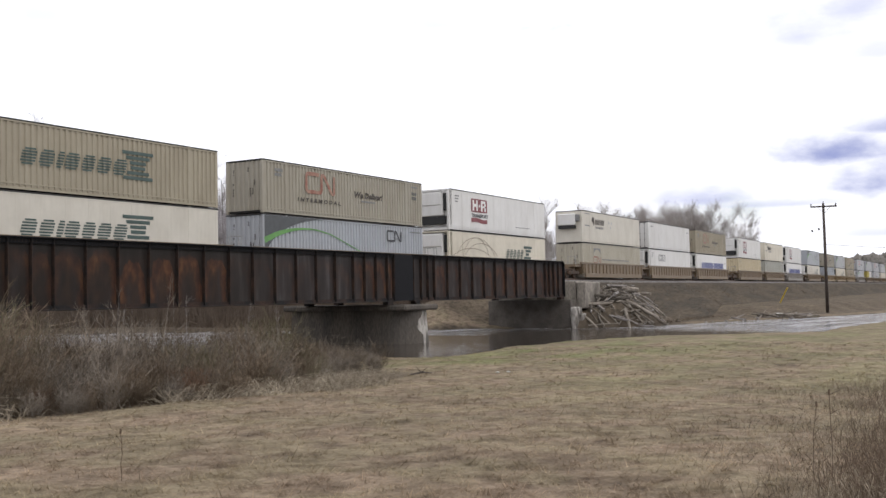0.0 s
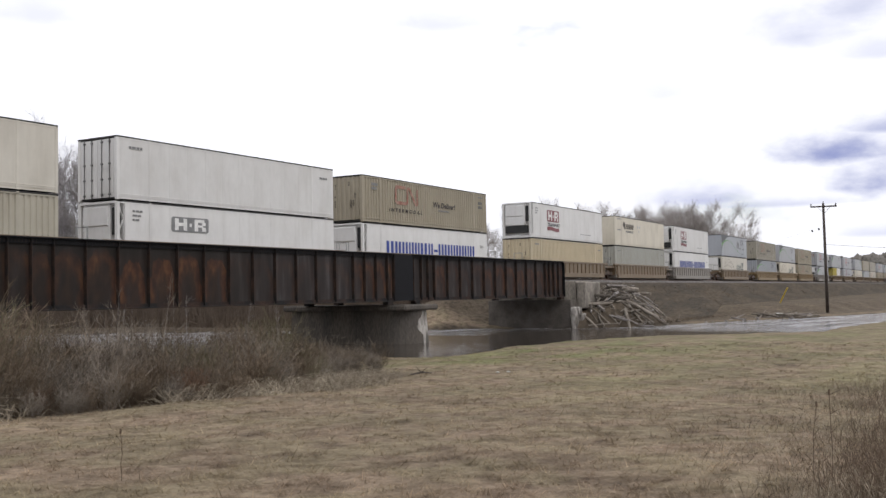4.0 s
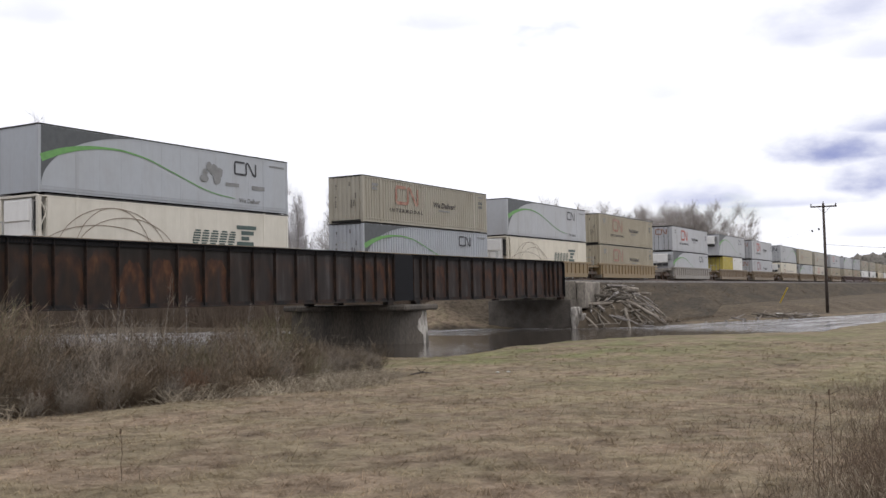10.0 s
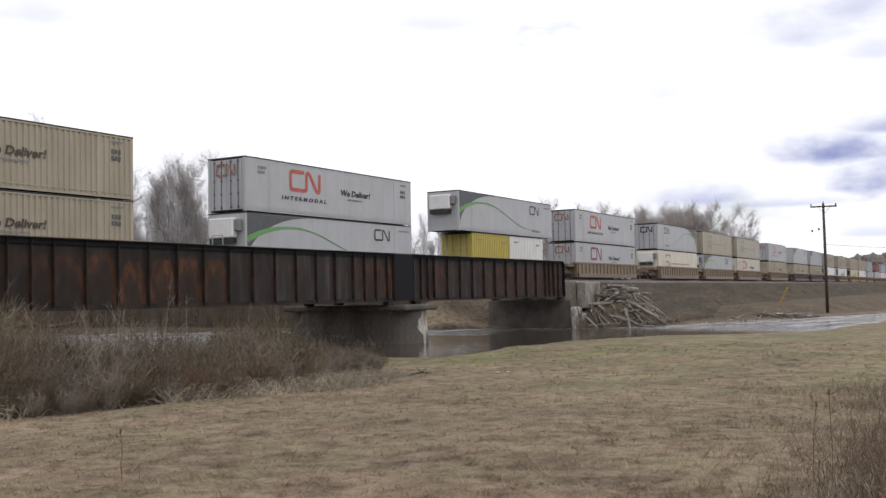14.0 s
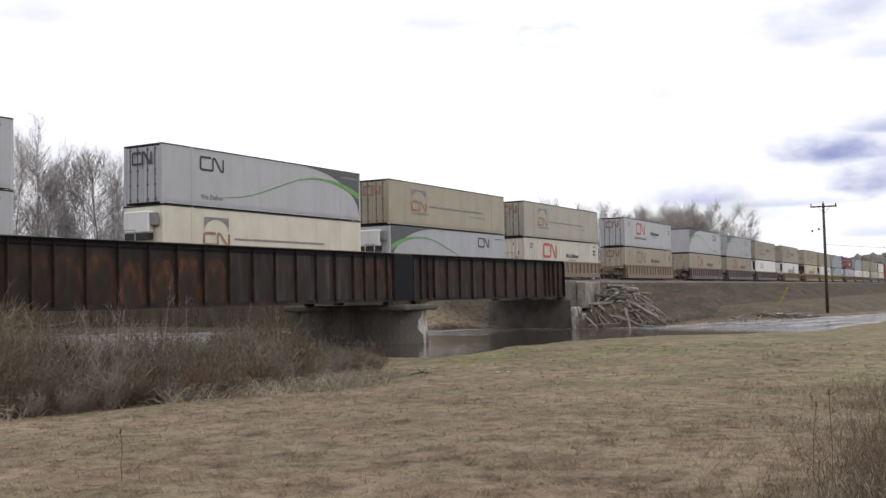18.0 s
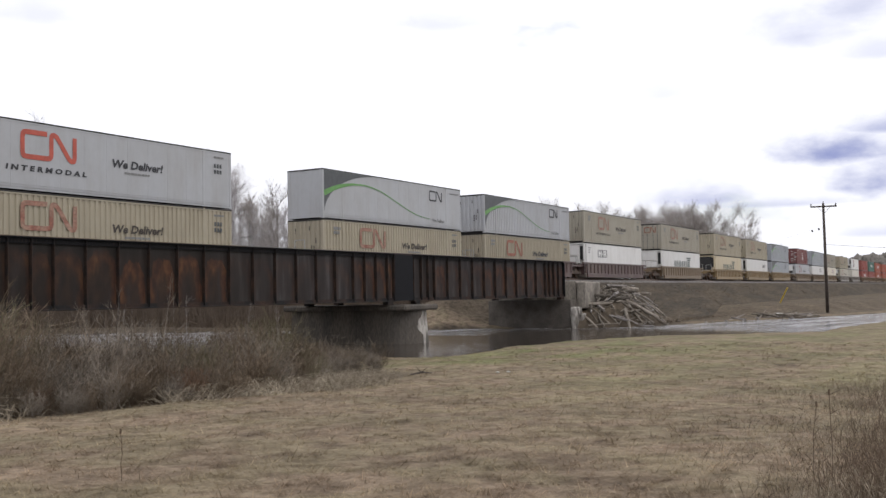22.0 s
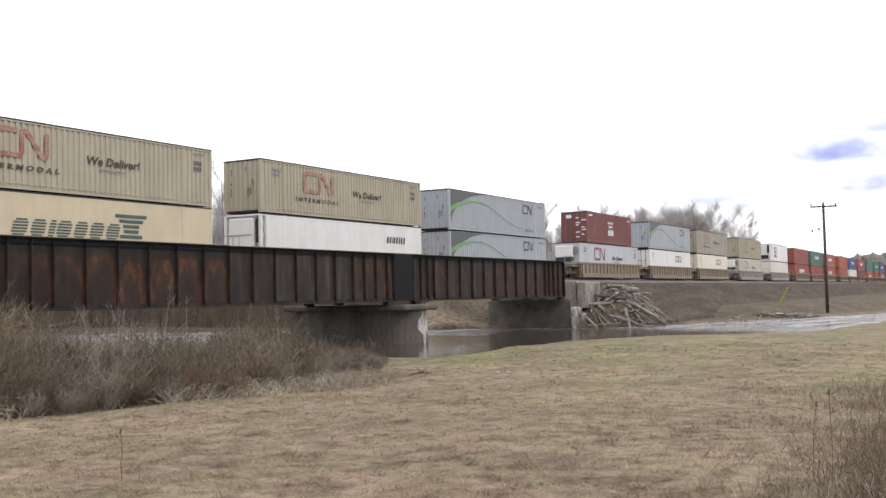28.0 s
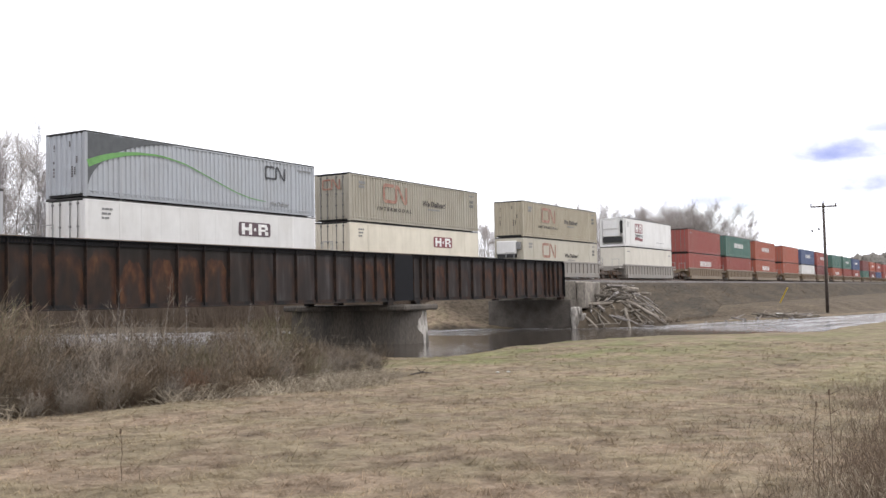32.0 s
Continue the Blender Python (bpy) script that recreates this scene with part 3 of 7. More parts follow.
    gpatch = ramp(nz(0.22).outputs["Fac"], (0.40, (0.25, 0.25, 0.25)), (0.58, (1, 1, 1)))
    col = mix(times(attr("gravel"), gpatch), col, stones)
    mud = ramp(mid.outputs["Fac"], (0.3, (0.05, 0.04, 0.03)), (0.7, (0.12, 0.095, 0.07)))
    col = mix(attr("wet"), col, mud)
    speck = nd.new("ShaderNodeMapRange")
    speck.inputs["From Min"].default_value, speck.inputs["From Max"].default_value = 0.25, 0.75
    speck.inputs["To Min"].default_value, speck.inputs["To Max"].default_value = 0.62, 1.34
    ln(fine.outputs["Fac"], speck.inputs["Value"])
    hs = nd.new("ShaderNodeHueSaturation")
    broad = nd.new("ShaderNodeMapRange")     # beaten and rank patches some metres across
    broad.inputs["From Min"].default_value, broad.inputs["From Max"].default_value = 0.3, 0.7
    broad.inputs["To Min"].default_value, broad.inputs["To Max"].default_value = 0.78, 1.18
    ln(nz(0.28, 4.0, 0.55).outputs["Fac"], broad.inputs["Value"])
    ln(times(times(speck.outputs["Result"], attr("tone")), broad.outputs["Result"]), hs.inputs["Value"])
    ln(col, hs.inputs["Color"])
    ln(hs.outputs["Color"], b.inputs["Base Color"])
    bp = nd.new("ShaderNodeBump")
    bp.inputs["Strength"].default_value, bp.inputs["Distance"].default_value = 0.3, 0.03
    ln(fine.outputs["Fac"], bp.inputs["Height"])
    hump = nd.new("ShaderNodeBump")       # matted hummocks under the straw
    hump.inputs["Strength"].default_value, hump.inputs["Distance"].default_value = 0.6, 0.12
    ln(mid.outputs["Fac"], hump.inputs["Height"])
    ln(hump.outputs["Normal"], bp.inputs["Normal"])
    ln(bp.outputs["Normal"], b.inputs["Normal"])
    me.materials.append(m)
    ob = new("ground", me)
    return tagged(ob, "dry straw-coloured meadow with faint green and muddy river banks", "ground", kind="structure")


ground = build_ground()


def build_water():
    m = bpy.data.materials.new("river_water")
    m.use_nodes = True
    nd, ln = m.node_tree.nodes, m.node_tree.links.new
    b = nd["Principled BSDF"]
    b.inputs["Base Color"].default_value = (0.035, 0.026, 0.018, 1)
    b.inputs["Roughness"].default_value = 0.06
    b.inputs["IOR"].default_value = 1.33
    tc, mp = nd.new("ShaderNodeTexCoord"), nd.new("ShaderNodeMapping")
    mp.inputs["Scale"].default_value = (0.5, 1.0, 1.0)
    mp.inputs["Rotation"].default_value = (0, 0, radians(20))
    ln(tc.outputs["Object"], mp.inputs["Vector"])
    n = nd.new("ShaderNodeTexNoise")
    n.inputs["Scale"].default_value, n.inputs["Detail"].default_value = 1.6, 5.0
    ln(mp.outputs["Vector"], n.inputs["Vector"])
    bp = nd.new("ShaderNodeBump")
    at = nd.new("ShaderNodeAttribute")
    at.attribute_name = "riffle"
    # pale streaks mixed into the base colour, drawn out along the current
    m2, n2, r2 = nd.new("ShaderNodeMapping"), nd.new("ShaderNodeTexNoise"), nd.new("ShaderNodeValToRGB")
    turn = nd.new("ShaderNodeVectorRotate")
    turn.rotation_type = "Z_AXIS"
    turn.inputs["Angle"].default_value = radians(18)
    ln(tc.outputs["Object"], turn.inputs["Vector"])
    ln(turn.outputs["Vector"], m2.inputs["Vector"])
    m2.inputs["Scale"].default_value = (0.10, 0.85, 1)
    n2.inputs["Scale"].default_value, n2.inputs["Detail"].default_value, n2.inputs["Roughness"].default_value = 1.0, 7.0, 0.65
    ln(m2.outputs["Vector"], n2.inputs["Vector"])
    r2.color_ramp.elements[0].position, r2.color_ramp.elements[1].position = 0.44, 0.56
    ln(n2.outputs["Fac"], r2.inputs["Fac"])
    f1, f2, cm = nd.new("ShaderNodeMath"), nd.new("ShaderNodeMath"), nd.new("ShaderNodeMix")
    f1.operation = f2.operation = "MULTIPLY"
    f2.inputs[1].default_value = 0.9
    f2.use_clamp = True
    ln(at.outputs["Fac"], f1.inputs[0])
    ln(r2.outputs["Color"], f1.inputs[1])
    ln(f1.outputs[0], f2.inputs[0])
    cm.data_type = "RGBA"
    cm.inputs["A"].default_value = (0.035, 0.026, 0.018, 1)
    cm.inputs["B"].default_value = (0.62, 0.61, 0.63, 1)
    ln(f2.outputs[0], cm.inputs["Factor"])
    ln(cm.outputs["Result"], b.inputs["Base Color"])
    ln(at.outputs["Fac"], bp.inputs["Strength"])
    bp.inputs["Distance"].default_value = 0.8
    ln(n.outputs["Fac"], bp.inputs["Height"])
    ln(bp.outputs["Normal"], b.inputs["Normal"])
    bm = bmesh.new()
    nx, ny = 115, 66
    g = [[bm.verts.new((-35 + 230 * i / nx, 132 * j / ny, 0)) for j in range(ny + 1)] for i in range(nx + 1)]
    for i in range(nx):
        for j in range(ny):
            bm.faces.new((g[i][j], g[i + 1][j], g[i + 1][j + 1], g[i][j + 1]))
    ob = part("water", bm, m)
    co = np.array([v.co for v in ob.data.vertices])
    r = 0.04 + 1.0 * smooth(69, 86, co[:, 0]) * smooth(40, 32, co[:, 1]) + 0.75 * smooth(42, 47, co[:, 1]) + 0.8 * smooth(62, 68, co[:, 0]) * smooth(33, 38, co[:, 1])
    ob.data.attributes.new("riffle", "FLOAT", "POINT").data.foreach_set("value", r.astype(np.float32))
    return tagged(ob, "brown rippled river water reflecting the pale sky", "water", kind="structure")


build_water()

# ---- bridge ----
GIRDER_TOP, GIRDER_LOW, FACE_Y = 5.47, 2.55, 33.8


def girder(x0, x1, yf, sign, parent, xs):
    """One plate girder: web, flanges, stiffeners. yf is the outer face, sign points inward."""
    web_y = yf + sign * 0.22
    lo, hi = sorted((web_y, web_y + sign * 0.03))
    edges = [x0] + xs + [x1]
    hood = 0.42 if x1 > 70 else 0.0           # radius of the turned-down top flange at the free end
    fl, fh = sorted((yf, yf + sign * 0.46))
    if hood:
        arc = [(x1 - hood + hood * math.sin(t), GIRDER_TOP - hood + hood * math.cos(t)) for t in np.linspace(0, math.pi / 2, 8)]
        arc.append((x1, GIRDER_LOW + 0.06))
        bm = bmesh.new()
        rings = []
        for k, (x, z) in enumerate(arc):
            nx, nz = (math.sin(min(k, 7) / 7 * math.pi / 2), math.cos(min(k, 7) / 7 * math.pi / 2))
            rings.append([bm.verts.new(v) for v in ((x, fl, z), (x, fh, z), (x - 0.06 * nx, fh, z - 0.06 * nz), (x - 0.06 * nx, fl, z - 0.06 * nz))])
        for p, q in zip(rings[:-1], rings[1:]):
            for k in range(4):
                bm.faces.new((p[k], q[k], q[(k + 1) % 4], p[(k + 1) % 4]))
        bmesh.ops.recalc_face_normals(bm, faces=bm.faces[:])
        part("end_hood", bm, M["joint"], parent, "rounded end of the top flange")
    for a, b in zip(edges[:-1], edges[1:]):
        if hood and b == x1:
            bm = bmesh.new()
            rim = [(a + 0.012, GIRDER_LOW + 0.06), (b - 0.05, GIRDER_LOW + 0.06)]
            rim += [(x1 - hood + (hood - 0.05) * math.sin(t), GIRDER_TOP - hood + (hood - 0.05) * math.cos(t)) for t in np.linspace(math.pi / 2, 0, 7)]
            rim.append((a + 0.012, GIRDER_TOP - 0.05))
            front, back = ([bm.verts.new((x, y, z)) for x, z in rim] for y in (lo, hi))
            bm.faces.new(front)
            bm.faces.new(back[::-1])
            for k in range(len(rim)):
                bm.faces.new((front[k], back[k], back[(k + 1) % len(rim)], front[(k + 1) % len(rim)]))
            bmesh.ops.recalc_face_normals(bm, faces=bm.faces[:])
        else:
            bm = boxes((a + 0.012, b - 0.012, lo, hi, GIRDER_LOW + 0.06, GIRDER_TOP - 0.06))
        ob = part("web_panel", bm, M["girder"], parent)
        worn = float(np.interp((a + b) / 2, [24, 26, 28, 31, 36, 38, 47, 48.4, 51, 54, 56, 57.2, 59, 61.5, 63, 66, 77],
                               [0.25, 0.42, 0.5, 0.8, 0.75, 0.22, 0.2, 0.75, 0.7, 0.1, 0.15, 0.75, 0.3, 0.2, 0.65, 0.75, 0.55]))
        for key, val in (("across", lambda c: (c.x - a) / (b - a)), ("rise", lambda c: (c.z - GIRDER_LOW) / (GIRDER_TOP - GIRDER_LOW)), ("rustiness", lambda c: worn), ("falloff", lambda c: float(np.interp(a, [24, 36, 40, 56], [1.0, 0.8, 0.1, 0.15])))):
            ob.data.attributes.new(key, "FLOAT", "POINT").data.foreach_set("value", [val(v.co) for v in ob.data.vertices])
    part("top_flange", boxes((x0 - 0.05, x1 - hood if hood else x1 + 0.05, fl, fh, GIRDER_TOP - 0.06, GIRDER_TOP), bevel=0.012), M["joint"], parent)
    part("bottom_flange", boxes((x0, x1, fl, fh, GIRDER_LOW, GIRDER_LOW + 0.06), bevel=0.012), M["girder_flange"], parent)
    al, ah = sorted((yf + sign * 0.13, yf + sign * 0.20))
    part("top_flange_angle", boxes((x0, x1 - hood, al, ah, GIRDER_TOP - 0.26, GIRDER_TOP - 0.06)), M["joint"], parent)
    part("bottom_flange_angle", boxes((x0, x1, al, ah, GIRDER_LOW + 0.06, GIRDER_LOW + 0.22)), M["girder_flange"], parent)
    sl, sh = sorted((yf + sign * 0.03, web_y))
    me = None
    for x in xs + ([x0 + 0.05] if hood else [x0 + 0.05, x1 - 0.05]):
        if me is None:
            bm = boxes((-0.014, 0.014, sl, sh, GIRDER_LOW + 0.07, GIRDER_TOP - 0.07),
                       (0.014, 0.11, sh - 0.025 if sign > 0 else sl, sh if sign > 0 else sl + 0.025, GIRDER_LOW + 0.07, GIRDER_TOP - 0.07))
            ob = part("stiffener", bm, M["girder_flange"], parent)
            me = ob.data
        else:
            ob = part("stiffener", me, None, parent)
        ob.location.x = x
    rows = bmesh.new()
    k = x0 + 0.1
    while k < x1:
        for z in (GIRDER_TOP - 0.13, GIRDER_TOP - 0.2, GIRDER_LOW + 0.13) if k < x1 - hood else (GIRDER_LOW + 0.13,):
            yr = yf + sign * 0.13
            box(rows, k - 0.018, k + 0.018, min(yr, yr - sign * 0.014), max(yr, yr - sign * 0.014), z - 0.018, z + 0.018)
        k += 0.16
    ob = part("rivets", rows, M["girder_flange"], parent)
    ob["kind"] = "stuff"


def build_bridge():
    spans = []
    for x0, x1, xs, words in (
            (23.9, 51.6, [24.9, 25.97, 27.02] + [28.6 + 1.707 * i for i in range(12)] + [48.5, 49.66, 50.86], "long"),
            (53.7, 76.8, [54.7, 55.5] + [56.3 + 1.69 * i for i in range(11)] + [73.95, 74.8, 75.7], "short")):
        b = new("bridge_span")
        tagged(b, "rust-stained %s through plate girder railway bridge span" % words, "bridge", "bridge spans")
        girder(x0, x1, FACE_Y, 1, b, xs)
        girder(x0, x1, 2 * TRACK_Y - FACE_Y, -1, b, xs)
        part("deck", boxes((x0, x1, FACE_Y + 0.3, 2 * TRACK_Y - FACE_Y - 0.3, 3.35, 3.72)), M["girder_flange"], b)
        x = x0 + 0.6
        me = None
        while x < x1:
            if me is None:
                ob = part("floor_beam", boxes((-0.15, 0.15, FACE_Y + 0.27, 2 * TRACK_Y - FACE_Y - 0.27, 2.66, 3.35)), M["girder_flange"], b)
                me = ob.data
            else:
                ob = part("floor_beam", me, None, b)
            ob.location.x = x
            x += 3.4
        spans.append(b)
        for side in (0, 1):
            y = FACE_Y if side == 0 else 2 * TRACK_Y - FACE_Y - 0.46
            for x in (x0 + 0.5, x1 - 0.5):
                part("bearing", boxes((x - 0.3, x + 0.3, y + 0.03, y + 0.43, GIRDER_LOW - 0.2, GIRDER_LOW), bevel=0.03), M["girder_flange"], b)
    # dark splice plate between the spans
    part("joint_plate", boxes((51.62, 53.66, FACE_Y + 0.05, FACE_Y + 0.10, GIRDER_LOW + 0.05, GIRDER_TOP - 0.08)), M["joint"], spans[0], "unrusted dark joint plate")
    part("joint_cap", boxes((51.66, 53.64, FACE_Y + 0.10, FACE_Y + 0.44, GIRDER_TOP - 0.08, GIRDER_TOP - 0.005)), M["girder_flange"], spans[0])
    # pier with a cap and a pointed cutwater
    p = tagged(new("pier"), "stained concrete bridge pier standing in the river", "bridge pier")
    bm = bmesh.new()
    n, prof = 12, []
    for k in range(n + 1):
        a = math.pi * k / n
        prof.append((53.0 + 1.6 * math.cos(a), 34.2 - 1.3 * math.sin(a)))
    prof += [(51.4, 41.6), (54.6, 41.6)]
    lowv = [bm.verts.new((53.0 + (x - 53.0) * 1.18, y - (0.15 if y < 37 else -0.1), -1.3)) for x, y in prof]
    highv = [bm.verts.new((x, y, 2.05)) for x, y in prof]
    for k in range(len(prof)):
        j = (k + 1) % len(prof)
        bm.faces.new((lowv[k], highv[k], highv[j], lowv[j]))
    bm.faces.new(highv)
    bmesh.ops.recalc_face_normals(bm, faces=bm.faces[:])
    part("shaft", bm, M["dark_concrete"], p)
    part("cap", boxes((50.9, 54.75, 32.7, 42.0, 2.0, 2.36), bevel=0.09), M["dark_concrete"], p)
    # pale broken concrete round the nose
    rng = random.Random(4)
    bm = bmesh.new()
    prev = None
    reach = 104.0
    for k in range(15):
        z = -0.3 + 2.28 * k / 14
        f, g = 1.0 + 0.18 * (2.05 - z) / 3.35, 0.15 * (2.05 - z) / 3.35
        reach = min(120.0, max(88.0, reach + rng.uniform(-11, 11)))
        ring = []
        for q in range(9):
            a = radians(30 + (reach - 30) * q / 8)
            ring.append(bm.verts.new((53.0 + 1.63 * f * math.cos(a), 34.2 - 1.33 * math.sin(a) - g, z)))
        if prev:
            for q in range(8):
                bm.faces.new((prev[q], ring[q], ring[q + 1], prev[q + 1]))
        prev = ring
    part("nose_facing", bm, M["pale_concrete"], p, "pale flaking concrete facing")
    for x0, x1, name in ((76.9, 82.0, "concrete bridge abutment with spalled edges above the river bank"), (19.0, 23.8, "concrete bridge abutment behind the thicket")):
        a = tagged(new("abutment"), name, "abutment", "abutments")
        e = 1 if x0 > 50 else -1
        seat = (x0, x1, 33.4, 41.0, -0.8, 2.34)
        # the seat's darker colour has the girder's shade painted in
        part("seat", boxes(seat, bevel=0.06), M["shaded_concrete"], a)
        back = (x0 + 1.3, x1, 33.5, 40.9, 2.34, 3.86) if e > 0 else (x0, x1 - 1.3, 33.5, 40.9, 2.34, 3.86)
        part("backwall", boxes(back, bevel=0.04), M["concrete"], a)
        w = (x0 + 1.3, x1 - 0.6, 32.6, 33.42, 1.6, 3.75) if e > 0 else (x0 - 1.2, x0 + 3.2, 32.2, 33.42, -0.6, 3.70)
        part("wingwall", boxes(w, bevel=0.07), M["concrete"], a)
        if e > 0:
            part("footing", boxes((76.6, 78.0, 32.85, 33.38, -0.4, 1.75), (77.4, 79.2, 32.5, 33.0, -0.4, 1.2), bevel=0.12), M["pale_concrete"], a, "spalled pale footing")


build_bridge()


def strip(x0, x1, step, outline, dz=0.0):
    """Sweeps a cross-section (offset from the track centre, height above rail) along the track."""
    bm = bmesh.new()
    n = max(1, int((x1 - x0) / step))
    prev = None
    for i in range(n + 1):
        x = x0 + (x1 - x0) * i / n
        a, y, z = track_yaw(x), track_y(x), track_z(x) + dz
        ring = [bm.verts.new((x - o * math.sin(a), y + o * math.cos(a), z + h)) for o, h in outline]
        if prev:
            for k in range(len(ring)):
                j = (k + 1) % len(ring)
                bm.faces.new((prev[k], ring[k], ring[j], prev[j]))
        else:
            bm.faces.new(ring)
        prev = ring
    bm.faces.new(prev[::-1])
    bmesh.ops.recalc_face_normals(bm, faces=bm.faces[:])
    return bm


def build_embankment():
    """Earth bank under the line on both sides of the bridge."""
    for x0, x1, st in ((-650, 19.0, 6.0), (81.8, 300, 0.8), (300, 760, 5.0)):
        n = int((x1 - x0) / st)
        xs = np.linspace(x0, x1, n + 1)
        os_ = np.array([-10.5, -9, -8, -7.2, -6.5, -5.8, -5.2, -4.6, -4.0, -3.4, -2.9, -2.4, 2.4, 3.4, 5.0, 7.0, 10.5])
        gx, go = np.meshgrid(xs, os_, indexing="ij")
        gy = track_ys(gx) + go
        zt = RAIL_Z - 0.42 + 0.00087 * np.maximum(0, gx - 80)
        z = zt - np.maximum(0, np.abs(go) - 2.6) / 1.7 + 0.14 * wobble(gx, gy, 4.0, 8) * smooth(2.6, 4.5, np.abs(go))
        z = np.maximum(z, -0.6)
        co = np.stack([gx, gy, z], -1).reshape(-1, 3)
        m = len(os_)
        a = (np.arange(n)[:, None] * m + np.arange(m - 1)[None, :]).ravel()
        me = bpy.data.meshes.new("embankment")
        me.from_pydata(co.tolist(), [], np.stack([a, a + m, a + m + 1, a + 1], -1).tolist())
        for p in me.polygons:
            p.use_smooth = True
        me.materials.append(M["bank"])
        tagged(new("embankment", me), "scrubby brown earth embankment carrying the railway", "embankment", kind="structure")


build_embankment()


def build_track():
    t = tagged(new("railway_track"), "single railway track on a gravel ballast bed", "railway track", kind="structure")
    for x0, x1 in ((-650, 22.5), (78.2, 760)):
        part("ballast_bed", strip(x0, x1, 6, [(-3.0, -0.75), (-1.75, -0.20), (1.75, -0.20), (3.0, -0.75)]), M["ballast"], t)
    for o in (-0.7175, 0.7175):
        part("rail", strip(-650, 760, 6, [(o - 0.07, -0.17), (o - 0.07, -0.15), (o - 0.036, -0.04), (o - 0.036, 0), (o + 0.036, 0), (o + 0.036, -0.04), (o + 0.07, -0.15), (o + 0.07, -0.17)]), M["rail"], t)
    co, fa = [], []
    x = -100.0
    while x < 420:
        a, y, z = track_yaw(x), track_y(x), track_z(x)
        c, s = math.cos(a), math.sin(a)
        b0 = len(co)
        for dx in (-0.11, 0.11):
            for o in (-1.3, 1.3):
                for h in (-0.33, -0.17):
                    co.append((x + dx * c - o * s, y + dx * s + o * c, z + h))
        fa += [[b0 + i for i in q] for q in ((0, 1, 3, 2), (4, 6, 7, 5), (0, 4, 5, 1), (2, 3, 7, 6), (1, 5, 7, 3))]
        x += 0.53
    me = bpy.data.meshes.new("sleepers")
    me.from_pydata(co, [], fa)
    part("sleepers", me, M["timber"], t)["kind"] = "stuff"


build_track()

# ---- train ----
BOX_L, BOX_W, BOX_H = 16.15, 2.59, 2.9
M["logo_line"] = mat("brown_line_decal", (0.22, 0.17, 0.13), 0.6, bump=0.0)
# near-black, so the shade line along the box tops lies in the colour
M["roof"] = mat("shaded_roof_edge", (0.028, 0.026, 0.025), 0.8, bump=0.0)
MESH = {}


def cached(key, make, material):
    """One shared mesh for alike parts."""
    k = (key, material.name)
    if k not in MESH:
        bm = make()
        me = bpy.data.meshes.new(str(key[0] if isinstance(key, tuple) else key))
        bmesh.ops.recalc_face_normals(bm, faces=bm.faces[:])
        bm.to_mesh(me)
        bm.free()
        me.materials.append(material)
        MESH[k] = me
    return MESH[k]


def child(name, key, make, material, parent, label="", at=None):
    ob = part(name, cached(key, make, material), None, parent, label)
    if at:
        ob.location = at
    return ob


def corrugated(cuts, y, z0, z1, pitch, depth, inward):
    """Trapezoid sheet along x; outer crests lie on y, troughs inward. Every second run between cuts is flat."""
    pts = []
    for x0, x1 in zip(cuts[0::2], cuts[1::2]):
        n = max(1, round((x1 - x0) / pitch))
        p = (x1 - x0) / n
        for i in range(n):
            a = x0 + i * p
            pts += [(a, 0), (a + 0.36 * p, 0), (a + 0.5 * p, 1), (a + 0.86 * p, 1)]
        pts.append((x1, 0))
    bm = bmesh.new()
    prev = None
    for x, d in pts:
        yy = y + inward * depth * d
        cur = (bm.verts.new((x, yy, z0)), bm.verts.new((x, yy, z1)))
        if prev:
            bm.faces.new((prev[0], cur[0], cur[1], prev[1]))
        prev = cur
    bm.verts.ensure_lookup_table()
    return bm


def side_corrugated(ln, sg):
    post = (ln - 12.19) / 2
    cuts = [0.16, post - 0.07, post + 0.07, ln - post - 0.07, ln - post + 0.07, ln - 0.16] if ln > 14 else [0.14, ln - 0.14]
    return corrugated(cuts, sg * (BOX_W / 2 - 0.012), 0.16, BOX_H - 0.09, 0.285, 0.06, -sg)


def side_smooth(ln, sg, start=0.14):
    """Flat plates with fine seams."""
    bm = bmesh.new()
    y = sg * (BOX_W / 2 - 0.014)
    post = (ln - 12.19) / 2 if ln > 14 else 1.0
    pts = []
    cuts = [start, post] + [post + 1.219 * i for i in range(1, int((ln - 2 * post) / 1.219 + 0.5))] + [ln - post, ln - 0.14]
    for a, b in zip(cuts[:-1], cuts[1:]):
        pts += [(a, 1), (a + 0.008, 0), (b - 0.008, 0)]
    pts.append((cuts[-1], 1))
    prev = None
    for x, d in pts:
        cur = (bm.verts.new((x, y - sg * 0.005 * d, 0.15)), bm.verts.new((x, y - sg * 0.005 * d, BOX_H - 0.08)))
        if prev:
            bm.faces.new((prev[0], cur[0], cur[1], prev[1]))
        prev = cur
    return bm


def end_corrugated(ln, x, sg):
    t = corrugated([-BOX_W / 2 + 0.12, BOX_W / 2 - 0.12], 0, 0.16, BOX_H - 0.09, 0.33, 0.06, 1)
    t.transform(Matrix.Translation((x, 0, 0)) @ Matrix.Rotation(radians(90 if sg > 0 else -90), 4, "Z"))
    return t


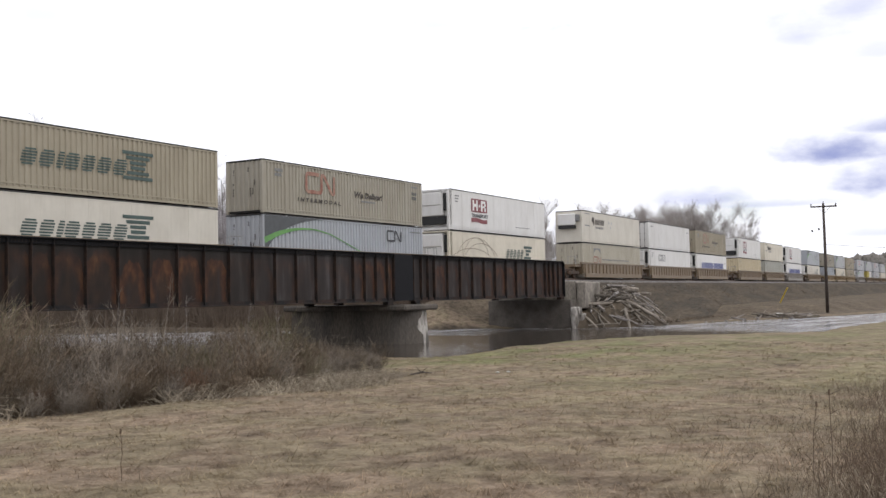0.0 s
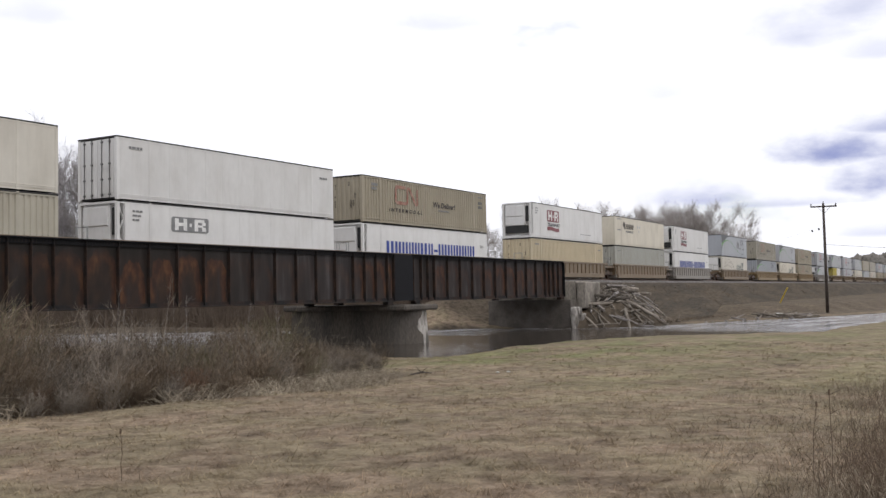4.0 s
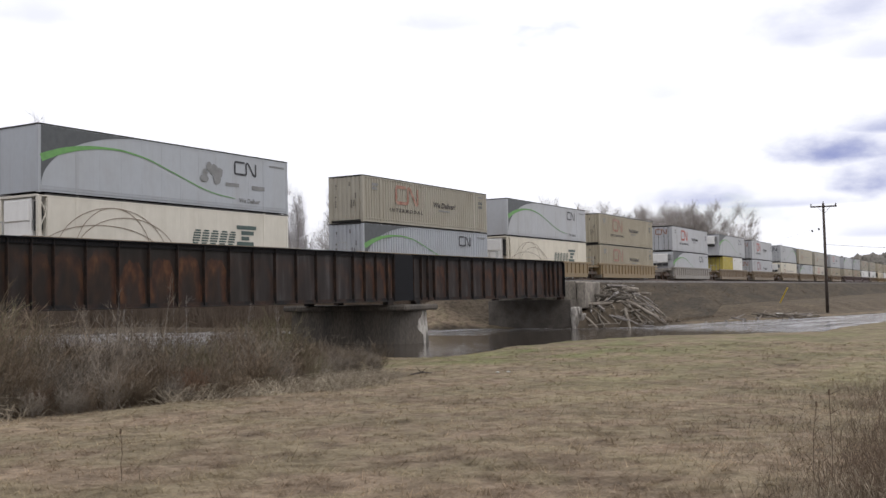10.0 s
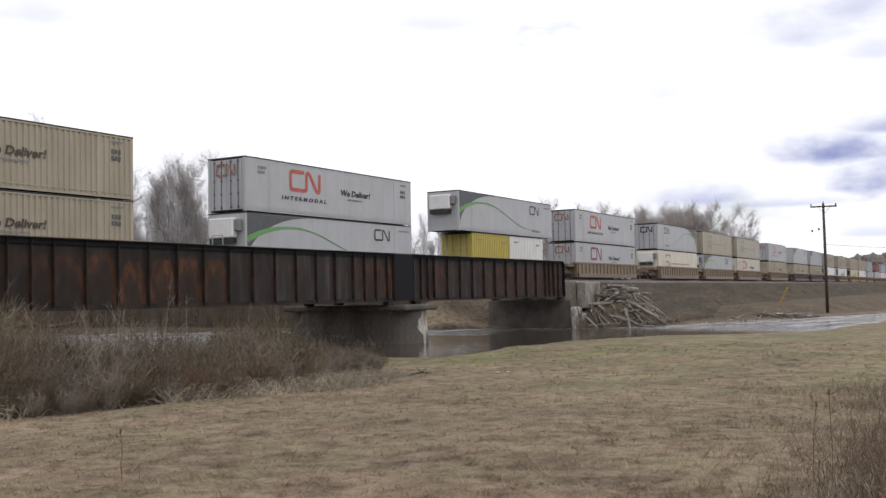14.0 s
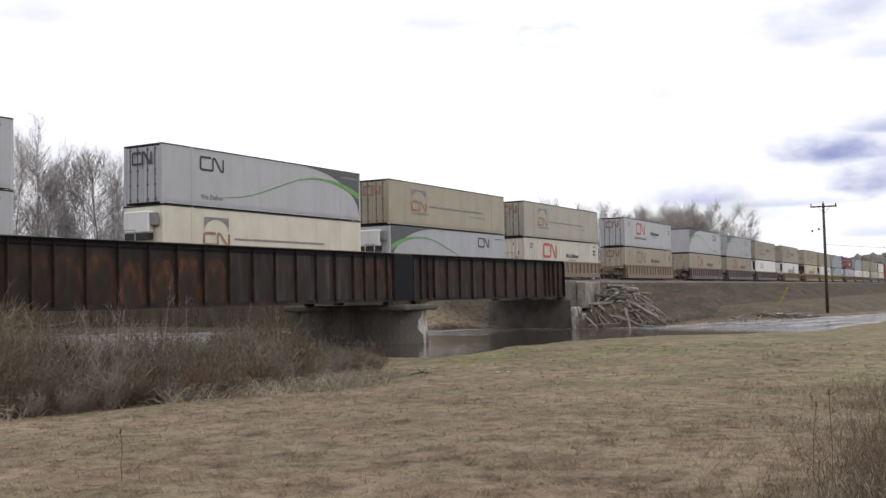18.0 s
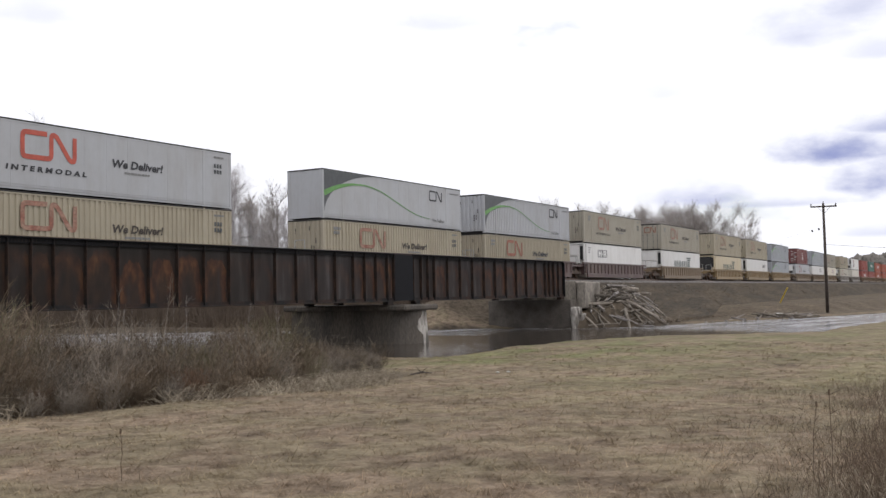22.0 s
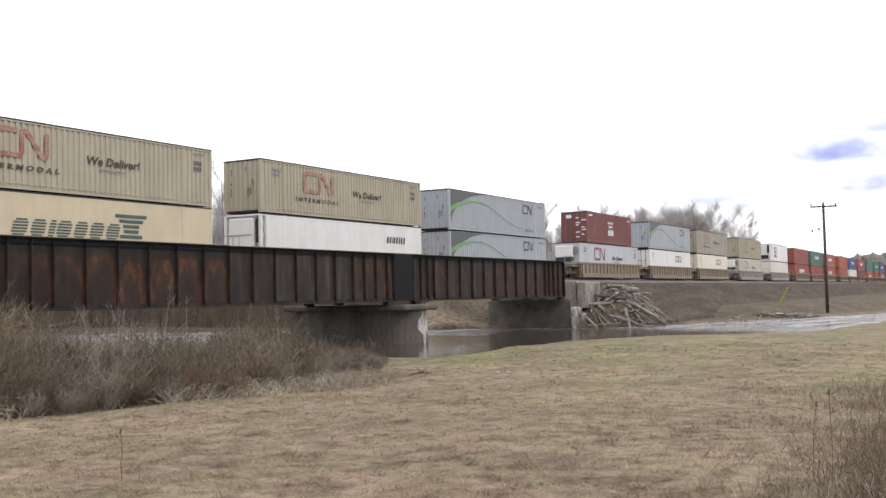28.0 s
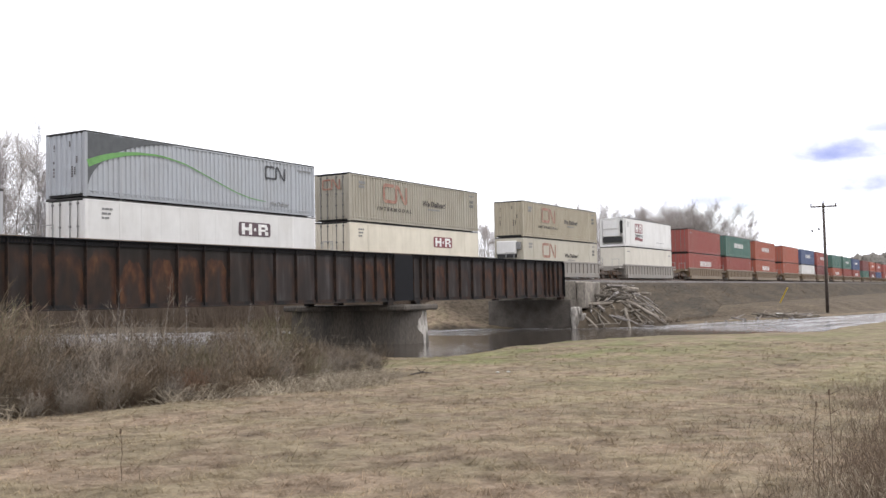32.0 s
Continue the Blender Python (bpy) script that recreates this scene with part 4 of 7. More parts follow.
def ribbon(bm, pts, w, y, t=0.004, taper=None):
    """A flat stroke with mitred corners along pts (x, z)."""
    n = len(pts)
    left, right = [], []
    for i, (x, z) in enumerate(pts):
        ww = (taper[i] if taper else w) / 2
        a = Vector(pts[i]) - Vector(pts[i - 1]) if i else Vector(pts[1]) - Vector(pts[0])
        b = Vector(pts[i + 1]) - Vector(pts[i]) if i < n - 1 else a
        a.normalize(), b.normalize()
        na, nb = Vector((-a.y, a.x)), Vector((-b.y, b.x))
        m = (na + nb)
        m.normalize()
        k = min(2.2, 1 / max(0.3, m.dot(na)))
        left.append((x + m.x * ww * k, z + m.y * ww * k))
        right.append((x - m.x * ww * k, z - m.y * ww * k))
    lv = [bm.verts.new((x, y - t, z)) for x, z in left]
    rv = [bm.verts.new((x, y - t, z)) for x, z in right]
    for i in range(n - 1):
        bm.faces.new((lv[i], rv[i], rv[i + 1], lv[i + 1]))


DECAL_Y = -BOX_W / 2 - 0.004


def flat(build):
    def make():
        bm = bmesh.new()
        build(bm)
        return bm
    return make


def rect(bm, x0, x1, z0, z1, y=None):
    y = (DECAL_Y if y is None else y) - 0.004
    f = bm.faces.new([bm.verts.new(p) for p in ((x0, y, z0), (x1, y, z0), (x1, y, z1), (x0, y, z1))])


def rounded(pts, r):
    """The same line with its corners rounded off."""
    out = [pts[0]]
    for (ax, az), (bx, bz), (cx, cz) in zip(pts, pts[1:], pts[2:]):
        la, lc = math.hypot(ax - bx, az - bz), math.hypot(cx - bx, cz - bz)
        ra, rc = min(r, la * 0.45) / la, min(r, lc * 0.45) / lc
        pa, pc = (bx + (ax - bx) * ra, bz + (az - bz) * ra), (bx + (cx - bx) * rc, bz + (cz - bz) * rc)
        for t in (0.0, 0.33, 0.67, 1.0):
            u = 1 - t
            out.append((u * u * pa[0] + 2 * u * t * bx + t * t * pc[0], u * u * pa[1] + 2 * u * t * bz + t * t * pc[1]))
    return out + [pts[-1]]


def mark(bm, x, z, w, h, s):
    """Bent band emblem: an open bracket that runs on into a zigzag."""
    pts = [(0.46, 1), (0.0, 1), (0.0, 0), (0.54, 0), (0.54, 1.0), (0.63, 1.0), (0.91, 0.0), (1.0, 0.0), (1.0, 1.0)]
    ribbon(bm, rounded([(x + a * w, z + b * h) for a, b in pts], s * 0.9), s, DECAL_Y)


def blocks(bm, x0, x1, z0, z1, widths, kind, slant=0.0):
    """A line of unlettered blocks of given widths."""
    tot = sum(abs(w) for w in widths)
    x = x0
    for w in widths:
        d = abs(w) / tot * (x1 - x0)
        a, b = x, x + d * 0.80
        x += d
        if w < 0:
            rect(bm, a, b, z0 + (z1 - z0) * 0.38, z0 + (z1 - z0) * 0.56)
        elif kind == "striped":
            n = 6
            h = (z1 - z0) / n
            for k in range(n):
                inset = 0.10 * d if k in (0, n - 1) else 0.0
                slant = 0.22 * k / n
                rect(bm, a + slant + inset, b + slant - inset, z0 + k * h, z0 + k * h + h * 0.6)
        else:
            t = (0.72 if d < 0.5 else 0.38) * (b - a)
            for q in ([a] if d < 0.5 else [a, b - t]):
                y, e = DECAL_Y - 0.004, slant * (z1 - z0)
                bm.faces.new([bm.verts.new(v) for v in ((q, y, z0), (q + t, y, z0), (q + t + e, y, z1), (q + e, y, z1))])


def words(name, text, height, material, thing, x, z, shear=0.0, stretch=1.0, label="", bold=0.0):
    key = ("words", text, height, shear, bold, material.name)
    if key not in MESH:
        me = text_mesh(text, height, shear, bold)
        me.materials.clear()
        me.materials.append(material)
        MESH[key] = me
    ob = part(name, MESH[key], None, thing, label)
    ob.location = (x, DECAL_Y - 0.004, z)
    ob.scale = (stretch, 1, 1)
    return ob


def bars(bm, x0, x1, z, h, seed, gap=0.35):
    """Small unreadable print as plain bars."""
    rng = random.Random(seed)
    x = x0
    while x < x1:
        w = rng.uniform(0.10, 0.30)
        rect(bm, x, min(x + w, x1), z, z + h)
        x += w + gap * h


def wave_decal(thing, ln, flip, dark=True):
    def mirror(p):
        return [(ln - x if flip else x, z) for x, z in p]
    a, z0, b = 5.6, 0.27, BOX_H - 0.08 - 0.27
    arc = [(0.13 + a * (1 - math.cos(t)), z0 + b * math.sin(t)) for t in np.linspace(0, math.pi / 2, 22)]

    def corner(bm):
        top = BOX_H - 0.08
        for (xa, za), (xb, zb) in zip(arc[:-1], arc[1:]):
            q = mirror([(xa, za), (xb, zb), (xb, top), (xa, top)])
            bm.faces.new([bm.verts.new((x, DECAL_Y - 0.003, z)) for x, z in (q[::-1] if flip else q)])

    def swoosh(bm):
        kx = [0.13, 1, 2, 3, 4.4, 6, 8, 9.5, 10.6, 11.9]
        kz = [0.50, 0.62, 0.705, 0.755, 0.77, 0.69, 0.475, 0.315, 0.235, 0.20]
        xs = np.linspace(0.13, 11.9, 60)
        zs = np.interp(xs, kx, kz)
        for _ in range(6):
            zs[1:-1] = (zs[:-2] + zs[1:-1] * 2 + zs[2:]) / 4
        th = np.interp(xs, [0, 1.5, 3.5, 6, 11, 12], [0.34, 0.24, 0.10, 0.06, 0.045, 0.025])
        ribbon(bm, mirror(list(zip(xs.tolist(), (zs * BOX_H).tolist()))), 0.1, DECAL_Y, 0.008, list(th))
    child("corner_panel", ("corner_panel", ln, flip), flat(corner), M["dark"], thing, "dark grey curved corner panel")
    child("swoosh", ("swoosh", ln, flip), flat(swoosh), M["lime"], thing, "green swoosh stripe")
    x = ln - 13.6 if flip else 11.9
    child("emblem", ("emblem", "wave", flip, ln), flat(lambda bm: mark(bm, x, 1.86, 1.6, 0.62, 0.105)), M["logo_black"], thing, "black band emblem")
    words("slogan", "We Deliver", 0.24, M["logo_grey"], thing, (ln - 13.6 if flip else 12.2), 0.40, 0.15, bold=0.01)
    child("small_print", ("small_print", "wave", flip), flat(lambda bm: bars(bm, 14.6 if not flip else 14.2, 15.8, 2.45, 0.10, 4)), M["logo_grey"], thing)


def intermodal_decal(thing, ln, material, words_mat, label):
    child("emblem", ("emblem", "big"), flat(lambda bm: mark(bm, 3.75, 1.42, 2.6, 1.02, 0.21)), material, thing, label)
    words("lettering", "I N T E R M O D A L", 0.21, words_mat, thing, 2.95, 0.83, 0.12, 1.56, bold=0.012)
    words("slogan", "We Deliver!", 0.36, words_mat, thing, 8.35, 1.42, 0.18, 1.2, bold=0.016)
    child("small_print", ("small_print", "im"), flat(lambda bm: (bars(bm, 9.1, 10.6, 1.16, 0.10, 7), bars(bm, 1.0, 1.7, 2.30, 0.17, 8, 0.2), bars(bm, 1.0, 1.6, 2.05, 0.17, 9, 0.2),
                                                             bars(bm, ln - 1.3, ln - 0.6, 2.5, 0.10, 5))), M["logo_grey"], thing)
    child("size_mark", ("size_mark", ln), flat(lambda bm: [rect(bm, ln - 1.28 + 0.2 * i, ln - 1.14 + 0.2 * i, z, z + 0.2) for i in range(3) for z in (1.72, 2.02)]), M["dark"], thing)["kind"] = "stuff"


def hr_decal(thing, ln, colour, low, x=3.3):
    z = 1.45 if not low else 1.62
    h = 0.97 if not low else 0.72

    def badge(bm):
        r = 0.12
        pts = []
        for cx, cz, a0 in ((x + 2.5 - r, z + h - r, 0), (x + r, z + h - r, 90), (x + r, z + r, 180), (x + 2.5 - r, z + r, 270)):
            pts += [(cx + r * math.cos(radians(a0 + k * 30)), cz + r * math.sin(radians(a0 + k * 30))) for k in range(4)]
        bm.faces.new([bm.verts.new((px, DECAL_Y - 0.003, pz)) for px, pz in pts])

    def bits(bm):
        y = DECAL_Y - 0.005
        for a, b, c, d in ((0.22, 0.46, 0.1, 0.9), (0.78, 1.02, 0.1, 0.9), (0.46, 0.78, 0.4, 0.62), (1.18, 1.34, 0.38, 0.6),
                           (1.52, 1.76, 0.1, 0.9), (1.76, 2.2, 0.7, 0.9), (2.04, 2.28, 0.5, 0.72), (1.76, 2.1, 0.38, 0.52), (2.04, 2.3, 0.1, 0.38)):
            rect(bm, x + a, x + b, z + c * h, z + d * h, y)
    child("badge", ("badge", colour, low, x), flat(badge), M[colour], thing, "rounded transport badge")
    child("badge_mark", ("badge_mark", low, x), flat(bits), M["logo_white"], thing)
    if not low:
        words("lettering", "TRANSPORT", 0.27, M["dark"], thing, x + 0.08, 1.06, 0, 1.2, bold=0.009)

        def band(bm):
            xs = np.linspace(x, x + 2.5, 14)
            ribbon(bm, [(float(q), 0.83 + 0.05 * math.sin((q - x) * 2.4)) for q in xs], 0.30, DECAL_Y)
        child("wavy_band", ("wavy_band", colour, x), flat(band), M[colour], thing, "wavy band under the badge")
    child("small_print", ("small_print", "hr"), flat(lambda bm: (bars(bm, 0.9, 1.5, 2.4, 0.09, 3), bars(bm, 0.9, 1.4, 2.2, 0.09, 2), bars(bm, 0.9, 1.3, 2.0, 0.09, 1), bars(bm, 10.6, 13.2, 0.62, 0.05, 6))), M["logo_grey"], thing)


def livery(thing, kind, ln):
    if kind in ("wave", "wave_flip"):
        wave_decal(thing, ln, kind == "wave_flip")
    elif kind == "wave_art":
        wave_decal(thing, ln, False)

        def art(bm):
            rng = random.Random(5)
            for k in range(9):
                x, z = 10.3 + rng.uniform(-0.7, 0.5), 1.75 + rng.uniform(-0.35, 0.35)
                r = rng.uniform(0.16, 0.34)
                bm.faces.new([bm.verts.new((x + r * math.cos(a) * rng.uniform(0.7, 1.2), DECAL_Y - 0.004 - k * 0.0015, z + r * math.sin(a))) for a in np.linspace(0, 5.6, 8)])
            rect(bm, 11.2, 12.2, 1.18, 1.36)
            rect(bm, 13.2, 14.2, 1.12, 1.34)
        child("artwork", "artwork", flat(art), M["logo_grey"], thing, "grey painted artwork")
    elif kind in ("im", "im_faded", "im_brown", "im_brick"):
        mm = {"im": "logo_red", "im_faded": "logo_faded", "im_brown": "logo_brown", "im_brick": "logo_brick"}[kind]
        intermodal_decal(thing, ln, M[mm], M["logo_black" if kind != "im_faded" else "logo_umber"], "red band emblem")
    elif kind == "world":
        def arch(bm):
            x0, x1, z0, z1 = 2.7, 4.6, 1.72, 2.45
            pts = np.linspace(0, math.pi, 17)
            low = [((x0 + x1) / 2 - 0.88 * math.cos(a), z0 + 0.62 * math.sin(a)) for a in pts]
            for (xa, za), (xb, zb) in zip(low[:-1], low[1:]):
                bm.faces.new([bm.verts.new((px, DECAL_Y - 0.003, pz)) for px, pz in ((xa, za), (xb, zb), (xb, z1), (xa, z1))])
        child("arch_emblem", "arch_emblem", flat(arch), M["logo_grey"], thing, "grey arch emblem")
        child("emblem", ("emblem", "world"), flat(lambda bm: mark(bm, 2.75, 1.08, 1.8, 0.56, 0.14)), M["logo_faded"], thing, "faded red band emblem")
        words("lettering", "WORLDWIDE", 0.17, M["logo_grey"], thing, 2.72, 0.78, 0, 1.5)
        child("small_print", ("small_print", "world"), flat(lambda bm: (bars(bm, 4.95, 12.5, 1.36, 0.11, 12, 0.3), bars(bm, 10.6, 13.0, 1.0, 0.05, 13, 0.3))), M["logo_grey"], thing)
    elif kind in ("hr", "hr_low", "hr_end", "hr_end_dark"):
        hr_decal(thing, ln, {"hr_low": "logo_grey", "hr_end_dark": "logo_plum"}.get(kind, "logo_brown"), kind != "hr", 9.75 if kind.startswith("hr_end") else 3.3)
    elif kind == "bison":
        def head(bm):
            plate(bm, [(2.4, 2.05), (2.55, 2.35), (2.9, 2.45), (3.1, 2.3), (3.05, 1.75), (2.9, 1.6), (2.75, 1.85)], DECAL_Y)
            blocks(bm, 3.2, 5.7, 1.72, 2.24, [1.2, 0.5, 0.9, 1, 1], "solid", 0.3)
        child("emblem", "animal_emblem", flat(head), M["logo_umber"], thing, "dark brown emblem and block lettering")
        words("lettering", "TRANSPORT", 0.2, M["logo_grey"], thing, 3.3, 1.36, 0.2, 1.4, bold=0.01)
        child("small_print", ("small_print", "bison"), flat(lambda bm: (bars(bm, 0.7, 1.9, 1.5, 0.11, 3, 0.1), bars(bm, 0.7, 1.9, 2.6, 0.09, 3, 0.1))), M["logo_grey"], thing)
        for x, z in ((7.0, 2.05), (7.7, 2.05), (7.4, 1.62)):
            child("placard", ("placard", x), flat(lambda bm, x=x, z=z: poly(bm, [(x - 0.17, z), (x, z - 0.17), (x + 0.17, z), (x, z + 0.17)], DECAL_Y - 0.004)), M["light_grey"], thing)
    elif kind == "globe":
        def lines(bm):
            for k, (cx, rx, rz) in enumerate(((4.0, 3.2, 2.3), (4.0, 2.2, 2.3), (3.4, 3.6, 1.5), (4.8, 3.0, 1.9))):
                pts = [(cx + rx * math.cos(a), 0.2 + rz * math.sin(a)) for a in np.linspace(0.15, 2.99, 24)]
                ribbon(bm, [p for p in pts if p[0] > 0.5], 0.032, DECAL_Y - 0.002 * k)
        child("globe_emblem", "globe_lines", flat(lines), M["logo_line"], thing, "thin brown globe lines")

        def name(bm):
            blocks(bm, 8.8, 11.9, 1.1, 1.85, [1, 1, 1.1, 1.1, 1], "striped")
            for k in range(4):
                z = 1.1 + 0.28 * k
                rect(bm, 12.0 + (0.35 if 0 < k < 3 else 0), 13.3 - (0.35 if 0 < k < 2 else 0) + (0.2 if k == 3 else 0), z, z + 0.2)
        child("block_name", "globe_name", flat(name), M["logo_green"], thing, "dark green striped block lettering")
    elif kind == "quik":
        def name(bm):
            blocks(bm, 4.6, 10.3, 1.1, 1.85, [1.1, 1.05, 0.5, 1.1, 1, 1.1, 1.1], "striped")
            for k in range(6):
                z = 0.95 + 0.23 * k
                w = abs(k - 2.4) * 0.22
                rect(bm, 10.9 - 0.35 - w, 10.9 + 0.35 + w, z, z + 0.155)
        child("block_name", "quik_name", flat(name), M["logo_green"], thing, "dark green striped block lettering")
    elif kind == "quik_small":
        child("block_name", "quik_small_name", flat(lambda bm: blocks(bm, 12.0, 14.2, 1.7, 2.1, [1, 1, 0.5, 1, 1, 0.8, 1, 1], "solid", 0.2)), M["logo_black"], thing, "small black block lettering")
    elif kind == "maritime":
        child("block_name", "blue_name", flat(lambda bm: blocks(bm, 2.6, 14.3, 0.95, 1.85, [1.3, 1.1, 1.05, 0.45, 1, 0.45, 1.3, 0.95, -0.8, 1.1, 1.1, 1, 1.1, 1.05, 0.45, 1.1], "solid")),
              M["logo_blue"], thing, "large blue block lettering")
        words("size_mark", "53 ft", 0.2, M["logo_grey"], thing, 15.0, 1.75)
    elif kind == "star":
        def bits(bm):
            for i in range(4):
                rect(bm, 5.5 + 0.36 * i, 5.72 + 0.36 * i, 1.95, 2.15)
            for i in range(3):
                rect(bm, 5.7 + 0.36 * i, 5.92 + 0.36 * i, 1.6, 1.8)
            blocks(bm, 5.5, 7.0, 0.85, 1.4, [1, 0.4, 1.3], "solid")
            bars(bm, 0.4, 1.4, 2.5, 0.13, 2, 0.1)
            bars(bm, 11.1, 11.7, 2.45, 0.1, 2, 0.1)
            rng = random.Random(6)
            for y, z, w in [(0.75, 2.3, 0.55)] + [(rng.choice((-0.2, -0.75)), 0.5 + 0.22 * q, rng.uniform(0.25, 0.5)) for q in range(9)]:
                bm.faces.new([bm.verts.new((-0.06, yy, zz)) for yy, zz in ((y, z), (y - w, z), (y - w, z + 0.1 + (0.2 if w > 0.5 else 0)), (y, z + 0.1 + (0.2 if w > 0.5 else 0)))])
        child("block_emblem", "star_emblem", flat(bits), M["logo_white"], thing, "white block emblem")
    elif kind == "plain":
        child("small_print", ("small_print", "plain", ln), flat(lambda bm: (bars(bm, 0.7, 1.5, 2.35, 0.12, 3), bars(bm, ln - 1.3, ln - 0.6, 2.2, 0.12, 5))), M["logo_grey"], thing)
    elif kind == "ocean":
        child("block_name", "ocean_name", flat(lambda bm: blocks(bm, ln * 0.32, ln * 0.68, 1.3, 1.95, [1, 1, 0.5, 1, 1, 1], "solid")), M["logo_white"], thing, "white block lettering")


def container(spec):
    """One freight container: length, side kind, end kind, paint, livery, label."""
    ln, side, end, colour, liv, label = spec
    p = M[colour]
    c = new("container")
    tagged(c, label, "container", "containers on the train")
    start = 0.46 if end in ("unit", "grille") else 0.14
    for sg in (-1, 1):
        # a refrigerated box stops short of its open end frame
        child("side_wall", ("side_wall", side, ln, sg, start), lambda: side_corrugated(ln, sg) if side == "corr" else side_smooth(ln, sg, start), p, c)
        y0, y1 = (sg * BOX_W / 2 - 0.11, sg * BOX_W / 2) if sg > 0 else (-BOX_W / 2, -BOX_W / 2 + 0.11)
        dip = (y0, y1 - 0.045) if sg > 0 else (y0 + 0.045, y1)      # channel-shaped rail: two lips and a recessed web
        child("bottom_rail", ("bottom_rail", ln, sg), lambda: boxes((0.1, ln - 0.1, y0, y1, 0.04, 0.10), (0.1, ln - 0.1, dip[0], dip[1], 0.10, 0.25), (0.1, ln - 0.1, y0, y1, 0.25, 0.30)), p, c)
        child("top_rail", ("top_rail", ln, sg), lambda: boxes((0.1, ln - 0.1, y0, y1, BOX_H - 0.13, BOX_H - 0.07)), p, c)
        for x in (0.0, ln - 0.17):
            child("corner_post", ("corner_post", x, sg), lambda: boxes((x, x + 0.17, y0 - (0.06 if sg > 0 else 0), y1 + (0.06 if sg < 0 else 0), 0.0, BOX_H - 0.07), bevel=0.015), p, c)
        if ln > 14:
            for x in ((ln - 12.19) / 2 - 0.07, (ln + 12.19) / 2 - 0.07):
                yo = (y0, y1) if side == "corr" else ((y1 - 0.03, y1 - 0.004) if sg > 0 else (y0 + 0.004, y0 + 0.03))
                child("lifting_post", ("lifting_post", side, x, sg), lambda: boxes((x, x + 0.14, yo[0], yo[1], 0.02, BOX_H - 0.02)), p, c)
    child("roof", ("roof", ln, start), lambda: boxes((start - 0.14, ln, -BOX_W / 2 + 0.004, BOX_W / 2 - 0.004, BOX_H - 0.07, BOX_H)), M["roof"], c, "roof sheet with shade painted into its dark edge")
    child("floor", ("floor", ln), lambda: boxes((0.1, ln - 0.1, -BOX_W / 2 + 0.1, BOX_W / 2 - 0.1, 0.05, 0.15)), M["roof"], c)
    child("rear_wall", ("rear_wall", ln), lambda: boxes((ln - 0.1, ln - 0.04, -BOX_W / 2 + 0.17, BOX_W / 2 - 0.17, 0.05, BOX_H - 0.05)), p, c)
    w = BOX_W / 2
    if end == "corr":
        child("end_wall", ("end_wall", "corr"), lambda: end_corrugated(ln, 0.02, -1), p, c)

        def end_marks():
            bm, rng = bmesh.new(), random.Random(9)
            for y, z, h in ((0.75, 0.95, 0.75), (0.72, 2.1, 0.3), (-0.45, 0.9, 0.5), (-0.62, 1.0, 0.45), (-0.3, 2.25, 0.25), (-0.75, 1.5, 0.3)):
                for q in range(5):
                    if rng.random() < 0.8:
                        box(bm, -0.006, 0.012, y - 0.035, y + 0.035, z + h * q / 5, z + h * (q + 0.7) / 5)
            return bm
        child("end_mark", "end_mark", end_marks, M["logo_umber"], c, "dark vertical marks")["kind"] = "stuff"
    elif end == "plain":
        child("end_wall", ("end_wall", "plain"), lambda: boxes((0.02, 0.08, -w + 0.12, w - 0.12, 0.05, BOX_H - 0.05)), p, c)
    elif end == "doors":
        for k, (a, b) in enumerate(((-w + 0.15, -0.012), (0.012, w - 0.15))):
            d = child("door", ("door", k), lambda: boxes((0.03, 0.09, a, b, 0.12, BOX_H - 0.12), (0.015, 0.03, a + 0.1, b - 0.1, 0.3, 1.3), (0.015, 0.03, a + 0.1, b - 0.1, 1.45, 2.6)), p, c)
            for q in (0.28, 0.72):
                y = a + (b - a) * q

                def rod():
                    bm = bmesh.new()
                    tube(bm, (-0.02, y, 0.1), (-0.02, y, BOX_H - 0.1), 0.022)
                    for z in (0.2, 0.9, 1.6, 2.6):
                        box(bm, -0.045, 0.02, y - 0.05, y + 0.05, z, z + 0.08)
                    return bm
                child("lock_rod", ("lock_rod", k, q), rod, M["rod"], d)
    else:
        child("end_wall", ("end_wall", "inset"), lambda: boxes((0.42, 0.48, -w + 0.05, w - 0.05, 0.05, BOX_H - 0.05)), p, c)
        if end == "small":      # shallow nose-mounted unit high on the end wall
            child("end_wall", ("end_wall", "nose"), lambda: boxes((0.02, 0.08, -w + 0.12, w - 0.12, 0.05, BOX_H - 0.05)), p, c)
            u = child("cooling_unit", ("cooling_unit", "small"), lambda: boxes((-0.38, 0.02, -w + 0.55, w - 0.35, 1.55, 2.6), bevel=0.06), M["white"], c, "nose-mounted refrigeration unit")
            child("grille", ("grille", "small"), lambda: boxes((-0.34, 0.0, -w + 0.6, w - 0.4, 1.25, 1.55)), M["rubber"], u)
            child("side_panel", ("side_panel", "small"), lambda: boxes((-0.30, 0.0, -w + 0.2, -w + 0.53, 1.9, 2.5), bevel=0.03), M["logo_grey"], u)
        else:
            white = M["white"] if end == "unit" else M["rubber"]
            u = child("cooling_unit", ("cooling_unit", end), lambda: boxes((0.06, 0.42, -w + 0.55, w - 0.25, 1.0, 2.72), (0.0, 0.1, -w + 0.62, w - 0.32, 1.75, 2.66), bevel=0.05), white, c, "white refrigeration unit" if end == "unit" else "black-grilled refrigeration unit")
            child("lower_grille", ("lower_grille", end), lambda: boxes((0.12, 0.42, -w + 0.4, w - 0.25, 0.42, 0.98)), M["rubber"] if end == "unit" else M["white"], u)
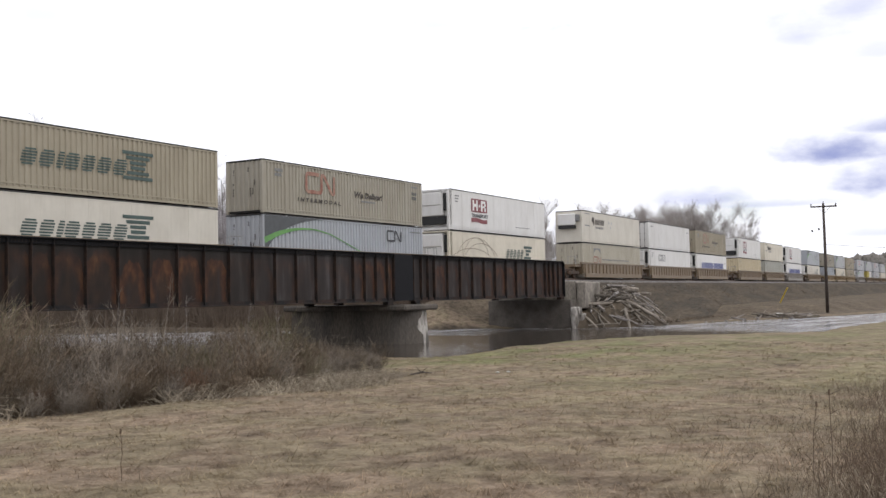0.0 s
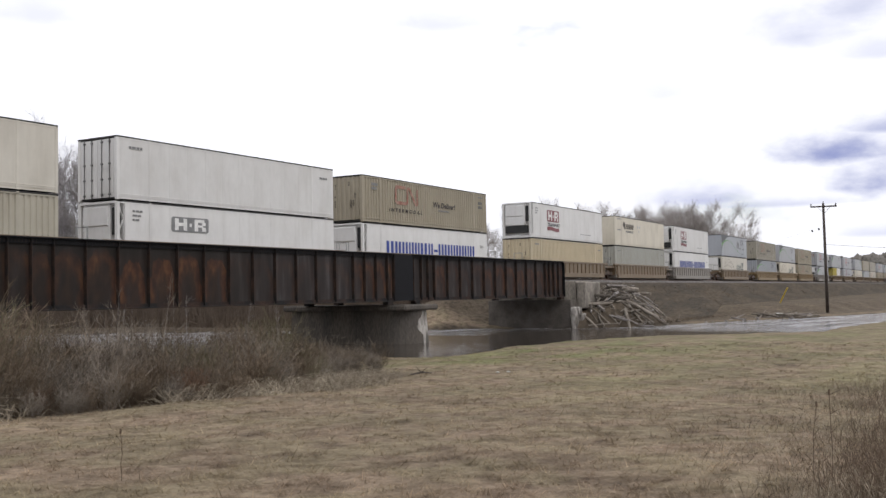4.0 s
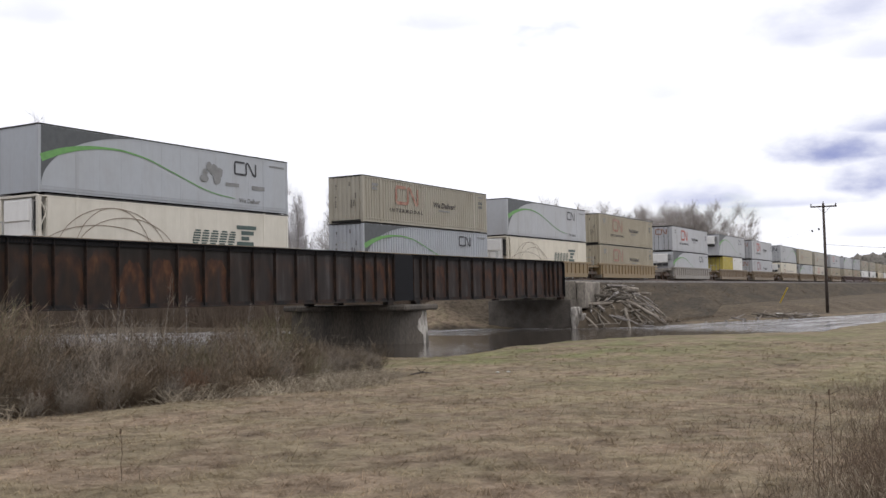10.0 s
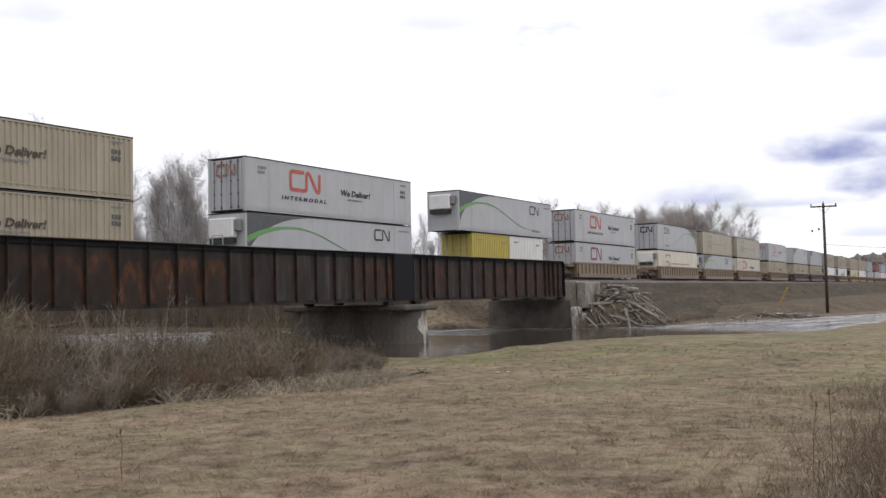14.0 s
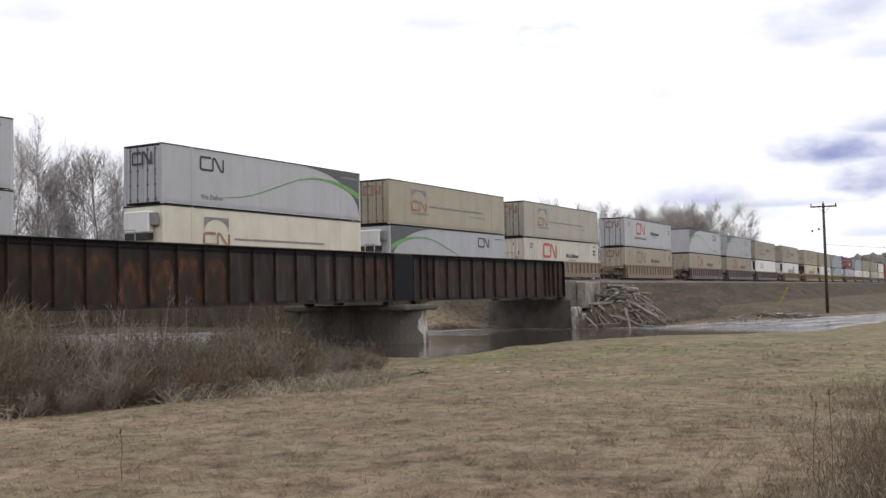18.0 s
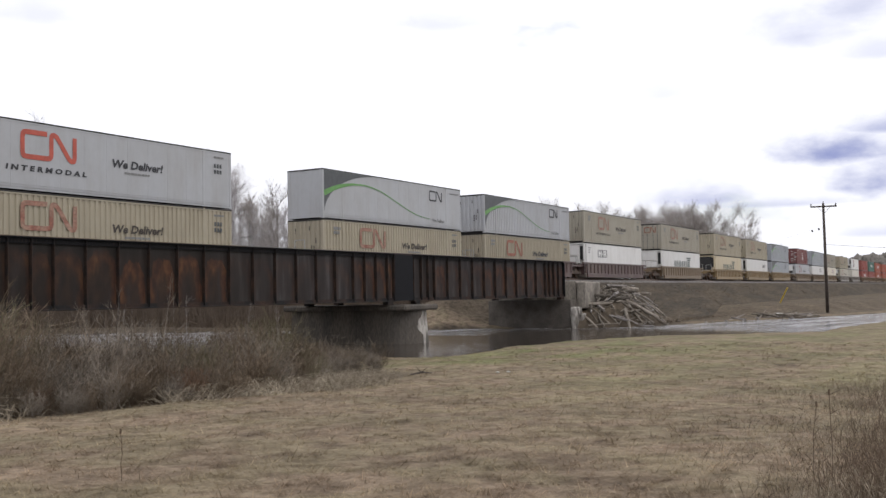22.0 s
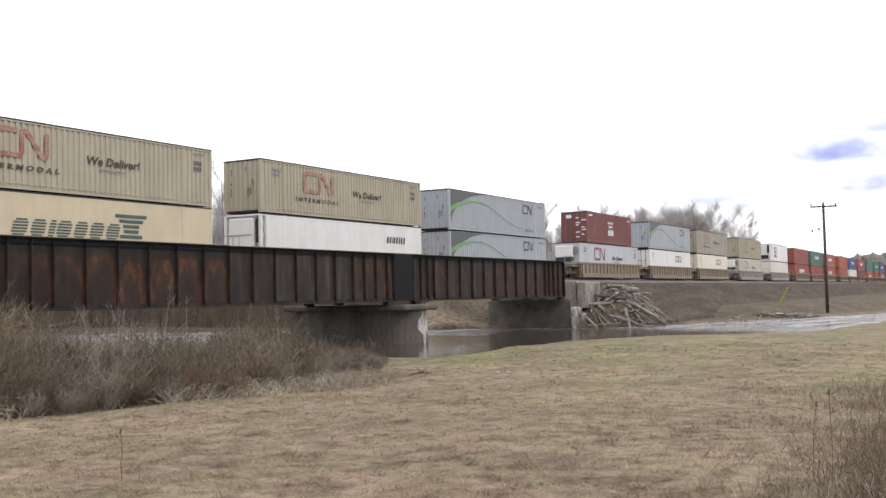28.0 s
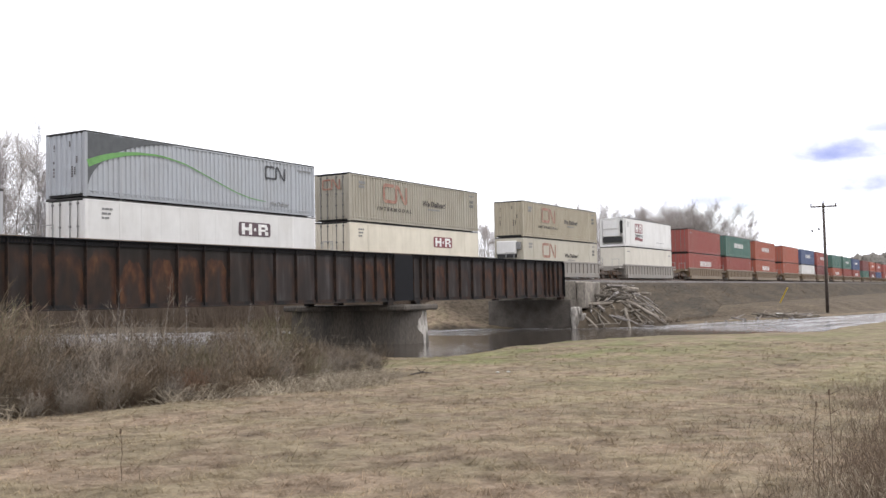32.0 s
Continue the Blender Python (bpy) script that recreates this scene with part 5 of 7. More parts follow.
            child("side_vent", ("side_vent", end), lambda: boxes((0.14, 0.42, -w + 0.2, -w + 0.52, 1.35, 2.6), bevel=0.04), M["rubber"], u)

            def frame_bars():
                bm = bmesh.new()
                for y in (-w + 0.06, w - 0.06):
                    for za, zb in ((0.2, 1.4), (1.4, 2.75)):
                        tube(bm, (0.08, y, za), (0.42, y, (za + zb) / 2), 0.03)
                        tube(bm, (0.42, y, (za + zb) / 2), (0.08, y, zb), 0.03)
                box(bm, 0.0, 0.1, -w + 0.12, w - 0.12, 0.0, 0.16)
                box(bm, 0.0, 0.1, -w + 0.12, w - 0.12, BOX_H - 0.13, BOX_H - 0.03)
                return bm
            child("end_frame", "end_frame", frame_bars, p, c, "open tubular end frame")
    if end == "doors" and liv in ("im", "im_faded", "im_brown", "world", "wave_flip"):
        def door_mark():
            bm = bmesh.new()
            mark(bm, 0, 0, 1.25, 0.55, 0.11)
            bm.transform(Matrix.Translation((-0.062, 0.62, 1.95)) @ Matrix.Rotation(radians(-90), 4, "Z") @ Matrix.Translation((0, -DECAL_Y, 0)))
            return bm
        child("door_emblem", "door_emblem", door_mark, M["logo_black" if liv == "wave_flip" else "logo_faded"], c)
    livery(c, liv, ln)
    for o in c.children:
        if o.name.startswith(("small_print", "block_emblem", "badge_mark", "block_name", "artwork")):
            o["kind"] = "stuff"
    return c


def well_car(paint_name, back_truck, ln):
    """One unit of an articulated well wagon, near end at x = 0 of its container."""
    p = M[paint_name]
    car = new("well_wagon")
    words_of = {"well_tan": "dusty tan", "well_yellow": "faded yellow", "well_maroon": "dark maroon", "well_grey": "grimy grey"}[paint_name]
    tagged(car, words_of + " articulated well wagon carrying stacked containers", "railway wagon", "well wagons")
    for sg in (-1, 1):
        a, b = sorted((sg * 1.36, sg * 1.42))
        child("side_panel", ("well_panel", sg), lambda: boxes((-0.2, ln + 0.2, a, b, 0.42, 1.30)), p, car)
        a2, b2 = sorted((sg * 1.34, sg * 1.50))
        child("top_chord", ("top_chord", sg), lambda: boxes((-0.9, ln + 0.9, a2, b2, 1.28, 1.44), bevel=0.02), p, car)
        child("bottom_sill", ("bottom_sill", sg), lambda: boxes((0.2, ln - 0.2, a2, b2, 0.06, 0.44), bevel=0.02), p, car)
        for k in range(18 if sg < 0 else 0):
            x = 0.15 + k * (ln - 0.3) / 17
            y0, y1 = sorted((sg * 1.42, sg * 1.49))
            child("rib", ("rib", sg), lambda: boxes((-0.045, 0.045, y0, y1, 0.44, 1.28)), p, car, at=(x, 0, 0))
    child("well_floor", "well_floor", lambda: boxes((0.0, ln, -1.34, 1.34, 0.08, 0.34)), M["well_grey"], car)
    for x, sg in ((-0.15, -1), (ln + 0.15, 1)):
        a, b = sorted((x, x + sg * 1.55))
        child("end_platform", ("end_platform", sg), lambda: boxes((a, b, -1.25, 1.25, 1.02, 1.20), (a, b, -0.62, 0.62, 0.55, 1.02), (min(x, x + sg * 0.1), max(x, x + sg * 0.1), -1.3, 1.3, 0.34, 1.30)), p, car)

        def rail_bm():
            bm = bmesh.new()
            e = x + sg * 1.45
            tube(bm, (e, -1.2, 1.15), (e, -1.2, 1.95), 0.025)
            tube(bm, (e, -0.5, 1.15), (e, -0.5, 1.95), 0.025)
            tube(bm, (e, -1.2, 1.95), (e, -0.5, 1.95), 0.025)
            return bm
        child("handrail", ("handrail", sg), rail_bm, M["steel"], car)
    for xc in ([-1.75] + ([ln + 1.75] if back_truck else [])):
        tr = child("truck", ("truck", 0), lambda: boxes((-1.25, 1.25, -1.12, -0.98, 0.36, 0.62), (-1.25, 1.25, 0.98, 1.12, 0.36, 0.62), (-0.3, 0.3, -1.1, 1.1, 0.5, 0.82),
                                                        (-0.95, -0.75, -1.14, -0.96, 0.3, 0.7), (0.75, 0.95, -1.14, -0.96, 0.3, 0.7), bevel=0.02), M["wheel"], car, at=(xc, 0, 0))
        for dx in (-0.87, 0.87):
            for sy in (-1, 1):
                def wheel():
                    bm = bmesh.new()
                    tube(bm, (0, sy * 0.68, 0), (0, sy * 0.82, 0), 0.42, 0.42, 16)
                    tube(bm, (0, sy * 0.66, 0), (0, sy * 0.69, 0), 0.45, 0.45, 16)
                    tube(bm, (0, sy * 0.1, 0), (0, sy * 0.97, 0), 0.09, 0.09, 8)
                    return bm
                child("wheel", ("wheel", sy), wheel, M["wheel"], tr, at=(dx, 0, 0.42))
    return car


F = BOX_L
TAN = "tan corrugated steel container with faded red emblem"
WAVE = "light grey container with dark corner and green swoosh"
HRW = "white refrigerated container with transport badge"
Q_ = "container with dark green striped block lettering"
# distance along the line of each stack's leading end at the start, upper box, lower box, wagon paint
STACKS = [
    (22.2, (F, "corr", "corr", "tan_yellow", "quik", "tan corrugated " + Q_), (F, "smooth", "unit", "off_white", "quik", "off-white smooth " + Q_), "well_tan"),
    (41.75, (F, "corr", "corr", "tan_grey", "im_faded", "grey-tan corrugated container with faded red emblem"), (F, "corr", "corr", "grey", "wave", WAVE), "well_tan"),
    (61.45, (F, "smooth", "unit", "white", "hr", HRW), (F, "smooth", "unit", "cream", "globe", "cream refrigerated container with brown globe lines"), "well_tan"),
    (85.9, (F, "smooth", "small", "off_white", "bison", "off-white refrigerated container with animal emblem"), (F, "corr", "corr", "beige", "world", "beige corrugated steel container with grey arch emblem"), "well_tan"),
    (105.2, (F, "smooth", "doors", "white", "plain", "plain white container with ribbed doors"), (F, "smooth", "unit", "white", "hr_low", HRW), "well_tan"),
    (124.3, (F, "corr", "corr", "tan", "im_faded", TAN), (F, "smooth", "unit", "white", "maritime", "white container with large blue block lettering"), "well_tan"),
    (148.2, (F, "smooth", "unit", "white", "hr", HRW), (F, "corr", "corr", "cream_yellow", "plain", "cream-yellow corrugated steel container"), "well_tan"),
    (167.85, (F, "smooth", "plain", "cream", "bison", "cream smooth container with brown animal emblem"), (F, "corr", "corr", "mid_grey", "plain", "dull grey corrugated steel container"), "well_tan"),
    (187.6, (F, "smooth", "unit", "white", "hr", HRW), (F, "smooth", "unit", "white", "maritime", "white container with large blue block lettering"), "well_grey"),
    (211.2, (F, "smooth", "plain", "grey", "wave_art", WAVE + " and artwork"), (F, "smooth", "unit", "off_white", "globe", "off-white refrigerated container with brown globe lines"), "well_tan"),
    (234.5, (F, "corr", "corr", "tan_grey", "im_faded", "grey-tan corrugated container with faded red emblem"), (F, "corr", "corr", "grey", "wave", WAVE), "well_yellow"),
    (254.1, (F, "smooth", "plain", "light_grey", "wave", WAVE), (F, "smooth", "unit", "cream", "globe", "cream refrigerated container with brown globe lines"), "well_yellow"),
    (273.8, (F, "corr", "corr", "tan_yellow", "im_faded", TAN), (F, "corr", "corr", "tan_yellow", "im_faded", TAN), "well_yellow"),
    (297.5, (F, "smooth", "doors", "light_grey", "im", "light grey container with red emblem and ribbed doors"), (F, "smooth", "small", "light_grey", "wave", WAVE), "well_grey"),
    (320.0, (F, "smooth", "small", "light_grey", "wave", WAVE), "SHORT", "well_tan"),
    (341.4, (F, "smooth", "doors", "light_grey", "im", "light grey container with red emblem and ribbed doors"), (F, "smooth", "doors", "light_grey", "im_brown", "light grey container with dark red emblem"), "well_tan"),
    (365.6, (F, "smooth", "doors", "light_grey", "wave_flip", WAVE + " at the tail"), (F, "smooth", "small", "cream", "world", "dusty cream container with grey arch emblem"), "well_tan"),
    (384.9, (F, "smooth", "doors", "tan_yellow", "world", "tan smooth container with grey arch emblem"), (F, "smooth", "small", "light_grey", "wave", WAVE), "well_tan"),
    (404.6, (F, "smooth", "doors", "tan_grey", "world", "tan smooth container with grey arch emblem"), (F, "corr", "corr", "off_white", "im", "off-white corrugated container with red emblem"), "well_tan"),
    (428.4, (F, "smooth", "doors", "light_grey", "im", "light grey container with red emblem and ribbed doors"), (F, "corr", "doors", "tan_yellow", "im_faded", TAN), "well_tan"),
    (452.2, (F, "smooth", "plain", "light_grey", "wave", WAVE), (F, "corr", "corr", "tan_yellow", "im_faded", TAN), "well_maroon"),
    (471.95, (F, "corr", "corr", "light_grey", "wave", WAVE), (F, "corr", "corr", "tan", "im_brick", TAN), "well_maroon"),
    (491.6, (F, "corr", "corr", "tan_grey", "im_faded", "grey-tan corrugated container with faded red emblem"), (F, "smooth", "unit", "white", "hr_low", HRW), "well_maroon"),
    (515.0, (F, "corr", "doors", "tan_grey", "im_faded", "grey-tan corrugated container with faded red emblem"), (F, "smooth", "unit", "white", "quik", "white refrigerated " + Q_), "well_tan"),
    (539.0, (F, "corr", "corr", "tan_yellow", "im_faded", TAN), (F, "smooth", "grille", "cream_yellow", "quik", "cream refrigerated " + Q_), "well_yellow"),
    (558.8, (F, "corr", "corr", "tan_yellow", "im_faded", TAN), (F, "smooth", "unit", "white", "quik_small", "white refrigerated container with small lettering"), "well_yellow"),
    (578.8, (F, "corr", "corr", "grey", "wave", WAVE), (F, "corr", "corr", "grey", "wave", WAVE), "well_yellow"),
    (602.4, (12.19, "corr", "doors", "maroon", "star", "maroon corrugated steel container with white emblem"), (F, "smooth", "small", "light_grey", "im_brown", "light grey refrigerated container with red emblem"), "well_tan"),
    (622.6, (F, "corr", "corr", "grey", "wave", WAVE), (F, "smooth", "doors", "white", "hr_end_dark", "white container with badge and ribbed doors"), "well_tan"),
    (642.1, (F, "corr", "doors", "tan_grey", "im_faded", "grey-tan corrugated container with faded red emblem"), (F, "smooth", "doors", "cream", "hr_end", "cream container with badge and ribbed doors"), "well_tan"),
    (665.9, (F, "corr", "corr", "tan_yellow", "im_faded", TAN), (F, "smooth", "small", "beige", "im_faded", "dusty grey refrigerated container with faded emblem"), "well_grey"),
    (689.8, (F, "smooth", "unit", "white", "hr", HRW), (F, "smooth", "plain", "off_white", "plain", "dusty off-white smooth container"), "well_grey"),
]
FAR_PAINT = [("red", "red"), ("green", "red"), ("orange_red", "orange_red"), ("orange_red", "orange_red"), ("blue", "white"), ("red", "maroon"),
             ("green", "orange_red"), ("green", "red"), ("blue", "red"), ("maroon", "green"), ("orange_red", "maroon"), ("red", "blue")]
s = 713.4
for k in range(22):
    up, low = FAR_PAINT[k % len(FAR_PAINT)]
    STACKS.append((s, (F, "corr", "doors", up, "ocean" if k % 3 else "plain", "%s corrugated steel container" % up.replace("_", " ")),
                   (F, "corr", "doors", low, "plain" if k % 2 else "ocean", "%s corrugated steel container" % low.replace("_", " ")), "well_tan"))
    s += 19.75 if k % 3 != 2 else 23.9


def moved(t):
    """How far the train has rolled since the start."""
    return 18.331 * t + 0.00108 * t ** 3 / 6


ROLLING = []     # thing, leading end at the start, length, height above rail
WELL_FLOOR, STACK_Z = 0.35, 3.28
for i, (s0, up, low, wagon) in enumerate(STACKS):
    nxt = STACKS[i + 1][0] if i + 1 < len(STACKS) else s0 + 19.7
    ROLLING.append((well_car(wagon, nxt - s0 > 21, F), s0, F, 0.0))
    if low == "SHORT":
        ROLLING.append((container((6.06, "corr", "doors", "yellow", "plain", "short mustard-yellow corrugated steel container")), s0 + 1.95, 6.06, WELL_FLOOR))
        ROLLING.append((container((6.06, "corr", "doors", "white", "plain", "short white corrugated steel container")), s0 + 8.1, 6.06, WELL_FLOOR))
    else:
        ROLLING.append((container(low), s0, low[0], WELL_FLOOR))
    off = (F - up[0]) / 2
    ROLLING.append((container(up), s0 + off, up[0], STACK_Z))


def on_track(x, ln, h):
    """Pose of a thing whose ends sit on the track at x and x + ln."""
    ya, yb, za, zb = track_y(x), track_y(x + ln), track_z(x), track_z(x + ln)
    return pose(x, ya, za + h, 0, -math.degrees(math.atan((zb - za) / ln)), math.degrees(math.atan((yb - ya) / ln)))


def motions():
    """The train rolls along the line at about 66 km/h for the whole clip."""
    for thing, s0, ln, h in ROLLING:
        rows = [(t, on_track(s0 - moved(t), ln, h)) for t in range(0, 33, 2)]
        walk(thing, rows)


# ---- pole and bank clutter ----
def gz(x, y):
    return float(ground_height(np.array([x]), np.array([y]))[0])


def build_pole():
    x, y = 118.0, 20.77
    z = gz(x, y)
    p = tagged(new("utility_pole"), "dark leaning wooden utility pole with a crossarm", "utility pole")
    p.location = (x, y, z)
    top = Vector((-0.55, -0.02, 12.0))
    bm = bmesh.new()
    tube(bm, (0, 0, -0.6), top, 0.19, 0.125, 12)
    part("shaft", bm, M["pole"], p, smooth=True)
    side = Vector((0.52, -0.85, 0)).normalized()
    c = top - Vector((0, 0, 0.35)) + Vector((-0.12, -0.08, 0))
    bm = bmesh.new()
    a, b = c - side * 1.5 + Vector((0, 0, -0.05)), c + side * 1.4 + Vector((0, 0, 0.03))
    tube(bm, a, b, 0.085, 0.085, 4)
    part("crossarm", bm, M["pole"], p)
    for q in (0.03, 0.97):
        bm = bmesh.new()
        o = a.lerp(b, q)
        tube(bm, o + Vector((0, 0, 0.05)), o + Vector((0, 0, 0.2)), 0.05, 0.05, 8)
        tube(bm, o + Vector((0, 0, 0.2)), o + Vector((0, 0, 0.32)), 0.10, 0.06, 8)
        part("insulator", bm, M["pole"], p)
    bm = bmesh.new()
    tube(bm, top, top + Vector((0, 0, 0.2)), 0.06, 0.05, 8)
    part("insulator", bm, M["pole"], p)
    for sg in (-1, 1):
        bm = bmesh.new()
        tube(bm, c + side * sg * 0.75, c - Vector((0, 0, 0.8)), 0.025, 0.025, 5)
        part("brace", bm, M["pole"], p)
    # sagging wire to the next pole beyond the view
    w = tagged(new("overhead_wire"), "thin sagging overhead wire leaving the pole", "wire")
    bm = bmesh.new()
    a, b = Vector((x, y, z)) + top - Vector((0.1, 0, 4.5)), Vector((165, 2, z + 8.2))
    last = a
    for k in range(1, 13):
        t = k / 12
        q = a.lerp(b, t) - Vector((0, 0, 2.0 * t * (1 - t)))
        tube(bm, last, q, 0.016, 0.016, 4)
        last = q
    part("strand", bm, M["rubber"], w)
    # unseen wire, added to hold two small dark dots of unknown kind
    w = tagged(new("overhead_wire"), "thin added overhead wire holding two small dark beads", "wire")
    a, b = Vector((117.6, 20.7, 9.6)), Vector((330, 90, 14.0))
    bm = bmesh.new()
    tube(bm, a, b, 0.006, 0.006, 4)
    part("strand", bm, M["rubber"], w)
    for q in (0.02, 0.045):
        bm = bmesh.new()
        o = a.lerp(b, q)
        tube(bm, o - Vector((0.2, 0.06, 0.16)), o + Vector((0.2, 0.06, 0.04)), 0.10, 0.07, 8)
        part("dark_bead", bm, M["rubber"], w)
    g = tagged(new("guy_guard"), "yellow plastic guy-wire guard leaning on the embankment", "guy guard")
    bm = bmesh.new()
    gx, gy = 128.7, 28.2
    tube(bm, (gx, gy, gz(gx, gy) - 0.1), (gx - 0.6, gy - 1.1, gz(gx, gy) + 1.85), 0.075, 0.075, 8)
    part("sleeve", bm, M["guy"], g)


build_pole()


def build_log_pile():
    rng = random.Random(11)
    for k in range(200):
        t = min(1, max(0, rng.gauss(0.46, 0.21)))
        x = 77.8 + 12 * t + rng.uniform(-0.4, 0.4)
        d = rng.random() ** 2.4
        y = 32.6 - 4.4 * d - 0.8 * t * t
        ln = rng.uniform(0.8, 3.0) * (0.6 if d > 0.6 else 1.0)
        a = rng.uniform(0, 6.28)
        lift = 0.04 + 0.5 * rng.random() ** 1.6 * (1 - d)
        dx, dy = math.cos(a) * ln / 2, math.sin(a) * ln / 2
        yb = min(33.2, y + dy)
        p0 = Vector((x - dx, min(33.2, y - dy), max(0.05, gz(x - dx, min(33.2, y - dy))) + lift + rng.uniform(-0.1, 0.12)))
        p1 = Vector((x + dx, yb, max(0.05, gz(x + dx, yb)) + lift + rng.uniform(-0.1, 0.25)))
        v, c = (p1 - p0).normalized(), (p0 + p1) / 2
        ln = (p1 - p0).length
        g = tagged(new("driftwood_log"), "weathered grey driftwood timber in the bank pile", "log", "driftwood pile")
        r = rng.uniform(0.025, 0.09)
        bm = bmesh.new()
        mid = c + Vector((rng.uniform(-0.1, 0.1), rng.uniform(-0.1, 0.1), rng.uniform(-0.08, 0.08)))
        tube(bm, c - v * ln / 2, mid, r * 0.9, r, 7)
        tube(bm, mid, c + v * ln / 2, r, r * 0.6, 7)
        part("trunk", bm, M["timber"] if k % 6 else M["birch"], g)
        if k % 3 == 0:
            bm = bmesh.new()
            tube(bm, mid, mid + Vector((rng.uniform(-0.5, 0.5), rng.uniform(-0.5, 0.3), rng.uniform(0.2, 0.6))), r * 0.5, r * 0.2, 5)
            part("branch_stub", bm, M["timber"], g)
    # heavy trunks lying across the top of the jumble and sliding down its face
    for k in range(30):
        x, d = rng.uniform(79.0, 87.5), rng.random() ** 1.3
        y = 32.4 - 3.6 * d
        ln, a = rng.uniform(1.2, 3.6), rng.uniform(0, 6.28)
        dx, dy = math.cos(a) * ln / 2, math.sin(a) * ln / 2
        ya, yb = min(33.1, y - dy), min(33.1, y + dy)
        h = gz(x, y) + rng.uniform(0.1, 0.55) * (1 - 0.7 * d)
        p0 = Vector((x - dx, ya, max(gz(x - dx, ya) + 0.06, h + rng.uniform(-0.5, 0.2))))
        p1 = Vector((x + dx, yb, max(gz(x + dx, yb) + 0.06, h + rng.uniform(-0.5, 0.2))))
        g = tagged(new("driftwood_log"), "thick weathered driftwood trunk on the bank pile", "log", "driftwood pile")
        r = rng.uniform(0.07, 0.14)
        mid = p0.lerp(p1, 0.5) + Vector((0, 0, rng.uniform(-0.06, 0.1)))
        bm = bmesh.new()
        tube(bm, p0, mid, r * 1.1, r, 8)
        tube(bm, mid, p1, r, r * 0.7, 8)
        part("trunk", bm, M["timber"] if k % 5 else M["birch"], g)
        if k % 2:
            bm = bmesh.new()
            tube(bm, mid, mid + Vector((rng.uniform(-0.7, 0.7), rng.uniform(-0.5, 0.2), rng.uniform(0.1, 0.5))), r * 0.5, r * 0.2, 5)
            part("branch_stub", bm, M["timber"], g)
    me_list = []
    for v in range(4):
        bm = bmesh.new()
        bmesh.ops.create_icosphere(bm, subdivisions=1, radius=0.5)
        for q in bm.verts:
            q.co = Vector((q.co.x * rng.uniform(0.7, 1.2), q.co.y * rng.uniform(0.7, 1.2), q.co.z * rng.uniform(0.5, 0.9)))
        me = bpy.data.meshes.new("boulder")
        bm.to_mesh(me)
        bm.free()
        me.materials.append(M["stone"])
        me_list.append(me)
    for k in range(26):
        x = 77.6 + 26 * rng.random() ** 1.5
        y = 29.6 - 0.33 * (x - 78) + rng.uniform(-0.9, 0.8)
        o = new("boulder", me_list[k % 4])
        o.location = (x, y, gz(x, y) - 0.02)
        sc = rng.uniform(0.2, 0.6)
        o.scale = (sc, sc, sc)
        o.rotation_euler = (rng.uniform(0, 6), rng.uniform(0, 6), rng.uniform(0, 6))
        tagged(o, "grey broken stone on the river bank", "rock", "bank stones")
    # flotsam at the water's edge further along
    for k in range(40):
        x = rng.uniform(94, 110) if k % 8 == 0 else rng.gauss(103.2, 1.5)
        y = 26.2 - (x - 93) * 0.42 + rng.uniform(-0.5, 1.3)
        ln, a = rng.uniform(0.8, 3.6), rng.gauss(-0.35, 0.7)
        v = Vector((math.cos(a), math.sin(a), rng.uniform(-0.08, 0.25)))
        c = Vector((x, y, max(0.10, gz(x, y) + 0.08) + (0.35 * rng.random() if k % 4 else 0)))
        g = tagged(new("driftwood_log"), "pale driftwood stranded at the water's edge", "log", "stranded driftwood")
        bm = bmesh.new()
        tube(bm, c - v * ln / 2, c + v * ln / 2, rng.uniform(0.05, 0.14), rng.uniform(0.03, 0.08), 6)
        part("trunk", bm, M["timber"] if k % 4 else M["birch"], g)
    o = tagged(new("foam_block"), "white slab of flotsam among driftwood", "flotsam")
    o.location = (104.0, 22.6, max(0.2, gz(104.0, 22.6)) + 0.15)
    o.rotation_euler = (0.1, 0.08, -0.4)
    part("slab", boxes((-0.75, 0.75, -0.25, 0.25, -0.13, 0.13), bevel=0.08), M["litter"], o)
    g = tagged(new("dead_branch"), "dark dead branch lying on the grass by the river", "branch")
    g.location, g.scale = (29.5, 18.4, gz(29.5, 18.4)), (0.62, 0.62, 0.8)
    bm = bmesh.new()
    tube(bm, (-0.45, 0.35, 0.03), (0.1, -0.1, 0.10), 0.035, 0.045, 6)
    tube(bm, (0.1, -0.1, 0.10), (0.5, -0.45, 0.05), 0.045, 0.02, 6)
    part("stem", bm, M["pole"], g)
    for q in range(6):
        bm = bmesh.new()
        tube(bm, (0.05, -0.05, 0.09), (rng.uniform(-0.4, 0.4), rng.uniform(-0.4, 0.4), rng.uniform(0.1, 0.34)), 0.018, 0.008, 5)
        part("side_shoot", bm, M["pole"], g)
    for x, y in ((30.2, 15.8), (30.6, 15.6)):
        o = tagged(new("litter_scrap"), "crumpled white litter lying on the grass", "litter", "litter")
        o.location = (x, y, gz(x, y) + 0.06)
        bm = bmesh.new()
        bmesh.ops.create_icosphere(bm, subdivisions=2, radius=0.065)
        for q in bm.verts:
            q.co = q.co * rng.uniform(0.7, 1.2)
            q.co.z *= 0.4
        part("scrap", bm, M["litter"], o)


build_log_pile()


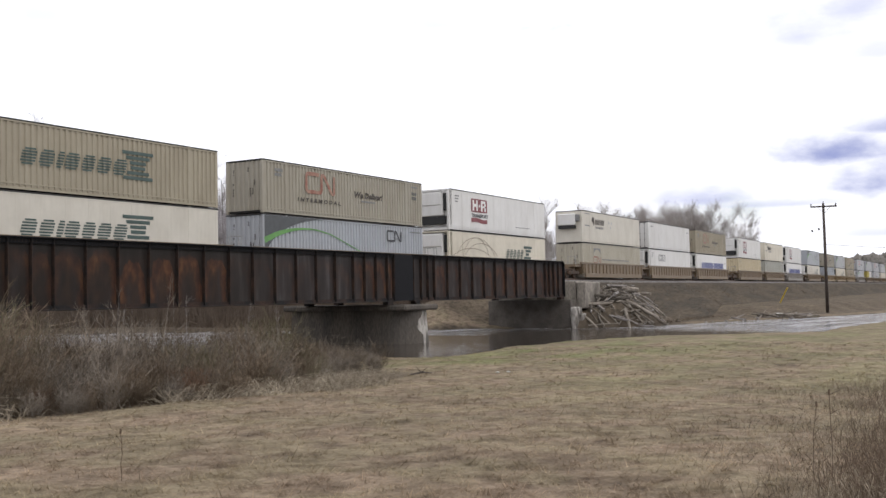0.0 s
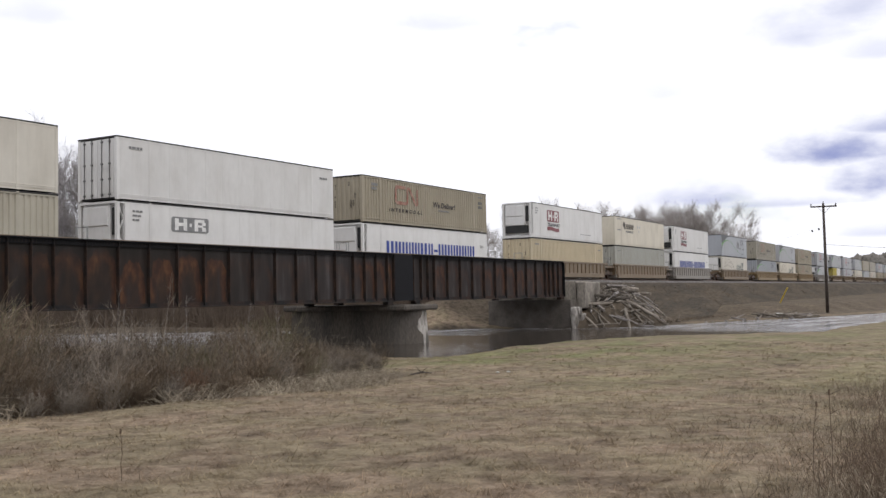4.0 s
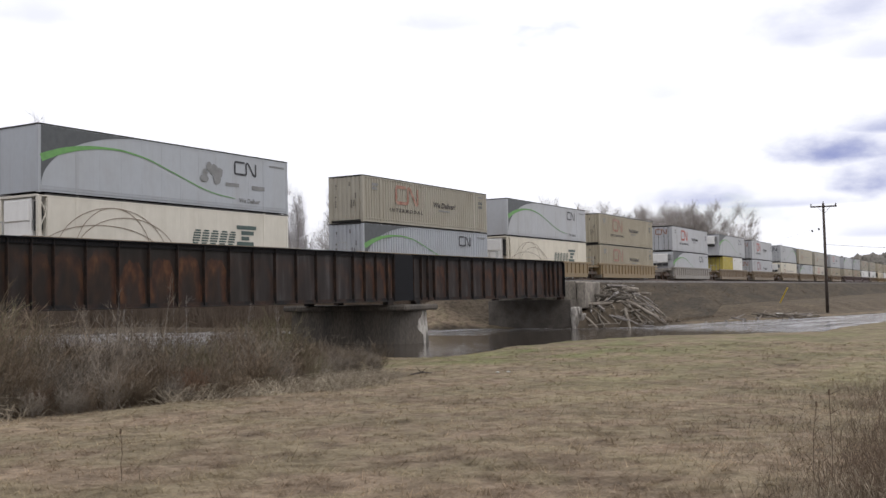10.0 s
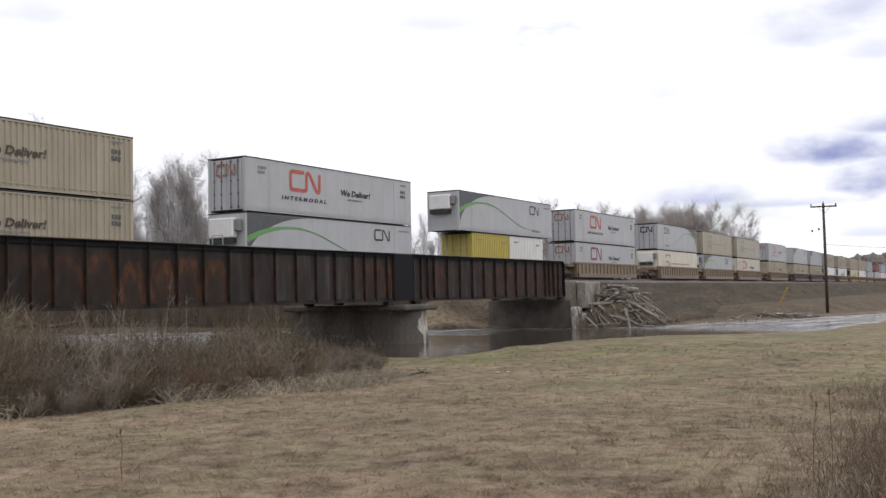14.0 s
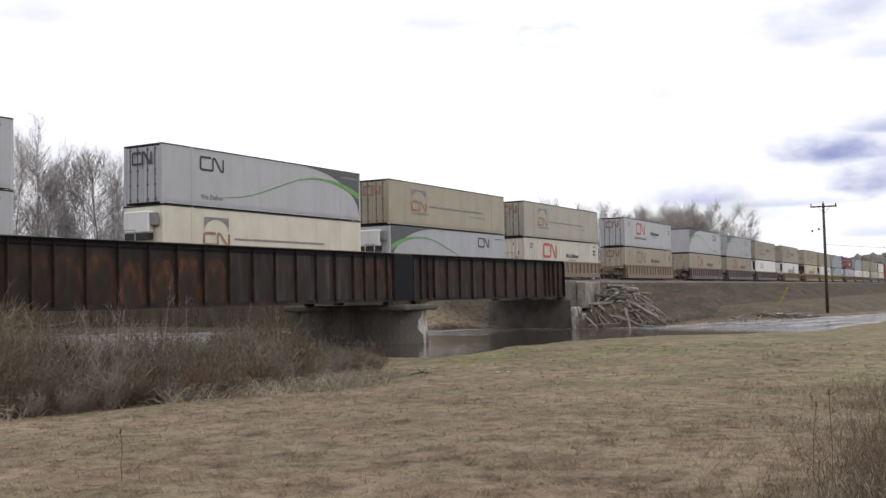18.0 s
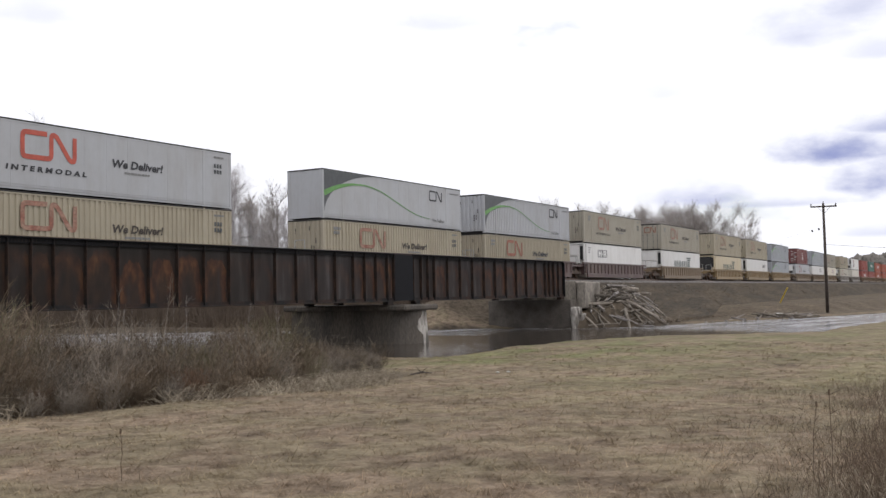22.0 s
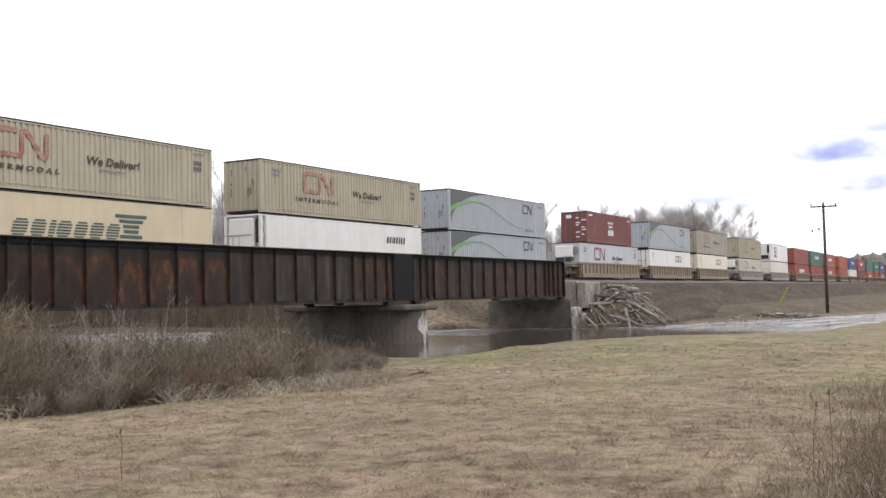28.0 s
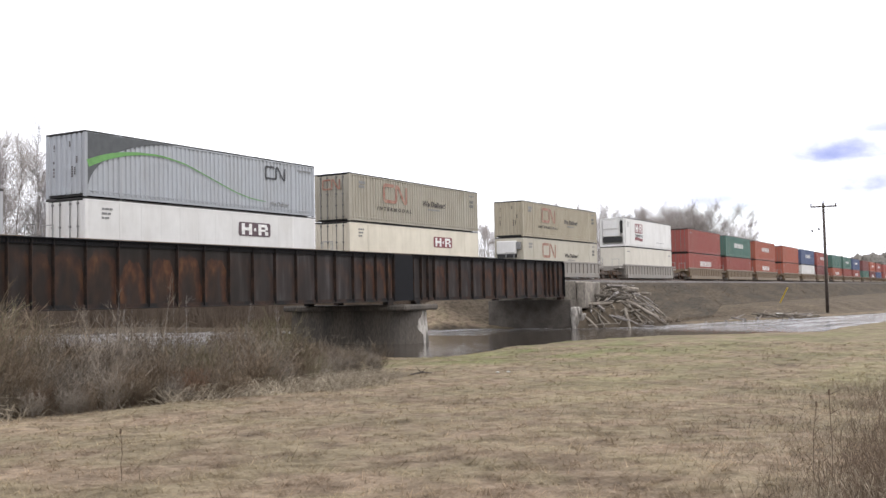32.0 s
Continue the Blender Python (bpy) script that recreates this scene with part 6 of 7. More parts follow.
# ---- plants ----
class Sticks:
    """Collects thin tapered sticks and blades into one mesh."""

    def __init__(self):
        self.co, self.fa = [], []

    def stick(self, a, b, r0, r1, n=4):
        a, b = Vector(a), Vector(b)
        d = (b - a).normalized()
        u = d.orthogonal().normalized()
        v = d.cross(u)
        k = len(self.co)
        for p, r in ((a, r0), (b, r1)):
            for i in range(n):
                t = 6.2832 * i / n
                self.co.append(tuple(p + u * (r * math.cos(t)) + v * (r * math.sin(t))))
        for i in range(n):
            j = (i + 1) % n
            self.fa.append((k + i, k + j, k + n + j, k + n + i))

    def blade(self, a, b, w, side):
        k = len(self.co)
        self.co += [tuple(a - side * w), tuple(a + side * w), tuple(b)]
        self.fa.append((k, k + 1, k + 2))

    def mesh(self, name, material):
        me = bpy.data.meshes.new(name)
        me.from_pydata(self.co, [], self.fa)
        me.materials.append(material)
        return me


def bend(rng, d, amount, lift=0.0):
    v = Vector((d.x + rng.gauss(0, amount), d.y + rng.gauss(0, amount), d.z + rng.gauss(0, amount * 0.6) + lift))
    return v.normalized()


def tree_meshes(seed, height, spread, bark, slim):
    """A bare deciduous tree: tapered trunk with limbs, and a crown of fine twigs."""
    rng = random.Random(seed)
    wood, twigs = Sticks(), Sticks()

    def sprig(p, d, ln):
        v = bend(rng, d, 0.38, 0.3 if slim else 0.2)
        q = p + v * ln
        twigs.blade(p, q, 0.015 if slim else 0.010, v.orthogonal().normalized())
        for _ in range(3):
            o = p.lerp(q, rng.uniform(0.15, 0.85))
            w = bend(rng, v, 0.5, 0.2)
            twigs.blade(o, o + w * ln * rng.uniform(0.35, 0.65), 0.010 if slim else 0.007, w.orthogonal().normalized())

    def limb(p, d, ln, r, level):
        n = 4 if level == 1 else 3
        for i in range(n):
            d = bend(rng, d, 0.13, 0.14 if slim else 0.09)
            q = p + d * (ln / n)
            r2 = max(0.008, r * 0.74)
            wood.stick(p, q, r, r2, 4 if level == 1 else 3)
            if level == 1:
                for _ in range(2):
                    limb(p.lerp(q, rng.uniform(0.2, 1)), bend(rng, d, 0.6, 0.3), ln * rng.uniform(0.32, 0.5), r2 * 0.55, 2)
            for _ in range(1 if level == 1 or slim else 2):
                sprig(p.lerp(q, rng.random()), bend(rng, d, 0.5, 0.1), rng.uniform(0.8, 1.7))
            p, r = q, r2
        sprig(p, d, 1.2)

    p, d, r = Vector((0, 0, -0.3)), Vector((0, 0, 1)), height * 0.0095
    seg = height / 10
    for i in range(10):
        d = bend(rng, d, 0.04, 0.12)
        q = p + d * seg
        r2 = r * 0.85
        wood.stick(p, q, r, r2, 6)
        if i >= 2:
            for _ in range(2 if i < 8 else 3):
                a = rng.uniform(0, 6.28)
                k = 0.85 * spread * (1.15 - 0.5 * abs(i - 5) / 5)
                side = Vector((math.cos(a) * k, math.sin(a) * k, rng.uniform(0.8, 1.5) if slim else rng.uniform(0.45, 1.0))).normalized()
                limb(p.lerp(q, rng.random()), side, height * rng.uniform(0.22, 0.36) * (1.2 - i * 0.075), r2 * 0.40, 1)
        p, r = q, r2
    for _ in range(5):
        sprig(p, d, 1.3)
    return wood.mesh("trunk", bark), twigs.mesh("crown", M["pale_twig" if slim else "twig"])


def build_trees():
    kinds = []
    for k, (h, s, b) in enumerate(((14.5, 0.8, "birch"), (13.0, 0.95, "bark"), (14.8, 0.75, "birch"), (12.5, 1.0, "bark"), (14.0, 0.9, "birch"), (12.0, 1.1, "bark"))):
        kinds.append((h, tree_meshes(40 + k, h, s, M[b], b == "birch"), b))
    rng = random.Random(3)
    spots = []
    x = 53.0
    while x < 285:
        near = 83 - 8 * float(smooth(60, 85, np.array(x))) - 13 * float(smooth(90, 190, np.array(x)))
        for row in range(3 if x < 80 else 4 if x < 110 else 2):
            spots.append((x + rng.uniform(-1.6, 1.6), near + row * rng.uniform(3.5, 7) + rng.uniform(-1.5, 1.5), rng.uniform(0.82, 1.06) * float(np.interp(x, [50, 66, 73, 84, 94, 110, 150], [1.08, 1.05, 0.96, 0.88, 0.84, 0.76, 0.80]))))
        x += rng.uniform(1.5, 2.5) if x < 80 else rng.uniform(2.0, 3.1) if x < 95 else rng.uniform(2.4, 3.8) if x < 120 else rng.uniform(3.2, 4.6)
    for k in range(24):
        spots.append((rng.uniform(66, 140), rng.uniform(72, 88), rng.uniform(0.5, 0.8)))
    for k in range(26):      # a taller, denser stand
        x = rng.uniform(186, 224)
        spots.append((x, rng.uniform(58, 70), rng.uniform(1.12, 1.42) - 0.3 * ((x - 206) / 18) ** 2))
    for k in range(9):       # a slighter group beside it
        spots.append((rng.uniform(226, 252), rng.uniform(60, 68), rng.uniform(1.1, 1.45)))
    for k in range(8):
        spots.append((rng.uniform(285, 345), rng.uniform(64, 76), rng.uniform(0.55, 0.9)))
    for k in range(54):      # fringe in front
        x = rng.uniform(138, 262)
        spots.append((x, rng.uniform(60, 70), rng.uniform(0.92, 1.15) * (0.95 if x < 172 else 1.0)))
    spots.append((142.0, 70.0, 0.98))
    for i, (x, y, sc) in enumerate(spots):
        h, (trunk, crown), b = kinds[2 * rng.randrange(3) + (0 if x < 135 and rng.random() < 0.7 else 1)]
        if b == "bark" and x < 95:
            sc *= 1.3
        t = new("tree")
        t.location = (x, y, gz(x, y))
        t.rotation_euler = (0, 0, rng.uniform(0, 6.28))
        t.scale = (sc, sc, sc * rng.uniform(0.94, 1.06))
        tagged(t, ("pale-barked" if b == "birch" else "grey-barked") + " leafless tree at the edge of the wood", "tree", "trees behind the line")
        part("trunk", trunk, None, t)
        part("crown", crown, None, t)


build_trees()


def build_far_wood():
    """Wooded ridge on the horizon: a low hill covered with thousands of small crowns."""
    rng = random.Random(8)
    co, fa = [], []

    def cone(x, y, z, r, h, n=5):
        k = len(co)
        for lv, (rr, hh) in enumerate(((0.55, 0.0), (1.0, 0.32), (0.7, 0.7))):
            for i in range(n):
                a = 6.2832 * i / n + lv
                co.append((x + r * rr * math.cos(a) * rng.uniform(0.7, 1.2), y + r * rr * math.sin(a) * rng.uniform(0.7, 1.2), z + h * hh))
        co.append((x + rng.uniform(-0.3, 0.3) * r, y, z + h))
        for lv in range(2):
            for i in range(n):
                j = (i + 1) % n
                fa.append((k + lv * n + i, k + lv * n + j, k + (lv + 1) * n + j, k + (lv + 1) * n + i))
        for i in range(n):
            fa.append((k + 2 * n + i, k + 2 * n + (i + 1) % n, k + 3 * n))

    for k in range(6500):
        a = radians(rng.uniform(-25, 60))
        d = rng.uniform(620, 980)
        rise = 9 * max(0.0, (d - 620) / 360) * (1 + 0.6 * math.sin(a * 9 + 1))
        if math.degrees(a) < 9.5:
            rise *= 2.0
        cone(d * math.cos(a), d * math.sin(a), rise - 1, rng.uniform(2.5, 6), rng.uniform(5, 9))
    me = bpy.data.meshes.new("far_wood")
    me.from_pydata(co, [], fa)
    me.materials.append(M["far_wood"])
    o = tagged(new("far_wood", me), "brown leafless woodland on a distant ridge", "woodland", kind="stuff")
    bm = bmesh.new()
    prev = None
    for i in range(90):
        a = radians(-25 + i)
        ring = []
        for d, h in ((600, 0.3), (700, 3.0 + 2 * math.sin(a * 9 + 1)), (1000, 9 + 5 * math.sin(a * 9 + 1)), (1400, 5)):
            h2 = h * (2.0 if math.degrees(a) < 9.5 else 1)
            ring.append(bm.verts.new((d * math.cos(a), d * math.sin(a), h2)))
        if prev:
            for j in range(3):
                bm.faces.new((prev[j], ring[j], ring[j + 1], prev[j + 1]))
        prev = ring
    h = part("hill", bm, M["far_wood"])
    tagged(h, "low wooded hill on the horizon", "hill", kind="structure")


build_far_wood()


def build_undergrowth():
    """Leafless brush along the foot of the wood and on the far river bank."""
    rng = random.Random(17)
    st = Sticks()
    xs = np.array([rng.uniform(30, 330) if k % 2 else rng.uniform(30, 110) for k in range(30000)])
    ys = 70 - 14 * smooth(90, 190, xs) + np.array([rng.uniform(-14, 16) for _ in range(30000)])
    dry = river_distance(xs, ys) > 1.5
    bx = np.array([rng.uniform(44, 84) for _ in range(16000)])      # rank growth on the far bank beyond the bridge
    by = np.array([rng.uniform(56, 90) for _ in range(16000)])
    bz, ok = ground_height(bx, by), river_distance(bx, by) > 1.0
    for p in np.stack([bx, by, bz - 0.1], -1)[ok].tolist():
        p = Vector(p)
        st.blade(p, p + Vector((rng.gauss(0, 0.35), rng.gauss(0, 0.35), rng.uniform(0.5, 2.6))), rng.uniform(0.02, 0.05), Vector((0.8, -0.6, 0)))
    for k, (x, y) in enumerate(zip(xs[dry].tolist(), ys[dry].tolist())):
        p = Vector((x, y, 0.8))
        d = Vector((rng.gauss(0, 0.22), rng.gauss(0, 0.22), 1)).normalized()
        q = p + d * rng.uniform(1.2, 4.2)
        side = Vector((0.8, -0.5, 0)) if k % 2 else Vector((0.4, 0.9, 0))
        st.blade(p, q, rng.uniform(0.015, 0.04), side)
        o = p.lerp(q, rng.uniform(0.2, 0.7))
        st.blade(o, o + Vector((rng.gauss(0, 0.5), rng.gauss(0, 0.5), rng.uniform(0.4, 1.2))), 0.015, side)
    o = new("undergrowth", st.mesh("undergrowth", M["bank_brush"]))
    tagged(o, "leafless brush along the foot of the wood", "undergrowth", kind="stuff")


build_undergrowth()


def scrub_edge(x):
    """Where the meadow ends and the thicket begins."""
    return float(np.interp(x, [0, 8, 13.6, 17.3, 23.5, 27, 31, 35, 38, 42], [21.5, 19.8, 18.6, 17.6, 16.7, 18.2, 20.6, 23.6, 26.2, 30]))


def shrub_meshes(seed, height, stems):
    rng = random.Random(seed)
    st, tw = Sticks(), Sticks()
    for _ in range(stems):
        a, lean = rng.uniform(0, 6.28), rng.uniform(0.05, 0.5)
        d = Vector((math.cos(a) * lean, math.sin(a) * lean, 1)).normalized()
        p = Vector((math.cos(a) * rng.uniform(0, 0.35), math.sin(a) * rng.uniform(0, 0.35), -0.1))
        h, r = height * rng.uniform(0.45, 1.05), rng.uniform(0.006, 0.013)
        for i in range(4):
            d = bend(rng, d, 0.19, 0.06)
            q = p + d * h / 4
            st.stick(p, q, r, r * 0.8, 3)
            for _ in range(4 if i else 2):
                o = p.lerp(q, rng.random())
                v = bend(rng, d, 0.6, 0.15)
                e = o + v * rng.uniform(0.3, 0.8) * height / 2.6
                tw.blade(o, e, 0.008, v.orthogonal().normalized())
                for _ in range(3):
                    o2 = o.lerp(e, rng.uniform(0.2, 0.9))
                    v2 = bend(rng, v, 0.5, 0.2)
                    tw.blade(o2, o2 + v2 * rng.uniform(0.15, 0.4), 0.006, v2.orthogonal().normalized())
            p, r = q, r * 0.8
    return st, tw


def build_shrubs():
    kinds = []
    for k, (h, n) in enumerate(((2.3, 24), (2.0, 28), (2.6, 20), (1.6, 28), (2.2, 26))):
        st, tw = shrub_meshes(70 + k, h, n)
        kinds.append((st.mesh("woody_base", M["shrub"]), tw.mesh("crown", M["shrub"]), tw.mesh("crown", M["bud"]), tw.mesh("crown", M["rust_leaf"]), tw.mesh("crown", M["shrub_grey"])))
    rng = random.Random(21)
    count = 0
    while count < 245:
        x = rng.choice([rng.uniform(11, 38), rng.uniform(11, 22)])
        y = scrub_edge(x) + 0.45 + abs(rng.gauss(0, 5.0))
        if y > 33.0:
            continue
        z = gz(x, y)
        if z < -0.1:
            continue
        bearing = math.degrees(math.atan2(y, x))      # the thicket thins out towards the river mouth
        if not 34.6 < bearing < 57:
            continue
        count += 1
        thin = float(np.interp(bearing, [34.6, 36.6, 38.2, 40.0, 41.6, 47.9, 50.5, 52.5, 54.5], [0.34, 0.45, 0.66, 0.80, 0.76, 0.80, 0.82, 0.88, 0.98]))
        deep = min(1.0, (y - scrub_edge(x)) / 4)
        k = rng.randrange(5)
        sc = rng.uniform(0.42, 1.2) * (0.5 + 0.55 * deep) * thin
        s = new("shrub")
        s.location, s.rotation_euler, s.scale = (x, y, max(z, 0.0)), (0, 0, rng.uniform(0, 6.28)), (sc * 1.1, sc * 1.1, sc)
        v = 0
        if (37.3 < bearing < 40.6 and rng.random() < 0.6) or (bearing > 51.8 and rng.random() < 0.25) or rng.random() < 0.03:
            v = 1
        elif 15 < x < 19 and y < scrub_edge(x) + 1.6 and rng.random() < 0.12:
            v = 2
        tagged(s, ("grey-brown leafless shrub in the bank thicket", "yellow-green budding shrub in the bank thicket", "rust-brown dead-leaved shrub at the meadow edge")[v], "shrub", "bank thicket")
        part("woody_base", kinds[k][0], None, s)
        part("crown", kinds[k][4 if v == 0 and rng.random() < 0.42 else 1 + v], None, s)


    # low brush thinning out along the river bank
    for k in range(34):
        x = rng.uniform(28.0, 38.0)
        y = scrub_edge(x) + rng.uniform(0.2, 3.2)
        z = gz(x, y)
        if z < 0.02 or y > 31:
            continue
        q, sc = rng.randrange(5), rng.uniform(0.2, 0.44)
        s = tagged(new("shrub"), "low grey-brown leafless shrub on the river bank", "shrub", "bank thicket")
        s.location, s.rotation_euler, s.scale = (x, y, z), (0, 0, rng.uniform(0, 6.28)), (sc * 1.25, sc * 1.25, sc)
        part("woody_base", kinds[q][0], None, s)
        part("crown", kinds[q][4 if k % 3 else 1], None, s)


build_shrubs()


def build_saplings():
    """Slender pale saplings standing in the thicket."""
    rng = random.Random(77)
    for x, y, h, pale in ((20.23, 21.0, 3.05, True), (21.3, 21.5, 3.3, True), (19.4, 21.8, 2.9, False), (22.6, 22.4, 2.7, False), (25.4, 22.5, 2.5, False), (28.8, 24.0, 2.3, False), (12.6, 21.6, 3.2, False)):
        st = Sticks()
        p, d = Vector((0, 0, -0.1)), Vector((0, 0, 1))
        r = 0.016 if pale else 0.012
        for i in range(7):
            d = bend(rng, d, 0.05, 0.1)
            q = p + d * h / 7
            st.stick(p, q, r, r * 0.84, 4)
            r *= 0.84
            for _ in range(4 if i > 1 else 2):
                v = bend(rng, d, 0.36, 0.1)
                e = q + v * rng.uniform(0.12, 0.36)
                st.stick(q, e, 0.005, 0.002, 3)
                st.stick(q.lerp(e, 0.5), q.lerp(e, 0.5) + bend(rng, v, 0.5, 0.1) * 0.2, 0.003, 0.001, 3)
            p = q
        o = tagged(new("sapling"), "slender pale leafless sapling rising from the thicket", "sapling", "saplings")
        o.location = (x, y, gz(x, y))
        part("stem", st.mesh("stem", M["shrub_grey" if pale else "bark"]), None, o)


build_saplings()


def build_bank_weeds():
    """Dead grass and brush on the slope of the embankment."""
    rng = random.Random(91)
    st = Sticks()
    for k in range(9000):
        x = 83 + 150 * rng.random() ** 1.6
        o = -rng.uniform(3.2, 10.0)
        z = max(RAIL_Z - 0.42 + 0.00087 * max(0, x - 80) - (abs(o) - 2.6) / 1.7, 0.3)
        p = Vector((x, track_y(x) + o, z - 0.05))
        q = p + Vector((rng.gauss(0, 0.22), rng.gauss(0, 0.22), rng.uniform(0.05, 0.32)))
        a = rng.uniform(0, 3.14)
        st.blade(p, q, rng.uniform(0.012, 0.03), Vector((math.cos(a), math.sin(a), 0)))
    tagged(new("bank_weeds", st.mesh("bank_weeds", M["reed_dull"])), "dead grass and brush on the railway embankment", "weeds", kind="stuff")


build_bank_weeds()


def build_grass():
    """Matted dead grass over the meadow and broken reeds at its edge."""
    rng = np.random.RandomState(5)
    def spread(n, power, far):
        r = 7.5 + far * rng.rand(n) ** power
        a = YAW + radians(27) * (rng.rand(n) * 2 - 1)
        return r * np.cos(a), r * np.sin(a), r

    edge_x = [0, 8, 13.6, 17.3, 23.5, 27, 31, 35, 38, 42, 46]
    edge_y = [21.5, 19.8, 18.6, 17.6, 16.7, 18.2, 20.6, 23.6, 27, 33, 40]
    tx, ty, tr = spread(27000, 1.35, 46)        # small tussocks, 9 blades each
    own = np.repeat(np.arange(len(tx)), 9)
    mx, my, mr = spread(110000, 1.5, 45)         # single flattened straws
    x = np.concatenate([tx[own] + rng.randn(len(own)) * 0.05, mx])
    y = np.concatenate([ty[own] + rng.randn(len(own)) * 0.05, my])
    r = np.concatenate([tr[own], mr])
    in_tuft = np.arange(len(x)) < len(own)
    size = np.concatenate([rng.gamma(4.0, 0.25, len(tx))[own], np.ones(len(mx))])
    dark = np.concatenate([np.where(rng.rand(len(tx)) < 0.05, rng.uniform(0.7, 0.9, len(tx)), rng.uniform(1.1, 1.45, len(tx)))[own], np.ones(len(mx))])
    lean = np.concatenate([rng.uniform(0, 6.28, len(tx))[own], rng.uniform(0, 6.28, len(mx))])
    patch = wobble(x, y, 0.8, 12) + 0.7 * wobble(x, y, 2.5, 13)
    keep = (y < np.interp(x, edge_x, edge_y) + 0.5) & (river_distance(x, y) > 0.4) & (patch > -0.9)
    x, y, r, in_tuft, size, dark, lean = (v[keep] for v in (x, y, r, in_tuft, size, dark, lean))
    n = len(x)
    z = ground_height(x, y) - 0.01
    ln = np.where(in_tuft, rng.uniform(0.05, 0.12, n) * size, rng.uniform(0.05, 0.18, n))
    ta = lean + np.where(in_tuft, rng.randn(n) * 1.1, 0)
    up = np.where(in_tuft, rng.uniform(0.08, 0.65, n), rng.uniform(0.02, 0.12, n))
    w = rng.uniform(0.0022, 0.0045, n) * (0.7 + r / 14)
    tip = np.stack([x + ln * np.cos(ta), y + ln * np.sin(ta), z + ln * up], -1)
    base = np.stack([x, y, z], -1)
    side = np.stack([-np.sin(ta) * w, np.cos(ta) * w, np.zeros(n)], -1)
    co = np.stack([base + side, base - side, tip], 1).reshape(-1, 3)
    fa = np.arange(n * 3).reshape(-1, 3)
    me = bpy.data.meshes.new("grass")
    me.from_pydata(co.tolist(), [], fa.tolist())
    tone = np.repeat(dark * np.where(rng.rand(n) < 0.2, rng.uniform(1.15, 1.5, n), rng.uniform(0.75, 1.2, n)), 3)
    green = np.clip(np.repeat(greenness(x, y, river_distance(x, y)), 3), 0, 1)
    for name, v in (("tone", tone), ("green", green)):
        me.attributes.new(name, "FLOAT", "POINT").data.foreach_set("value", v.astype(np.float32))
    me.normals_split_custom_set_from_vertices([(0.0, 0.0, 1.0)] * (n * 3))
    # blades let light through, otherwise coloured like the sward below them
    m = ground.data.materials[0].copy()
    m.name = "dead_grass"
    nd, lk = m.node_tree.nodes, m.node_tree.links.new
    b = nd["Principled BSDF"]
    tr, mx = nd.new("ShaderNodeBsdfTranslucent"), nd.new("ShaderNodeMixShader")
    lk(b.inputs["Base Color"].links[0].from_socket, tr.inputs["Color"])
    lk(b.outputs["BSDF"], mx.inputs[1])
    lk(tr.outputs["BSDF"], mx.inputs[2])
    lk(mx.outputs["Shader"], nd["Material Output"].inputs["Surface"])
    b.inputs["Normal"].links and m.node_tree.links.remove(b.inputs["Normal"].links[0])
    me.materials.append(m)
    tagged(new("grass", me), "matted dead straw-coloured grass covering the meadow", "grass", kind="stuff")

    rr = random.Random(31)
    for k in range(80):
        x = rr.choice([rr.uniform(19, 29), rr.uniform(9, 14), rr.uniform(17, 27), rr.uniform(20, 27)])
        y = scrub_edge(x) + rr.uniform(-0.1, 1.5)
        st = Sticks()
        for _ in range(34):
            a = rr.uniform(0, 6.28)
            p = Vector((rr.gauss(0, 0.35), rr.gauss(0, 0.35), 0))
            d = Vector((math.cos(a), math.sin(a), rr.uniform(0.2, 1.6))).normalized()
            q = p + d * rr.uniform(0.2, 0.6)
            st.stick(p, q, 0.0055, 0.004, 3)
            e = q + Vector((math.cos(a + rr.uniform(-1, 1)), math.sin(a), rr.uniform(-0.7, 0.2))) * rr.uniform(0.1, 0.4)
            st.stick(q, e, 0.0045, 0.002, 3)
        o = tagged(new("reed_clump"), "broken pale dry reeds at the thicket edge", "reeds", "reed clumps")
        o.location = (x, y, gz(x, y))
        part("cane_tangle", st.mesh("cane_tangle", M["reed"]), None, o)["kind"] = "stuff"
